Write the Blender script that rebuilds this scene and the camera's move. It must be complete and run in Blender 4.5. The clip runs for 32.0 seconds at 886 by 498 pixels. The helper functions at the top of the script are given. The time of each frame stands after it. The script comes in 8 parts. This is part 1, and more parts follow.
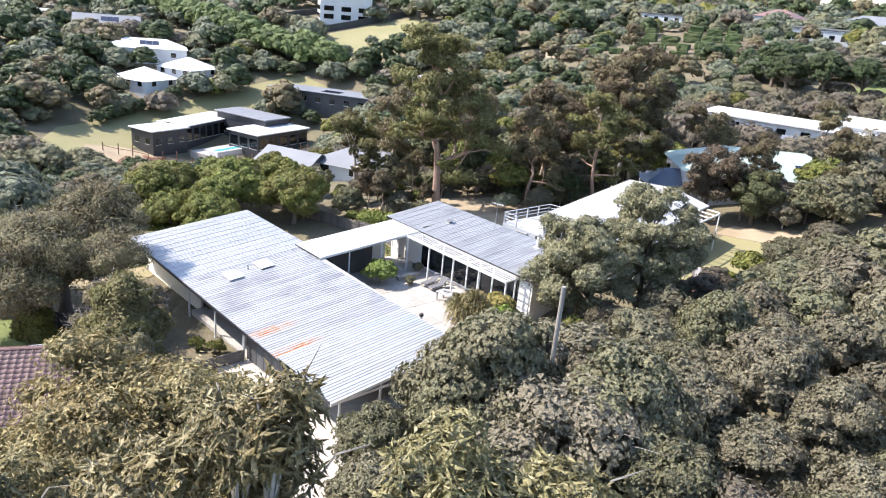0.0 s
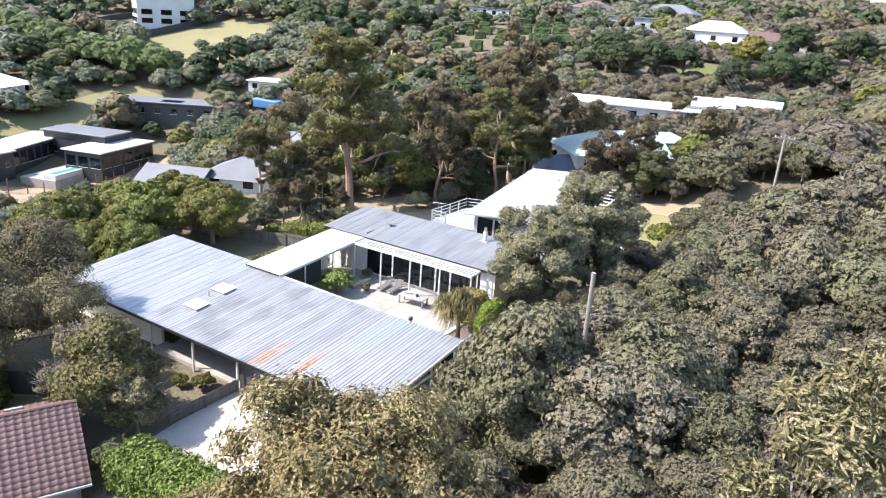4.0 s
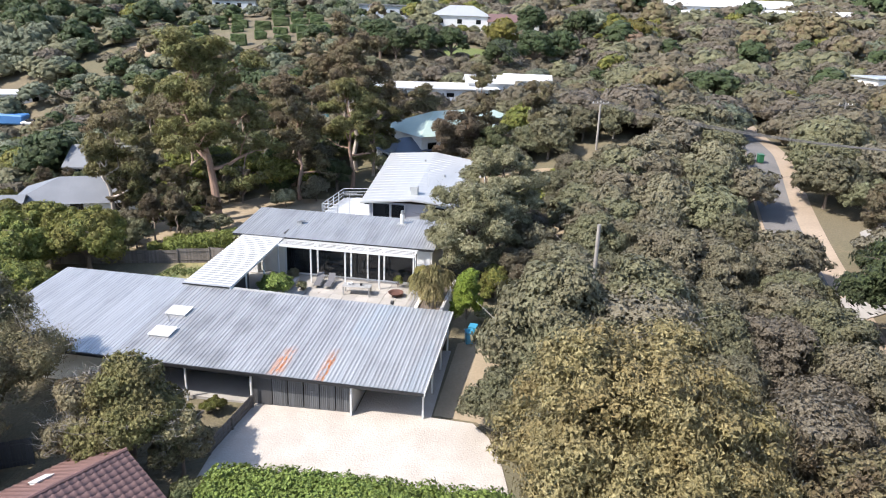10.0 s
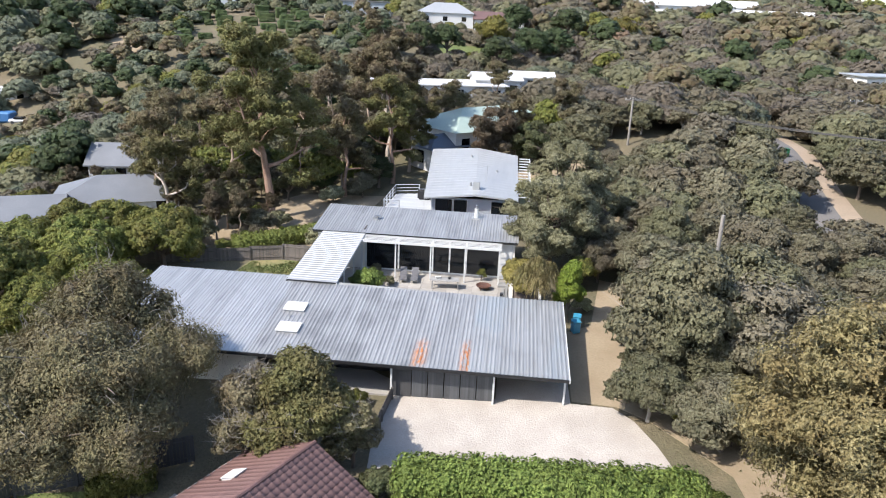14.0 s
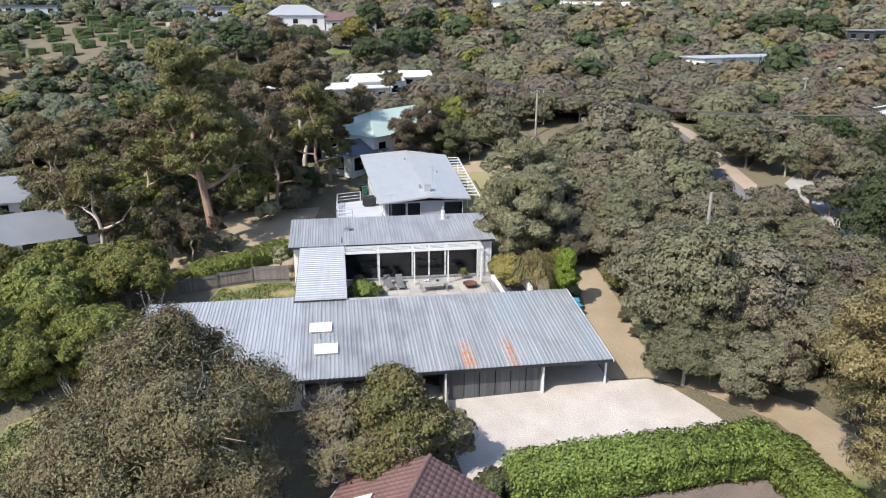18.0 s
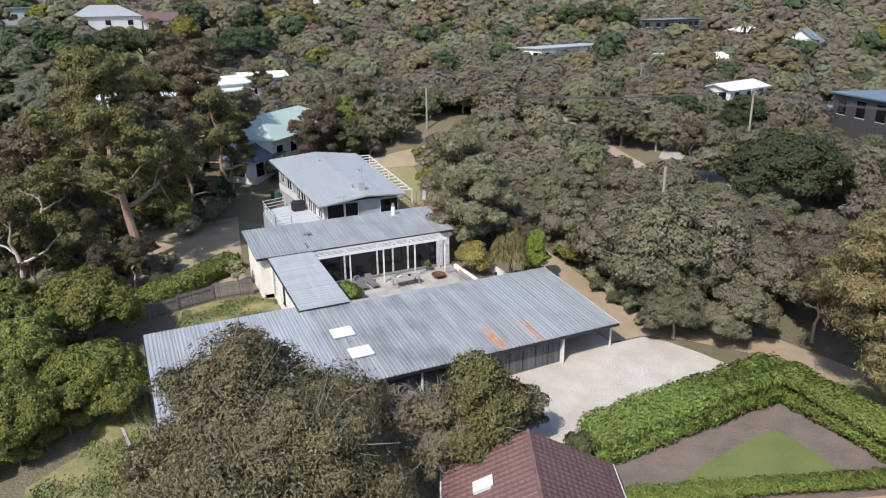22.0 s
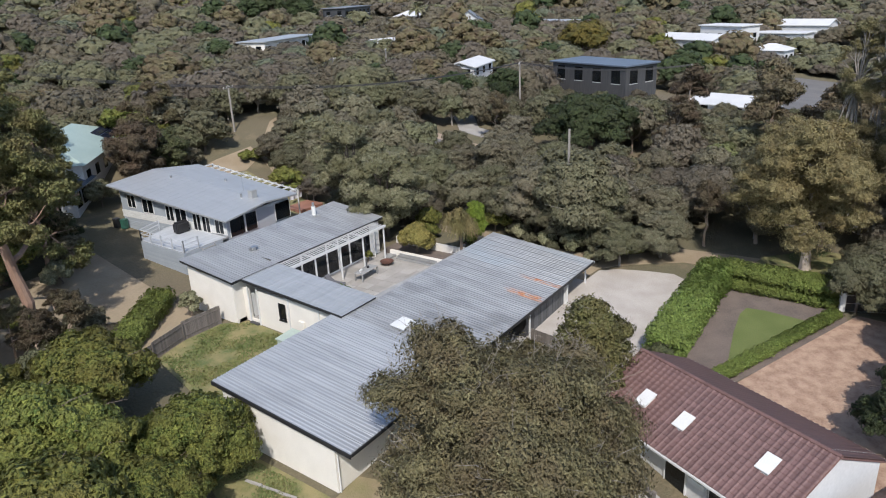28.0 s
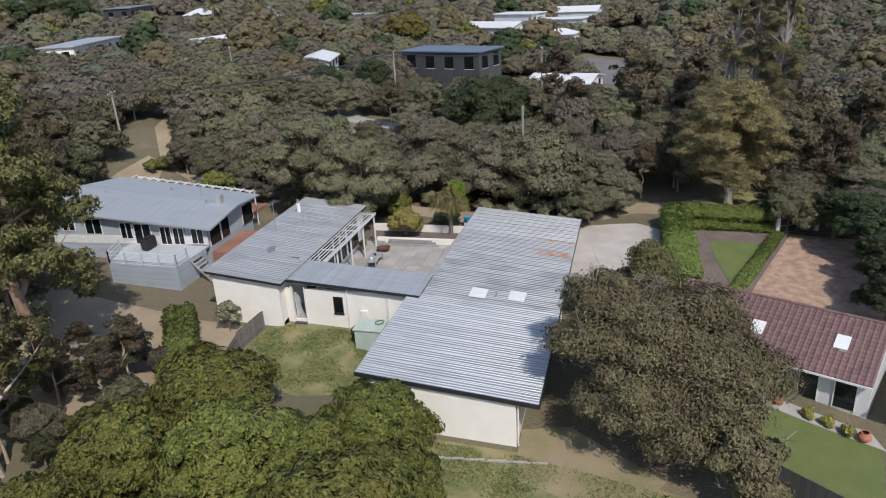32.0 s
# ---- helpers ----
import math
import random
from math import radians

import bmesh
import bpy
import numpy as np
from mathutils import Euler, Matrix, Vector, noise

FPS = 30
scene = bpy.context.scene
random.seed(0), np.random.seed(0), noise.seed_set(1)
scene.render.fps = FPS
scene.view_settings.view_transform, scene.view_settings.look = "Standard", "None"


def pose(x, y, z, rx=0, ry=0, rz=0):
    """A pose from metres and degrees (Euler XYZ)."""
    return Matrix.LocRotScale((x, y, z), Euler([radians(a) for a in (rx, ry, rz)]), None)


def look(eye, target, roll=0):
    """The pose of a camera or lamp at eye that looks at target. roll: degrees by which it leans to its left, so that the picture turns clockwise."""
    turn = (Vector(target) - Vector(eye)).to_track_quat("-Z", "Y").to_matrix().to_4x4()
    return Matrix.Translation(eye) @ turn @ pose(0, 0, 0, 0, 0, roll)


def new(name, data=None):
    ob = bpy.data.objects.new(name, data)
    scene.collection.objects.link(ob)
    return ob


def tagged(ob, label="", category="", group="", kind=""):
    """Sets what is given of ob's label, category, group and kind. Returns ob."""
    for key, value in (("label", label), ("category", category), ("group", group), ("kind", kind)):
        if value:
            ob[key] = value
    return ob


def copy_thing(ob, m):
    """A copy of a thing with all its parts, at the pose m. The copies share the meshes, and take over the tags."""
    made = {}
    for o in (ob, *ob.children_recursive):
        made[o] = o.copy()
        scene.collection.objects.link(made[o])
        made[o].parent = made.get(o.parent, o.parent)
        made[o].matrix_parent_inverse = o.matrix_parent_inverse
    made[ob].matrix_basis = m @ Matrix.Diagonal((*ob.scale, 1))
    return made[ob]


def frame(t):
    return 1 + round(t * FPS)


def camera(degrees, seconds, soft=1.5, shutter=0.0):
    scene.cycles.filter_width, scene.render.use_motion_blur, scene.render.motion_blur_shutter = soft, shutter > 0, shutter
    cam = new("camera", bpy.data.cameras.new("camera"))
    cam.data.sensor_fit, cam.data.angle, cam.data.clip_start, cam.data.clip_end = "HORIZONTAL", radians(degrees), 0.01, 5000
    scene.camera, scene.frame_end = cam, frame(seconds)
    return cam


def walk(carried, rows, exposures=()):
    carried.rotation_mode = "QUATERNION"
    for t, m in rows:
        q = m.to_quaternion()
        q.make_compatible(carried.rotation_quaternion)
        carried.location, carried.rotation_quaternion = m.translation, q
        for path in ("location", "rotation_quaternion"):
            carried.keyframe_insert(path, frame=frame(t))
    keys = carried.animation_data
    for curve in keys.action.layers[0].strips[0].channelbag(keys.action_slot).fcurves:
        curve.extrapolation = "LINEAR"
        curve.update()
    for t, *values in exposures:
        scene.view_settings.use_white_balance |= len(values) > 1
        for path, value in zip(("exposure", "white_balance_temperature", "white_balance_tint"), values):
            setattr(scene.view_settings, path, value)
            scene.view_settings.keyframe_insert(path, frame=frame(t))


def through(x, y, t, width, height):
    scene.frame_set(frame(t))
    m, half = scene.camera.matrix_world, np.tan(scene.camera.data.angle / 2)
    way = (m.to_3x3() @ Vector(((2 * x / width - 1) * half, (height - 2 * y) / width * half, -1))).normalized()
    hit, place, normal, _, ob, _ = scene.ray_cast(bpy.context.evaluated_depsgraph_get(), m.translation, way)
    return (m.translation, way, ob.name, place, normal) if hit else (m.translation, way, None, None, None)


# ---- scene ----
cam = camera(64.0, 32.0, soft=1.1)
PATH = [
    (0, (28.588, -19.699, 24.368), (27.222, -18.401, 23.7), 5.5),
    (0.5, (27.821, -20.602, 24.381), (26.486, -19.269, 23.716), 5.3),
    (1, (27.05, -21.553, 24.4), (25.747, -20.187, 23.739), 5.1),
    (1.5, (26.219, -22.526, 24.404), (24.983, -21.095, 23.751), 4.7),
    (2, (25.32, -23.471, 24.401), (24.136, -21.997, 23.751), 4.4),
    (2.5, (24.36, -24.387, 24.395), (23.227, -22.871, 23.748), 4.3),
    (3, (23.355, -25.407, 24.391), (22.274, -23.853, 23.747), 4.2),
    (3.5, (22.304, -26.429, 24.368), (21.27, -24.842, 23.725), 4.0),
    (6, (16.526, -31.007, 24.08), (15.678, -29.31, 23.445), 3.6),
    (6.5, (15.294, -31.814, 23.89), (14.525, -30.08, 23.258), 3.2),
    (7, (14.201, -32.544, 23.778), (13.481, -30.788, 23.146), 3.1),
    (7.5, (13.163, -33.27, 23.791), (12.499, -31.492, 23.158), 2.9),
    (8, (12.081, -33.951, 23.831), (11.503, -32.144, 23.197), 2.6),
    (8.5, (10.825, -34.585, 23.811), (10.316, -32.757, 23.178), 2.4),
    (9, (9.523, -35.186, 23.772), (9.063, -33.345, 23.141), 2.4),
    (9.5, (8.291, -35.664, 23.725), (7.889, -33.81, 23.092), 2.1),
    (10, (6.95, -36.134, 23.69), (6.634, -34.263, 23.058), 1.9),
    (10.5, (5.555, -36.583, 23.663), (5.294, -34.704, 23.031), 1.7),
    (11, (4.222, -36.983, 23.605), (3.961, -35.103, 22.975), 1.9),
    (11.5, (2.84, -37.379, 23.538), (2.58, -35.499, 22.907), 2.1),
    (12, (1.387, -37.774, 23.464), (1.13, -35.895, 22.832), 2.3),
    (12.5, (-0.018, -38.104, 23.387), (-0.276, -36.224, 22.754), 2.4),
    (13, (-1.385, -38.331, 23.309), (-1.642, -36.452, 22.673), 2.2),
    (13.5, (-2.891, -38.623, 23.321), (-3.114, -36.74, 22.685), 2.4),
    (15.5, (-8.858, -39.512, 23.429), (-8.876, -37.614, 22.799), 0.9),
    (16, (-10.487, -39.569, 23.47), (-10.437, -37.671, 22.84), 0.7),
    (16.5, (-12.145, -39.555, 23.516), (-12.032, -37.659, 22.887), 0.5),
    (17, (-13.842, -39.526, 23.62), (-13.665, -37.636, 22.991), 0.4),
    (17.5, (-15.5, -39.545, 23.731), (-15.27, -37.661, 23.1), 0.3),
    (18, (-17.239, -39.483, 23.861), (-16.955, -37.608, 23.229), 0.2),
    (18.5, (-18.992, -39.349, 23.968), (-18.642, -37.484, 23.334), 0.1),
    (19, (-20.859, -39.199, 24.039), (-20.441, -37.348, 23.407), 0.2),
    (19.5, (-22.623, -38.984, 24.146), (-22.139, -37.149, 23.514), 0.0),
    (20, (-24.347, -38.708, 24.238), (-23.8, -36.892, 23.603), -0.1),
    (20.5, (-25.982, -38.368, 24.255), (-25.377, -36.571, 23.618), -0.3),
    (21, (-27.701, -37.963, 24.222), (-27.036, -36.189, 23.583), -0.5),
    (21.5, (-29.42, -37.528, 24.211), (-28.692, -35.779, 23.569), -0.6),
    (22, (-31.116, -37.014, 24.224), (-30.32, -35.297, 23.578), -0.8),
    (22.5, (-32.89, -36.494, 24.234), (-32.034, -34.806, 23.587), -0.9),
    (23, (-34.696, -35.879, 24.247), (-33.751, -34.24, 23.598), -1.2),
    (23.5, (-36.555, -35.114, 24.254), (-35.533, -33.524, 23.602), -1.2),
    (24, (-38.367, -34.285, 24.215), (-37.295, -32.727, 23.563), -1.3),
    (24.5, (-40.121, -33.359, 24.128), (-38.994, -31.842, 23.475), -1.4),
    (25, (-41.896, -32.266, 24.092), (-40.714, -30.792, 23.438), -1.6),
    (25.5, (-43.8, -31.036, 24.126), (-42.553, -29.618, 23.469), -1.9),
    (27.5, (-51.483, -24.187, 25.008), (-50.032, -22.995, 24.319), -2.6),
    (28, (-53.331, -22.368, 25.16), (-51.807, -21.276, 24.463), -2.7),
    (28.5, (-55.064, -20.47, 25.27), (-53.503, -19.436, 24.568), -2.9),
    (29, (-56.69, -18.373, 25.372), (-55.096, -17.392, 24.666), -2.9),
    (29.5, (-58.273, -16.187, 25.47), (-56.637, -15.283, 24.759), -2.9),
    (30, (-59.846, -13.91, 25.558), (-58.174, -13.075, 24.845), -2.9),
    (30.5, (-61.283, -11.647, 25.596), (-59.582, -10.876, 24.879), -3.0),
    (31, (-62.631, -9.336, 25.576), (-60.895, -8.655, 24.854), -3.2),
    (31.5, (-63.846, -6.938, 25.533), (-62.076, -6.361, 24.803), -3.3),
    (32, (-64.936, -4.489, 25.549), (-63.147, -3.983, 24.812), -3.5),
]
walk(cam, [(t, look(eye, target, roll)) for t, eye, target, roll in PATH],
     exposures=[(0.0, 1.66, 6500, 14), (6.0, 1.52, 6500, 13), (13.0, 1.09, 6480, 12), (19.0, 0.91, 6430, 11), (22.0, 0.69, 6380, 11), (25.0, 0.58, 6330, 11), (32.0, 0.17, 6290, 11)])

# ---- world, sun, exposure ----
SUN_FROM = Vector((-1.95, -1.35, 2.62)).normalized()
world = bpy.data.worlds.new("sky")
scene.world = world
world.use_nodes = True
wn = world.node_tree
sky = wn.nodes.new("ShaderNodeTexSky")
sky.sky_type = 'NISHITA'
sky.sun_disc = False
sky.sun_elevation = math.asin(SUN_FROM.z)
sky.sun_rotation = math.atan2(SUN_FROM.x, SUN_FROM.y)
sky.air_density, sky.dust_density, sky.ozone_density = 1.0, 1.0, 1.0
wn.nodes["Background"].inputs["Strength"].default_value = 0.15
wn.links.new(sky.outputs[0], wn.nodes["Background"].inputs["Color"])
sun_data = bpy.data.lights.new("sun", 'SUN')
sun_data.energy, sun_data.angle, sun_data.color = 3.6, radians(0.53), (1.0, 0.94, 0.86)
sun_lamp = new("sun", sun_data)
sun_lamp.matrix_basis = look(SUN_FROM * 200, (0, 0, 0))

# ---- materials ----
def nodes_of(name):
    m = bpy.data.materials.new(name)
    m.use_nodes = True
    t = m.node_tree
    return m, t, t.nodes["Principled BSDF"]


def mixed(t, a, b, fac, mode='MIX'):
    n = t.nodes.new("ShaderNodeMix")
    n.data_type, n.blend_type = 'RGBA', mode
    for sock, v in ((n.inputs[0], fac), (n.inputs[6], a), (n.inputs[7], b)):
        if hasattr(v, "is_output"):
            t.links.new(v, sock)
        elif isinstance(v, tuple):
            sock.default_value = (*v[:3], 1)
        else:
            sock.default_value = v
    return n.outputs[2]


def noise_of(t, scale, detail=4, stretch=(1, 1, 1), lo=0.35, hi=0.65, coords=None):
    """Noise at a real-world scale, spread to 0..1 between lo and hi."""
    if coords is None:
        coords = t.nodes.new("ShaderNodeTexCoord").outputs["Object"]
    mp = t.nodes.new("ShaderNodeMapping")
    mp.inputs["Scale"].default_value = stretch
    t.links.new(coords, mp.inputs["Vector"])
    n = t.nodes.new("ShaderNodeTexNoise")
    n.inputs["Scale"].default_value, n.inputs["Detail"].default_value = scale, detail
    t.links.new(mp.outputs[0], n.inputs["Vector"])
    r = t.nodes.new("ShaderNodeMapRange")
    r.inputs[1].default_value, r.inputs[2].default_value = lo, hi
    t.links.new(n.outputs["Fac"], r.inputs[0])
    return r.outputs[0]


def bump_to(t, bsdf, height, strength, dist=0.02):
    b = t.nodes.new("ShaderNodeBump")
    b.inputs["Strength"].default_value, b.inputs["Distance"].default_value = strength, dist
    t.links.new(height, b.inputs["Height"])
    t.links.new(b.outputs[0], bsdf.inputs["Normal"])


def surface(name, a, b, rough=0.7, metal=0.0, big=0.4, fine=12.0, bump=0.3, vary=0.0, stretch=(1, 1, 1), c=None, spec=0.5):
    """A weathered surface: two tones by broad patches, a fine grain, relief, and a change from piece to piece."""
    m, t, p = nodes_of(name)
    n1, n2 = noise_of(t, big, 5, stretch), noise_of(t, fine, 6, stretch, 0.3, 0.7)
    col = mixed(t, a, b, n1)
    grain = c if c else tuple(v * 0.72 for v in a)
    mm = t.nodes.new("ShaderNodeMath")
    mm.operation = 'MULTIPLY'
    mm.inputs[1].default_value = 0.45
    t.links.new(n2, mm.inputs[0])
    col = mixed(t, col, grain, mm.outputs[0])
    if vary:
        info = t.nodes.new("ShaderNodeObjectInfo")
        hsv = t.nodes.new("ShaderNodeHueSaturation")
        r = t.nodes.new("ShaderNodeMapRange")
        r.inputs[3].default_value, r.inputs[4].default_value = 1 - vary, 1 + vary
        t.links.new(info.outputs["Random"], r.inputs[0])
        t.links.new(r.outputs[0], hsv.inputs["Value"])
        t.links.new(col, hsv.inputs["Color"])
        col = hsv.outputs[0]
    t.links.new(col, p.inputs["Base Color"])
    p.inputs["Roughness"].default_value, p.inputs["Metallic"].default_value = rough, metal
    p.inputs["Specular IOR Level"].default_value = spec
    if bump:
        bump_to(t, p, n2, bump)
    return m


def foliage(name, a, b, c, through=0.2, rough=0.6):
    """Leaves: colour changes from leaf to leaf, from tree to tree and by broad patches, with gap shade painted in; a
    little light passes through.
    """
    m, t, p = nodes_of(name)
    geo, info = t.nodes.new("ShaderNodeNewGeometry"), t.nodes.new("ShaderNodeObjectInfo")
    col = mixed(t, a, b, geo.outputs["Random Per Island"])
    col = mixed(t, col, c, noise_of(t, 0.45, 3, lo=0.42, hi=0.7))
    # fine half-tone specks paint the shaded gaps between leaves
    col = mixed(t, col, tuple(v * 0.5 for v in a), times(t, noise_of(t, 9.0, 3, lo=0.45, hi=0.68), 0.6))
    # darker mottling about half a metre across
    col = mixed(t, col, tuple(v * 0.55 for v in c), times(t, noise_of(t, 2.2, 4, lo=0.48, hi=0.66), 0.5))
    hsv = t.nodes.new("ShaderNodeHueSaturation")
    r = t.nodes.new("ShaderNodeMapRange")
    r.inputs[3].default_value, r.inputs[4].default_value = 0.84, 1.18
    t.links.new(info.outputs["Random"], r.inputs[0])
    t.links.new(r.outputs[0], hsv.inputs["Value"])
    r2 = t.nodes.new("ShaderNodeMapRange")
    r2.inputs[3].default_value, r2.inputs[4].default_value = 0.485, 0.515
    t.links.new(info.outputs["Random"], r2.inputs[0])
    t.links.new(r2.outputs[0], hsv.inputs["Hue"])
    t.links.new(col, hsv.inputs["Color"])
    t.links.new(hsv.outputs[0], p.inputs["Base Color"])
    p.inputs["Roughness"].default_value = rough
    p.inputs["Specular IOR Level"].default_value = 0.3
    bump_to(t, p, noise_of(t, 6.0, 4, lo=0.3, hi=0.7), 1.0, 0.2)
    tr = t.nodes.new("ShaderNodeBsdfTranslucent")
    t.links.new(hsv.outputs[0], tr.inputs["Color"])
    mx = t.nodes.new("ShaderNodeMixShader")
    mx.inputs[0].default_value = through
    t.links.new(p.outputs[0], mx.inputs[1])
    t.links.new(tr.outputs[0], mx.inputs[2])
    t.links.new(mx.outputs[0], t.nodes["Material Output"].inputs["Surface"])
    return m


def band(t, x, lo, hi, soft):
    """1 between lo and hi, fading over soft."""
    out = []
    for edge, sign in ((lo, 1), (hi, -1)):
        r = t.nodes.new("ShaderNodeMapRange")
        r.inputs[1].default_value, r.inputs[2].default_value = (edge - soft, edge + soft) if sign > 0 else (edge + soft, edge - soft)
        t.links.new(x, r.inputs[0])
        out.append(r.outputs[0])
    m = t.nodes.new("ShaderNodeMath")
    m.operation = 'MULTIPLY'
    t.links.new(out[0], m.inputs[0])
    t.links.new(out[1], m.inputs[1])
    return m.outputs[0]


def times(t, a, b):
    m = t.nodes.new("ShaderNodeMath")
    m.operation = 'MULTIPLY'
    for s, v in ((m.inputs[0], a), (m.inputs[1], b)):
        if hasattr(v, "is_output"):
            t.links.new(v, s)
        else:
            s.default_value = v
    return m.outputs[0]


def zinc(name, a, b, rough=0.42, metal=0.75, rust=(), tint=None, dirt=0.5, vary=0.05):
    """Galvanised sheet: streaks that run down the slope, grime, and rust where it has come through."""
    m, t, p = nodes_of(name)
    co = t.nodes.new("ShaderNodeTexCoord").outputs["Object"]
    streak = noise_of(t, 2.2, 4, (1.6, 0.12, 0.12), 0.35, 0.68, co)
    col = mixed(t, a, b, streak)
    blotch = noise_of(t, 0.55, 6, (1, 0.6, 1), 0.5, 0.75, co)
    col = mixed(t, col, tuple(v * 0.45 for v in a), times(t, blotch, dirt))
    if tint:
        col = mixed(t, col, tint, times(t, noise_of(t, 0.33, 3, (1, 0.35, 1), 0.48, 0.6, co), 0.55))
    info = t.nodes.new("ShaderNodeObjectInfo")
    hsv = t.nodes.new("ShaderNodeHueSaturation")
    r = t.nodes.new("ShaderNodeMapRange")
    r.inputs[3].default_value, r.inputs[4].default_value = 1 - vary, 1 + vary
    t.links.new(info.outputs["Random"], r.inputs[0])
    t.links.new(r.outputs[0], hsv.inputs["Value"])
    t.links.new(col, hsv.inputs["Color"])
    col = hsv.outputs[0]
    p.inputs["Metallic"].default_value = metal
    p.inputs["Roughness"].default_value = rough
    if rust:
        sep = t.nodes.new("ShaderNodeSeparateXYZ")
        t.links.new(co, sep.inputs[0])
        fray = noise_of(t, 3.0, 5, (2.2, 0.5, 1), 0.38, 0.56, co)
        core = noise_of(t, 9.0, 4, (1.5, 0.4, 1), 0.35, 0.65, co)
        total = None
        for x0, x1, y0, y1 in rust:
            f = times(t, times(t, band(t, sep.outputs[0], x0, x1, 0.22), band(t, sep.outputs[1], y0, y1, 0.7)), fray)
            if total is None:
                total = f
            else:
                ad = t.nodes.new("ShaderNodeMath")
                ad.operation = 'MAXIMUM'
                t.links.new(total, ad.inputs[0])
                t.links.new(f, ad.inputs[1])
                total = ad.outputs[0]
        rc = mixed(t, (0.30, 0.085, 0.025), (0.42, 0.19, 0.07), core)
        col = mixed(t, col, rc, total)
        inv = t.nodes.new("ShaderNodeMath")
        inv.operation = 'SUBTRACT'
        inv.inputs[0].default_value = 1.0
        t.links.new(total, inv.inputs[1])
        t.links.new(times(t, inv.outputs[0], metal), p.inputs["Metallic"])
        rr = t.nodes.new("ShaderNodeMapRange")
        rr.inputs[3].default_value, rr.inputs[4].default_value = rough, 0.85
        t.links.new(total, rr.inputs[0])
        t.links.new(rr.outputs[0], p.inputs["Roughness"])
    t.links.new(col, p.inputs["Base Color"])
    bump_to(t, p, noise_of(t, 14, 3, (1, 0.3, 1), 0.3, 0.7, co), 0.12, 0.01)
    return m


def glass(name, tint=(0.02, 0.025, 0.03), rough=0.03):
    """Window glass that mirrors the sky and shows little of the dim room behind."""
    m, t, p = nodes_of(name)
    p.inputs["Base Color"].default_value = (*tint, 1)
    p.inputs["Roughness"].default_value = rough
    p.inputs["Transmission Weight"].default_value = 0.65
    p.inputs["IOR"].default_value = 1.45
    return m


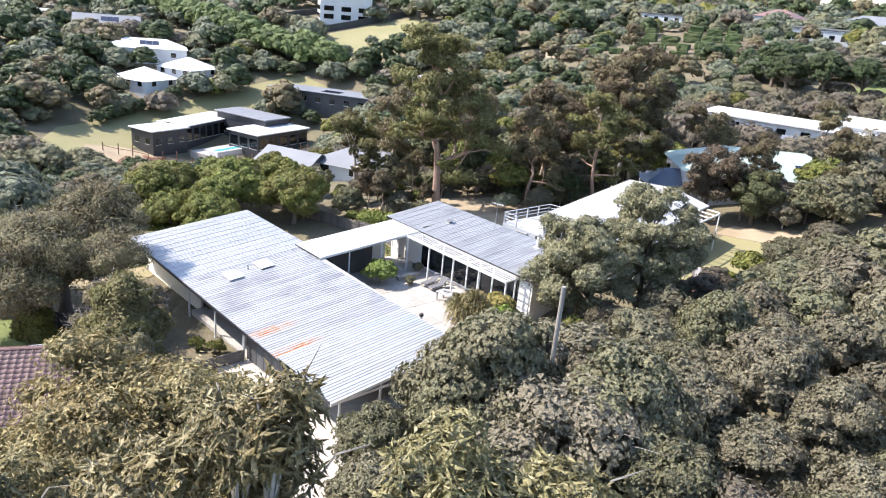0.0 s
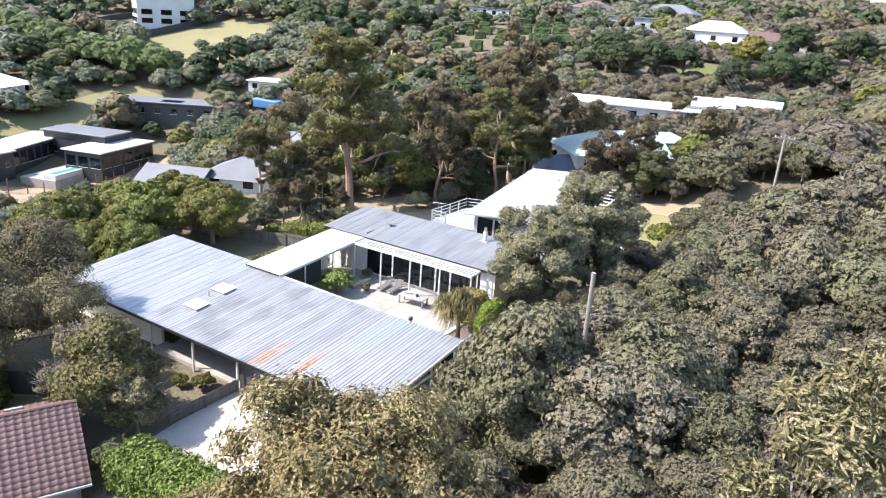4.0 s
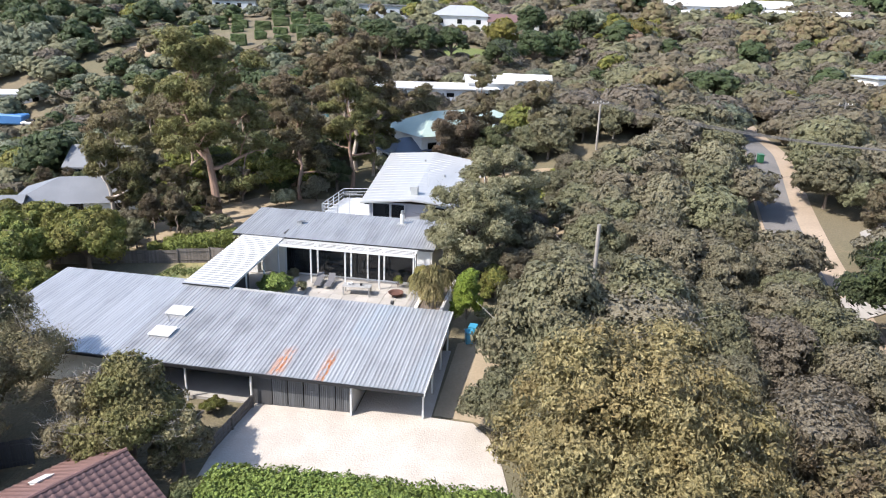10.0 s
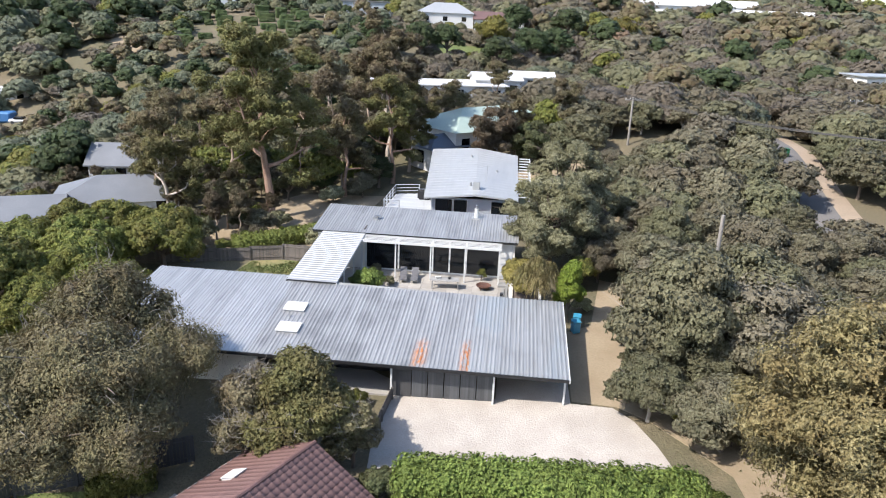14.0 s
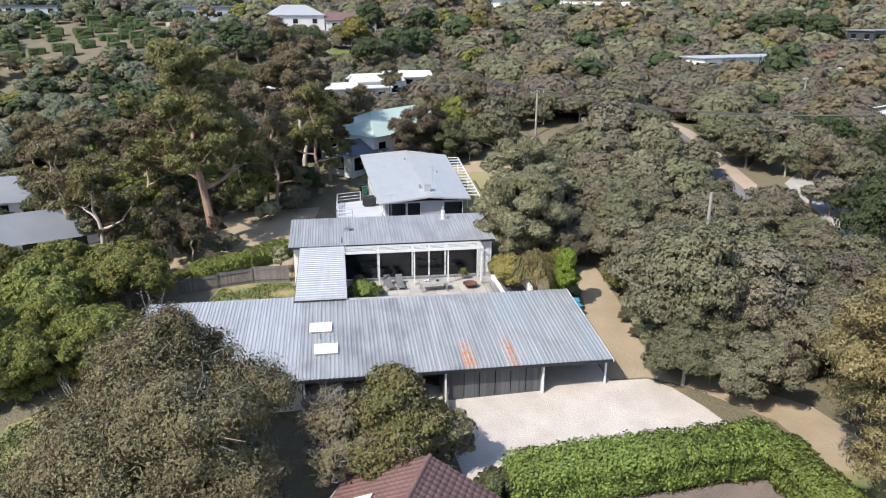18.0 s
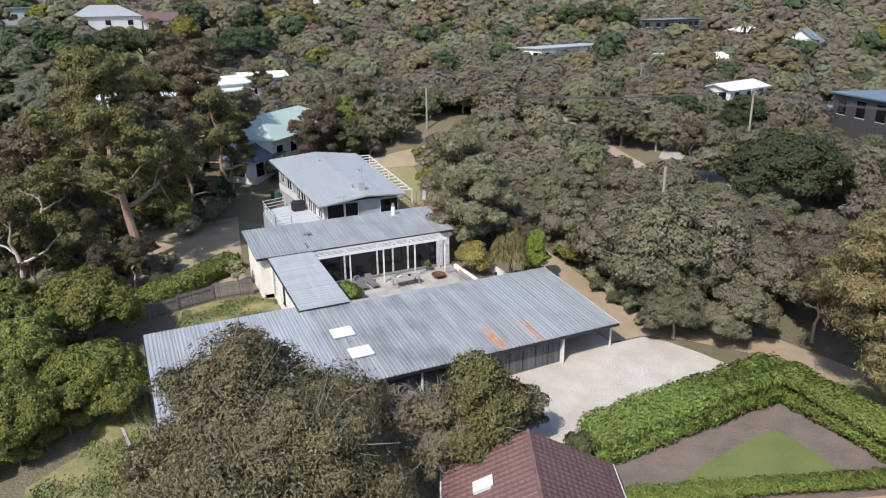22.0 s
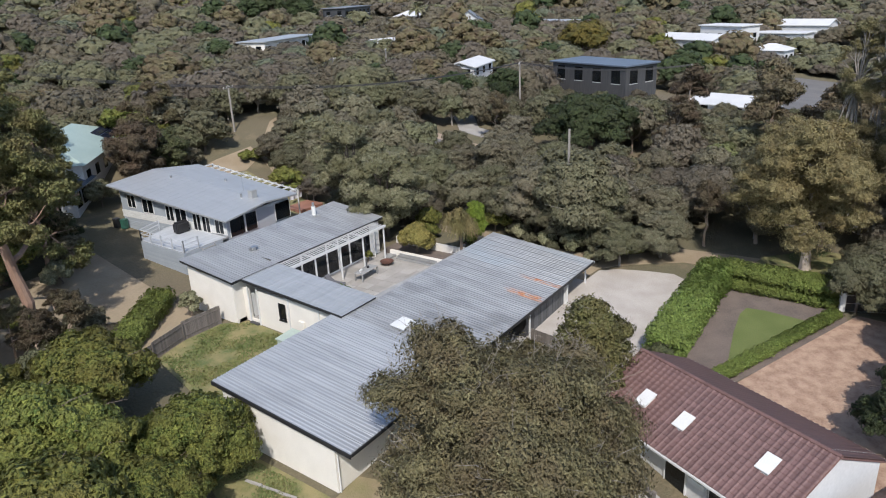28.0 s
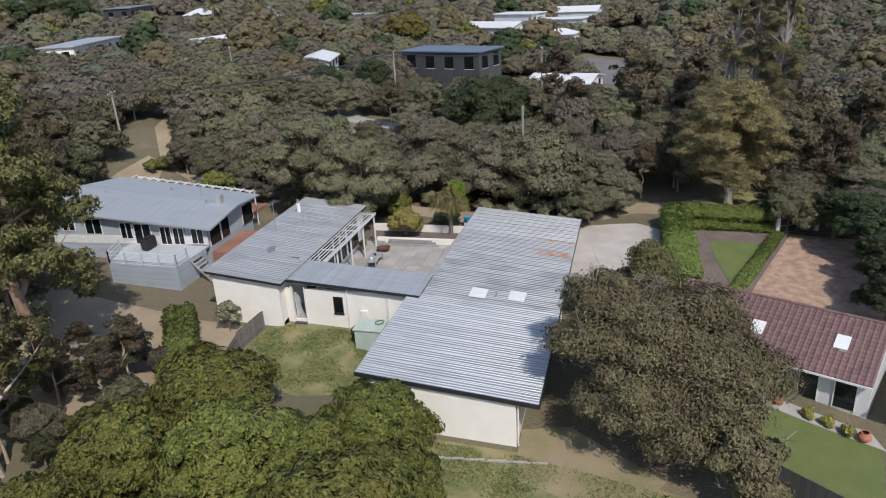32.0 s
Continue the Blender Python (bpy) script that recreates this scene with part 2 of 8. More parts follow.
M = dict(
    zinc_wing=zinc("zinc_wing", (0.420, 0.430, 0.440), (0.350, 0.360, 0.370), 0.52, 0.45, dirt=0.25),
    zinc_mid=zinc("zinc_mid", (0.368, 0.372, 0.372), (0.290, 0.293, 0.292), 0.52, 0.46, rust=((-9.75, -9.0, -0.3, 2.9), (-6.75, -6.05, -0.3, 3.1)), dirt=0.75),
    zinc_east=zinc("zinc_east", (0.430, 0.430, 0.420), (0.352, 0.348, 0.335), 0.5, 0.6, tint=(0.360, 0.404, 0.423), dirt=0.4),
    zinc_north=zinc("zinc_north", (0.372, 0.378, 0.382), (0.302, 0.308, 0.310), 0.52, 0.5, dirt=0.4),
    link_roof=zinc("link_roof", (0.455, 0.462, 0.462), (0.400, 0.408, 0.408), 0.52, 0.5, dirt=0.15),
    pale_roof=zinc("pale_roof", (0.452, 0.460, 0.458), (0.430, 0.438, 0.436), 0.5, 0.55, dirt=0.12),
    white_paint=surface("white_paint", (0.672, 0.672, 0.655), (0.605, 0.605, 0.580), 0.45, big=1.5, fine=30, bump=0.06),
    cream_wall=surface("cream_wall", (0.760, 0.725, 0.655), (0.690, 0.655, 0.590), 0.75, big=0.7, fine=22, bump=0.15),
    grey_cladding=surface("grey_cladding", (0.353, 0.386, 0.420), (0.302, 0.336, 0.370), 0.6, big=0.6, fine=18, bump=0.1, vary=0.05),
    # own tone of fences and steps; on the garage walls it stands for shade
    dark_timber_and_shade=surface("dark_timber_and_shade", (0.045, 0.045, 0.048), (0.07, 0.07, 0.07), 0.65, big=1.2, fine=20, bump=0.3, vary=0.2, stretch=(3, 3, 0.3)),
    garage_door=surface("garage_door", (0.084, 0.088, 0.092), (0.109, 0.113, 0.118), 0.55, big=1.0, fine=20, bump=0.2, vary=0.25, stretch=(3, 3, 0.3)),
    fence_timber=surface("fence_timber", (0.168, 0.147, 0.130), (0.109, 0.097, 0.084), 0.85, big=1.2, fine=16, bump=0.5, vary=0.22, stretch=(2, 2, 0.3)),
    grey_timber=surface("grey_timber", (0.286, 0.286, 0.277), (0.218, 0.218, 0.210), 0.8, big=1.0, fine=18, bump=0.4, vary=0.15),
    concrete=surface("concrete", (0.353, 0.336, 0.311), (0.286, 0.269, 0.244), 0.85, big=0.5, fine=14, bump=0.3, vary=0.07),
    paving=surface("paving", (0.370, 0.344, 0.311), (0.294, 0.277, 0.244), 0.85, big=0.7, fine=16, bump=0.3, vary=0.12),
    gravel=surface("gravel", (0.450, 0.412, 0.370), (0.360, 0.325, 0.285), 0.95, big=0.45, fine=9, bump=0.9, c=(0.31, 0.275, 0.23)),
    dirt=surface("dirt", (0.315, 0.250, 0.172), (0.245, 0.185, 0.122), 0.95, big=0.3, fine=5, bump=0.9, c=(0.205, 0.175, 0.100)),
    sand=surface("sand", (0.345, 0.272, 0.205), (0.275, 0.215, 0.160), 0.95, big=0.25, fine=4, bump=0.8, c=(0.21, 0.175, 0.12)),
    red_paving=surface("red_paving", (0.225, 0.130, 0.088), (0.40, 0.270, 0.188), 0.9, big=1.3, fine=7, bump=0.9, c=(0.40, 0.30, 0.215), vary=0.1),
    mulch=surface("mulch", (0.135, 0.105, 0.088), (0.09, 0.072, 0.062), 0.95, big=0.7, fine=8, bump=1.0, c=(0.19, 0.15, 0.12)),
    lawn=surface("lawn", (0.060, 0.100, 0.024), (0.225, 0.195, 0.085), 0.9, big=0.8, fine=9, bump=1.0, c=(0.24, 0.195, 0.10)),
    tuft=surface("tuft", (0.070, 0.115, 0.026), (0.150, 0.160, 0.050), 0.85, big=0.9, fine=9, bump=0.0, c=(0.21, 0.18, 0.085)),
    field_grass=surface("field_grass", (0.165, 0.165, 0.068), (0.205, 0.188, 0.088), 0.95, big=0.12, fine=3, bump=0.9, c=(0.23, 0.192, 0.108)),
    blue_tarp=surface("blue_tarp", (0.067, 0.210, 0.462), (0.050, 0.168, 0.386), 0.6, bump=0.3),
    bright_lawn=surface("bright_lawn", (0.078, 0.112, 0.024), (0.108, 0.138, 0.036), 0.9, big=0.5, fine=11, bump=1.0, c=(0.145, 0.142, 0.052)),
    dry_grass=surface("dry_grass", (0.155, 0.150, 0.058), (0.24, 0.195, 0.118), 0.95, big=0.55, fine=14, bump=1.0, c=(0.31, 0.235, 0.15)),
    asphalt=surface("asphalt", (0.125, 0.122, 0.120), (0.170, 0.160, 0.150), 0.9, big=0.2, fine=25, bump=0.4),
    red_tile=surface("red_tile", (0.165, 0.095, 0.084), (0.135, 0.078, 0.072), 0.6, big=0.8, fine=16, bump=0.25, vary=0.16),
    red_ridge=surface("red_ridge", (0.168, 0.092, 0.082), (0.134, 0.076, 0.067), 0.65, big=0.8, fine=16, bump=0.25, vary=0.15),
    slate_roof=surface("slate_roof", (0.165, 0.175, 0.19), (0.13, 0.14, 0.155), 0.6, big=0.3, fine=6, bump=0.2, stretch=(1, 1, 1)),
    green_roof=surface("green_roof", (0.353, 0.437, 0.386), (0.302, 0.386, 0.344), 0.5, big=0.3, fine=6, bump=0.1),
    black_clad=surface("black_clad", (0.03, 0.032, 0.036), (0.045, 0.047, 0.05), 0.5, big=0.5, fine=6, bump=0.1),
    far_white=surface("far_white", (0.60, 0.60, 0.595), (0.53, 0.53, 0.525), 0.6, big=0.3, fine=6, bump=0.05),
    brick_red=surface("brick_red", (0.294, 0.143, 0.101), (0.227, 0.109, 0.076), 0.85, big=0.6, fine=10, bump=0.3),
    black_trim=surface("black_trim", (0.017, 0.017, 0.018), (0.025, 0.025, 0.027), 0.5, big=2, fine=30, bump=0.05),
    # brown-black that gives the walls indoors their dimness by colour
    room_shade=surface("room_shade", (0.084, 0.076, 0.067), (0.059, 0.055, 0.050), 0.8, big=1, fine=8, bump=0.1),
    skylight=surface("skylight", (0.689, 0.689, 0.672), (0.622, 0.622, 0.605), 0.35, big=1.5, fine=10, bump=0.04),
    rust_iron=surface("rust_iron", (0.109, 0.046, 0.029), (0.076, 0.038, 0.029), 0.8, big=4, fine=30, bump=0.4),
    bark=surface("bark", (0.193, 0.151, 0.118), (0.109, 0.084, 0.067), 0.9, big=1.2, fine=9, bump=0.9, stretch=(2, 2, 0.35)),
    gum_bark=surface("gum_bark", (0.30, 0.225, 0.165), (0.42, 0.345, 0.275), 0.85, big=0.8, fine=6, bump=0.5, stretch=(1, 1, 0.25), c=(0.20, 0.13, 0.09)),
    red_bark=surface("red_bark", (0.27, 0.165, 0.115), (0.36, 0.25, 0.19), 0.85, big=0.9, fine=7, bump=0.6, stretch=(1, 1, 0.25), c=(0.15, 0.09, 0.065)),
    pale_bark=surface("pale_bark", (0.50, 0.44, 0.38), (0.36, 0.30, 0.25), 0.8, big=1.2, fine=8, bump=0.5, stretch=(1, 1, 0.3), c=(0.22, 0.16, 0.12)),
    grey_twig=surface("grey_twig", (0.302, 0.277, 0.244), (0.218, 0.193, 0.168), 0.85, big=2, fine=12, bump=0.5),
    pole_timber=surface("pole_timber", (0.302, 0.277, 0.244), (0.227, 0.206, 0.185), 0.85, big=1.2, fine=12, bump=0.5, stretch=(2, 2, 0.2)),
    steel=surface("steel", (0.462, 0.470, 0.479), (0.378, 0.386, 0.395), 0.4, 0.8, big=3, fine=20, bump=0.05),
    terracotta=surface("terracotta", (0.386, 0.143, 0.076), (0.319, 0.126, 0.067), 0.8, big=3, fine=20, bump=0.2),
    blue_plastic=surface("blue_plastic", (0.050, 0.269, 0.420), (0.042, 0.227, 0.353), 0.4, big=2, fine=20, bump=0.04),
    green_plastic=surface("green_plastic", (0.025, 0.134, 0.059), (0.025, 0.101, 0.050), 0.45, big=2, fine=20, bump=0.04),
    pale_green=surface("pale_green", (0.420, 0.487, 0.420), (0.361, 0.428, 0.370), 0.5, big=1, fine=10, bump=0.1),
    blue_grey=surface("blue_grey", (0.100, 0.125, 0.165), (0.080, 0.100, 0.135), 0.5, big=0.3, fine=6, bump=0.2),
    wood_red=surface("wood_red", (0.218, 0.109, 0.067), (0.168, 0.092, 0.063), 0.85, bump=0.4),
    clipped=foliage("clipped", (0.075, 0.12, 0.04), (0.12, 0.165, 0.055), (0.085, 0.11, 0.045)),
    deck_grey=surface("deck_grey", (0.46, 0.48, 0.50), (0.38, 0.40, 0.42), 0.75, big=0.6, fine=10, bump=0.3, vary=0.08, stretch=(0.3, 1, 1)),
    bin_green=surface("bin_green", (0.03, 0.10, 0.07), (0.025, 0.085, 0.06), 0.5, bump=0.05),
    pool_water=surface("pool_water", (0.101, 0.353, 0.420), (0.084, 0.302, 0.386), 0.1, big=1, fine=6, bump=0.1),
    solar=surface("solar", (0.010, 0.013, 0.034), (0.017, 0.021, 0.042), 0.15, big=1, fine=4, bump=0.0),
    fabric_grey=surface("fabric_grey", (0.134, 0.134, 0.143), (0.101, 0.101, 0.105), 0.9, big=3, fine=60, bump=0.2),
    cloth_white=surface("cloth_white", (0.622, 0.638, 0.672), (0.521, 0.546, 0.588), 0.85, big=1.2, fine=30, bump=0.2),
    glass=glass("glass"),
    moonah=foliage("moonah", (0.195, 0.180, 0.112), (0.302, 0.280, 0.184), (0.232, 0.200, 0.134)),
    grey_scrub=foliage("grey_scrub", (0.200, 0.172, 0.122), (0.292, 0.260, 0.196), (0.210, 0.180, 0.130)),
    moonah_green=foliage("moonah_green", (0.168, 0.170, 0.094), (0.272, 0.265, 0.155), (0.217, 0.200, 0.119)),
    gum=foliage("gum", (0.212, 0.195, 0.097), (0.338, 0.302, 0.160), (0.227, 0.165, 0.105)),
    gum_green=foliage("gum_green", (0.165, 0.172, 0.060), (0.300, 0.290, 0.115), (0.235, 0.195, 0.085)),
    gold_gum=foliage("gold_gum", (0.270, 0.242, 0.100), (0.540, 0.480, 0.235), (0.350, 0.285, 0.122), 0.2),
    # the palest tone also paints in the sun glints of glossy leaves
    pale_glint_leaf=foliage("pale_glint_leaf", (0.19, 0.175, 0.075), (0.54, 0.48, 0.29), (0.28, 0.23, 0.10), 0.3),
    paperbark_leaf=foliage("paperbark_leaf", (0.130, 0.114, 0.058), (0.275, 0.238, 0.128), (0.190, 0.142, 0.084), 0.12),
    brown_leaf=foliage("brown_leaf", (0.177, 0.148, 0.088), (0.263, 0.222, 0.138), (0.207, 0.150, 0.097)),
    # green paled and cooled to carry the haze over distant trees
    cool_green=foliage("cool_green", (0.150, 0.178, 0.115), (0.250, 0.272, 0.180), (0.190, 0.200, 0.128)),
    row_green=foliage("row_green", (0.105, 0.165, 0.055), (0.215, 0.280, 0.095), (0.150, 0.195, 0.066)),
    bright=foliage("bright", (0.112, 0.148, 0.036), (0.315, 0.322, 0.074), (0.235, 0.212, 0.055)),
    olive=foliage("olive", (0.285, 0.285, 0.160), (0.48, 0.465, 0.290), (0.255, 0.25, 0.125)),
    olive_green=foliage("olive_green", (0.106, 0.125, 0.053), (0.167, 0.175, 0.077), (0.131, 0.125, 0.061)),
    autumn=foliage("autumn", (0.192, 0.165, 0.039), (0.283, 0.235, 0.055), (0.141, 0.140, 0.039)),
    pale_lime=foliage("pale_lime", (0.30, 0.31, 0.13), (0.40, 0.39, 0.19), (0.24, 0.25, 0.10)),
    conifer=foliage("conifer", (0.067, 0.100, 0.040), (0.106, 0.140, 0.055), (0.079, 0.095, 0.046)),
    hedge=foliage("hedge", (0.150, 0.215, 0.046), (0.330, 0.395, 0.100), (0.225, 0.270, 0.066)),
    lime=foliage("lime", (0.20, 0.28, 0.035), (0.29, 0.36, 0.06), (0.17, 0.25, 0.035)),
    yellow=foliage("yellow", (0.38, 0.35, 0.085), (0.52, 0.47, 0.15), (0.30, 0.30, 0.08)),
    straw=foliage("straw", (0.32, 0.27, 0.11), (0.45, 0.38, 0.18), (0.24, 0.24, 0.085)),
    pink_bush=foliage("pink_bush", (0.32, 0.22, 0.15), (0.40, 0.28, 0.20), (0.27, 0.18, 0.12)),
)


def ground_material():
    m, t, p = nodes_of("ground_soil")
    col = mixed(t, (0.150, 0.122, 0.076), (0.118, 0.108, 0.060), noise_of(t, 0.05, 5, lo=0.4, hi=0.6))
    col = mixed(t, col, (0.21, 0.165, 0.10), noise_of(t, 0.35, 5, lo=0.55, hi=0.75))
    n = noise_of(t, 5.0, 6, lo=0.3, hi=0.7)
    col = mixed(t, col, (0.085, 0.072, 0.045), times(t, n, 0.55))
    t.links.new(col, p.inputs["Base Color"])
    p.inputs["Roughness"].default_value = 0.95
    bump_to(t, p, n, 0.8, 0.06)
    return m


M["ground"] = ground_material()

# ---- building tools ----
def thing(name, at=(0, 0, 0), label="", category="", group="", kind="", rz=0):
    ob = new(name)
    ob.empty_display_size = 0.2
    ob.matrix_basis = pose(*at, 0, 0, rz)
    return tagged(ob, label, category, group, kind)


def mesh_from(name, bm, material):
    me = bpy.data.meshes.new(name)
    bm.to_mesh(me)
    bm.free()
    me.materials.append(M[material])
    return me


def part(name, bm, material, parent=None, label="", local=False):
    """One mesh object under a thing; bm in world metres, or in the thing's own axes if local."""
    me = bm if isinstance(bm, bpy.types.Mesh) else mesh_from(name, bm, material)
    ob = new(name, me)
    if parent is not None:
        ob.parent = parent
        if not local:
            m = parent.matrix_basis
            if parent.parent is not None:
                m = parent.parent.matrix_basis @ parent.matrix_parent_inverse @ m
            ob.matrix_parent_inverse = m.inverted()
    return tagged(ob, label)


def box(x0, x1, y0, y1, z0, z1, bm=None, bevel=0.0):
    own = bm is None
    bm = bm or bmesh.new()
    vs = [bm.verts.new((x, y, z)) for z in (z0, z1) for y in (y0, y1) for x in (x0, x1)]
    fs = [bm.faces.new([vs[i] for i in f]) for f in ((0, 2, 3, 1), (4, 5, 7, 6), (0, 1, 5, 4), (2, 6, 7, 3), (0, 4, 6, 2), (1, 3, 7, 5))]
    if bevel and own:
        bmesh.ops.bevel(bm, geom=list(bm.edges), offset=bevel, segments=1, affect='EDGES')
    return bm


def tube(bm, pts, radii, sides=6, close=True):
    """A tapered tube along points."""
    rings = []
    pts = [Vector(p) for p in pts]
    for i, p in enumerate(pts):
        d = (pts[min(i + 1, len(pts) - 1)] - pts[max(i - 1, 0)]).normalized()
        u = d.cross(Vector((0.31, 0.95, 0.1))).normalized()
        v = d.cross(u)
        rings.append([bm.verts.new(p + (u * math.cos(a) + v * math.sin(a)) * radii[i]) for a in (2 * math.pi * k / sides for k in range(sides))])
    for a, b in zip(rings, rings[1:]):
        for k in range(sides):
            bm.faces.new((a[k], a[(k + 1) % sides], b[(k + 1) % sides], b[k]))
    if close:
        bm.faces.new(rings[0][::-1])
        bm.faces.new(rings[-1])
    return bm


def prism(poly, z0, z1, bm=None):
    """A straight prism over a polygon (counter-clockwise)."""
    bm = bm or bmesh.new()
    lo = [bm.verts.new((x, y, z0)) for x, y in poly]
    hi = [bm.verts.new((x, y, z1)) for x, y in poly]
    bm.faces.new(lo[::-1])
    bm.faces.new(hi)
    n = len(poly)
    for i in range(n):
        bm.faces.new((lo[i], lo[(i + 1) % n], hi[(i + 1) % n], hi[i]))
    return bm


def slab(c, thick):
    """A plate over four corners (x, y, z), counter-clockwise from above, thick metres deep."""
    bm = bmesh.new()
    up = [bm.verts.new(v) for v in c]
    dn = [bm.verts.new((v[0], v[1], v[2] - thick)) for v in c]
    bm.faces.new(up)
    bm.faces.new(dn[::-1])
    for i in range(4):
        j = (i + 1) % 4
        bm.faces.new((up[j], up[i], dn[i], dn[j]))
    return bm


# ---- the lie of the land ----
HILLS = [(-125, 65, 35, -16.7), (-180, 140, 50, -6.8), (-75, 175, 45, 5.0), (-20, 200, 50, 1.8), (64, 255, 70, 1.5), (60, 45, 30, 1.2),
         (-100, -10, 50, -8.3), (0, 380, 120, 15.0), (-260, 230, 110, 27.8), (20, -70, 50, 2.9), (-60, 25, 30, 1.0), (140, -20, 50, -6.8), (22, 62, 22, 1.6), (12, 58, 12, 3.6)]


def smooth(a, b, v):
    u = np.clip((v - a) / (b - a), 0, 1)
    return u * u * (3 - 2 * u)


def land(x, y):
    x, y = np.asarray(x, float), np.asarray(y, float)
    z = 0.25 + 0.03 * np.clip(x, -600, 600) + 0.045 * np.clip(y, -400, 900)
    far = smooth(32, 75, np.hypot(x + 8, y - 3))
    for cx, cy, s, h in HILLS:
        z = z + far * h * np.exp(-((x - cx) ** 2 + (y - cy) ** 2) / (2 * s * s))
    z = z - 0.95 * np.exp(-((x + 25) ** 2 + (y + 19) ** 2) / 180.0)
    # the courtyard is cut level
    f = 1 - smooth(0, 1.6, np.hypot(np.maximum(np.abs(x + 9.3) - 8.0, 0), np.maximum(np.abs(y - 15.2) - 6.2, 0)))
    return z * (1 - f) + np.minimum(z, 0.5) * f


def land_at(x, y):
    return float(land(x, y))


def mesh_of(name, verts, faces, material):
    me = bpy.data.meshes.new(name)
    verts, faces = np.asarray(verts, np.float32), np.asarray(faces, np.int32)
    k = faces.shape[1]
    me.vertices.add(len(verts))
    me.vertices.foreach_set("co", verts.ravel())
    me.loops.add(faces.size)
    me.loops.foreach_set("vertex_index", faces.ravel())
    me.polygons.add(len(faces))
    me.polygons.foreach_set("loop_start", np.arange(0, faces.size, k, dtype=np.int32))
    me.update(calc_edges=True)
    me.materials.append(M[material])
    return me


def ground_sheet():
    near = np.arange(-90, 91, 2.0)
    out = np.array([*range(95, 226, 5), 240, 260, 300, 360, 430, 520, 640, 800, 1000, 1300, 1700, 2300], float)
    ax = np.concatenate([-out[::-1], near, out])
    gx, gy = np.meshgrid(ax, ax + 4.0)
    gz = land(gx, gy) + 0.0
    n = len(ax)
    i = np.arange(n * n).reshape(n, n)
    f = np.stack([i[:-1, :-1], i[:-1, 1:], i[1:, 1:], i[1:, :-1]], -1).reshape(-1, 4)
    me = mesh_of("ground", np.stack([gx, gy, gz], -1).reshape(-1, 3), f, "ground")
    for p in me.polygons:
        p.use_smooth = True
    tagged(new("ground", me), "dry sandy ground with thin grass between trees", "ground", kind="structure")


ground_sheet()


def drape(name, poly, material, lift, label, category, kind="structure", step=2.0, level=None):
    """A thin layer on the ground inside a polygon."""
    bm = bmesh.new()
    bm.faces.new([bm.verts.new((x, y, 0)) for x, y in poly])
    xs, ys = [p[0] for p in poly], [p[1] for p in poly]
    for axis, vals in (((1, 0, 0), xs), ((0, 1, 0), ys)):
        v = math.floor(min(vals) / step) * step
        while v < max(vals):
            bmesh.ops.bisect_plane(bm, geom=list(bm.verts) + list(bm.edges) + list(bm.faces), plane_co=tuple(c * v for c in axis), plane_no=axis)
            v += step
    bmesh.ops.triangulate(bm, faces=list(bm.faces))
    for v in bm.verts:
        v.co.z = (land_at(v.co.x, v.co.y) if level is None else level) + lift
    edge = [e for e in bm.edges if e.is_boundary]
    ext = bmesh.ops.extrude_edge_only(bm, edges=edge)
    for g in ext["geom"]:
        if isinstance(g, bmesh.types.BMVert):
            g.co.z -= lift + 0.15
    bmesh.ops.recalc_face_normals(bm, faces=list(bm.faces))
    return tagged(new(name, mesh_from(name, bm, material)), label, category, kind=kind)


# ---- paving, drives and lawns ----
drape("gravel_drive", [(-10.9, 0.9), (-11.3, -4.4), (-11.0, -7.6), (4.4, -7.6), (5.6, -5.2), (5.0, -3.0), (4.0, -0.6), (2.9, 0.7), (0.3, 0.9), (0.1, 9.3), (-4.4, 9.3), (-4.4, 0.9)],
      "gravel", 0.05, "pale crushed-stone drive in front of the carport", "drive")
drape("dirt_path", [(0.4, 1.2), (3.1, 0.9), (4.8, -0.3), (7.0, -3.0), (8.6, -5.2), (9.0, -9.5), (11.0, -20.0), (15.5, -34.0), (18.5, -34.0), (14.6, -19.0), (12.6, -8.6), (11.6, -4.2), (7.0, 0.4), (5.4, 4.0), (5.4, 11.0), (6.2, 20.0), (4.0, 21.0), (2.5, 12.0), (0.4, 10.5)],
      "dirt", 0.03, "tan dirt path strewn with leaf litter", "path")
drape("north_track", [(3.5, 27.0), (6.0, 33.0), (5.0, 43.0), (9.0, 52.0), (17.0, 58.0), (25.5, 61.0), (26.0, 57.0), (18.0, 53.5), (12.0, 47.0), (9.0, 36.0), (8.0, 28.0), (5.5, 24.0)],
      "dirt", 0.04, "sandy track beside the neighbouring house", "path")
drape("hedge_lawn", [(8.8, -10.0), (13.5, -11.0), (18.0, -15.0), (17.5, -20.0), (12.0, -19.0), (7.6, -18.6)], "lawn", 0.045, "grass under the tall wattle behind the hedge", "lawn")
drape("side_lawn", [(-28.0, 11.4), (-20.6, 11.4), (-20.6, 20.6), (-22.1, 22.1), (-25.3, 22.4), (-28.2, 21.8), (-29.5, 16.0)], "lawn", 0.04, "patchy green lawn behind the studio", "lawn")
drape("rear_lawn", [(-38.8, -6.0), (-33.0, -9.5), (-31.6, 1.0), (-31.6, 11.0), (-33.6, 11.0), (-35.8, 4.6), (-38.4, 2.8)], "lawn", 0.035, "worn lawn along the studio wall", "lawn")
drape("worn_patch", [(-35.5, -5.0), (-31.9, -7.0), (-28.5, -1.5), (-29.5, 1.3), (-31.7, 1.2), (-34.0, 0.8)], "dry_grass", 0.06, "bare dry soil at the studio corner", "soil")
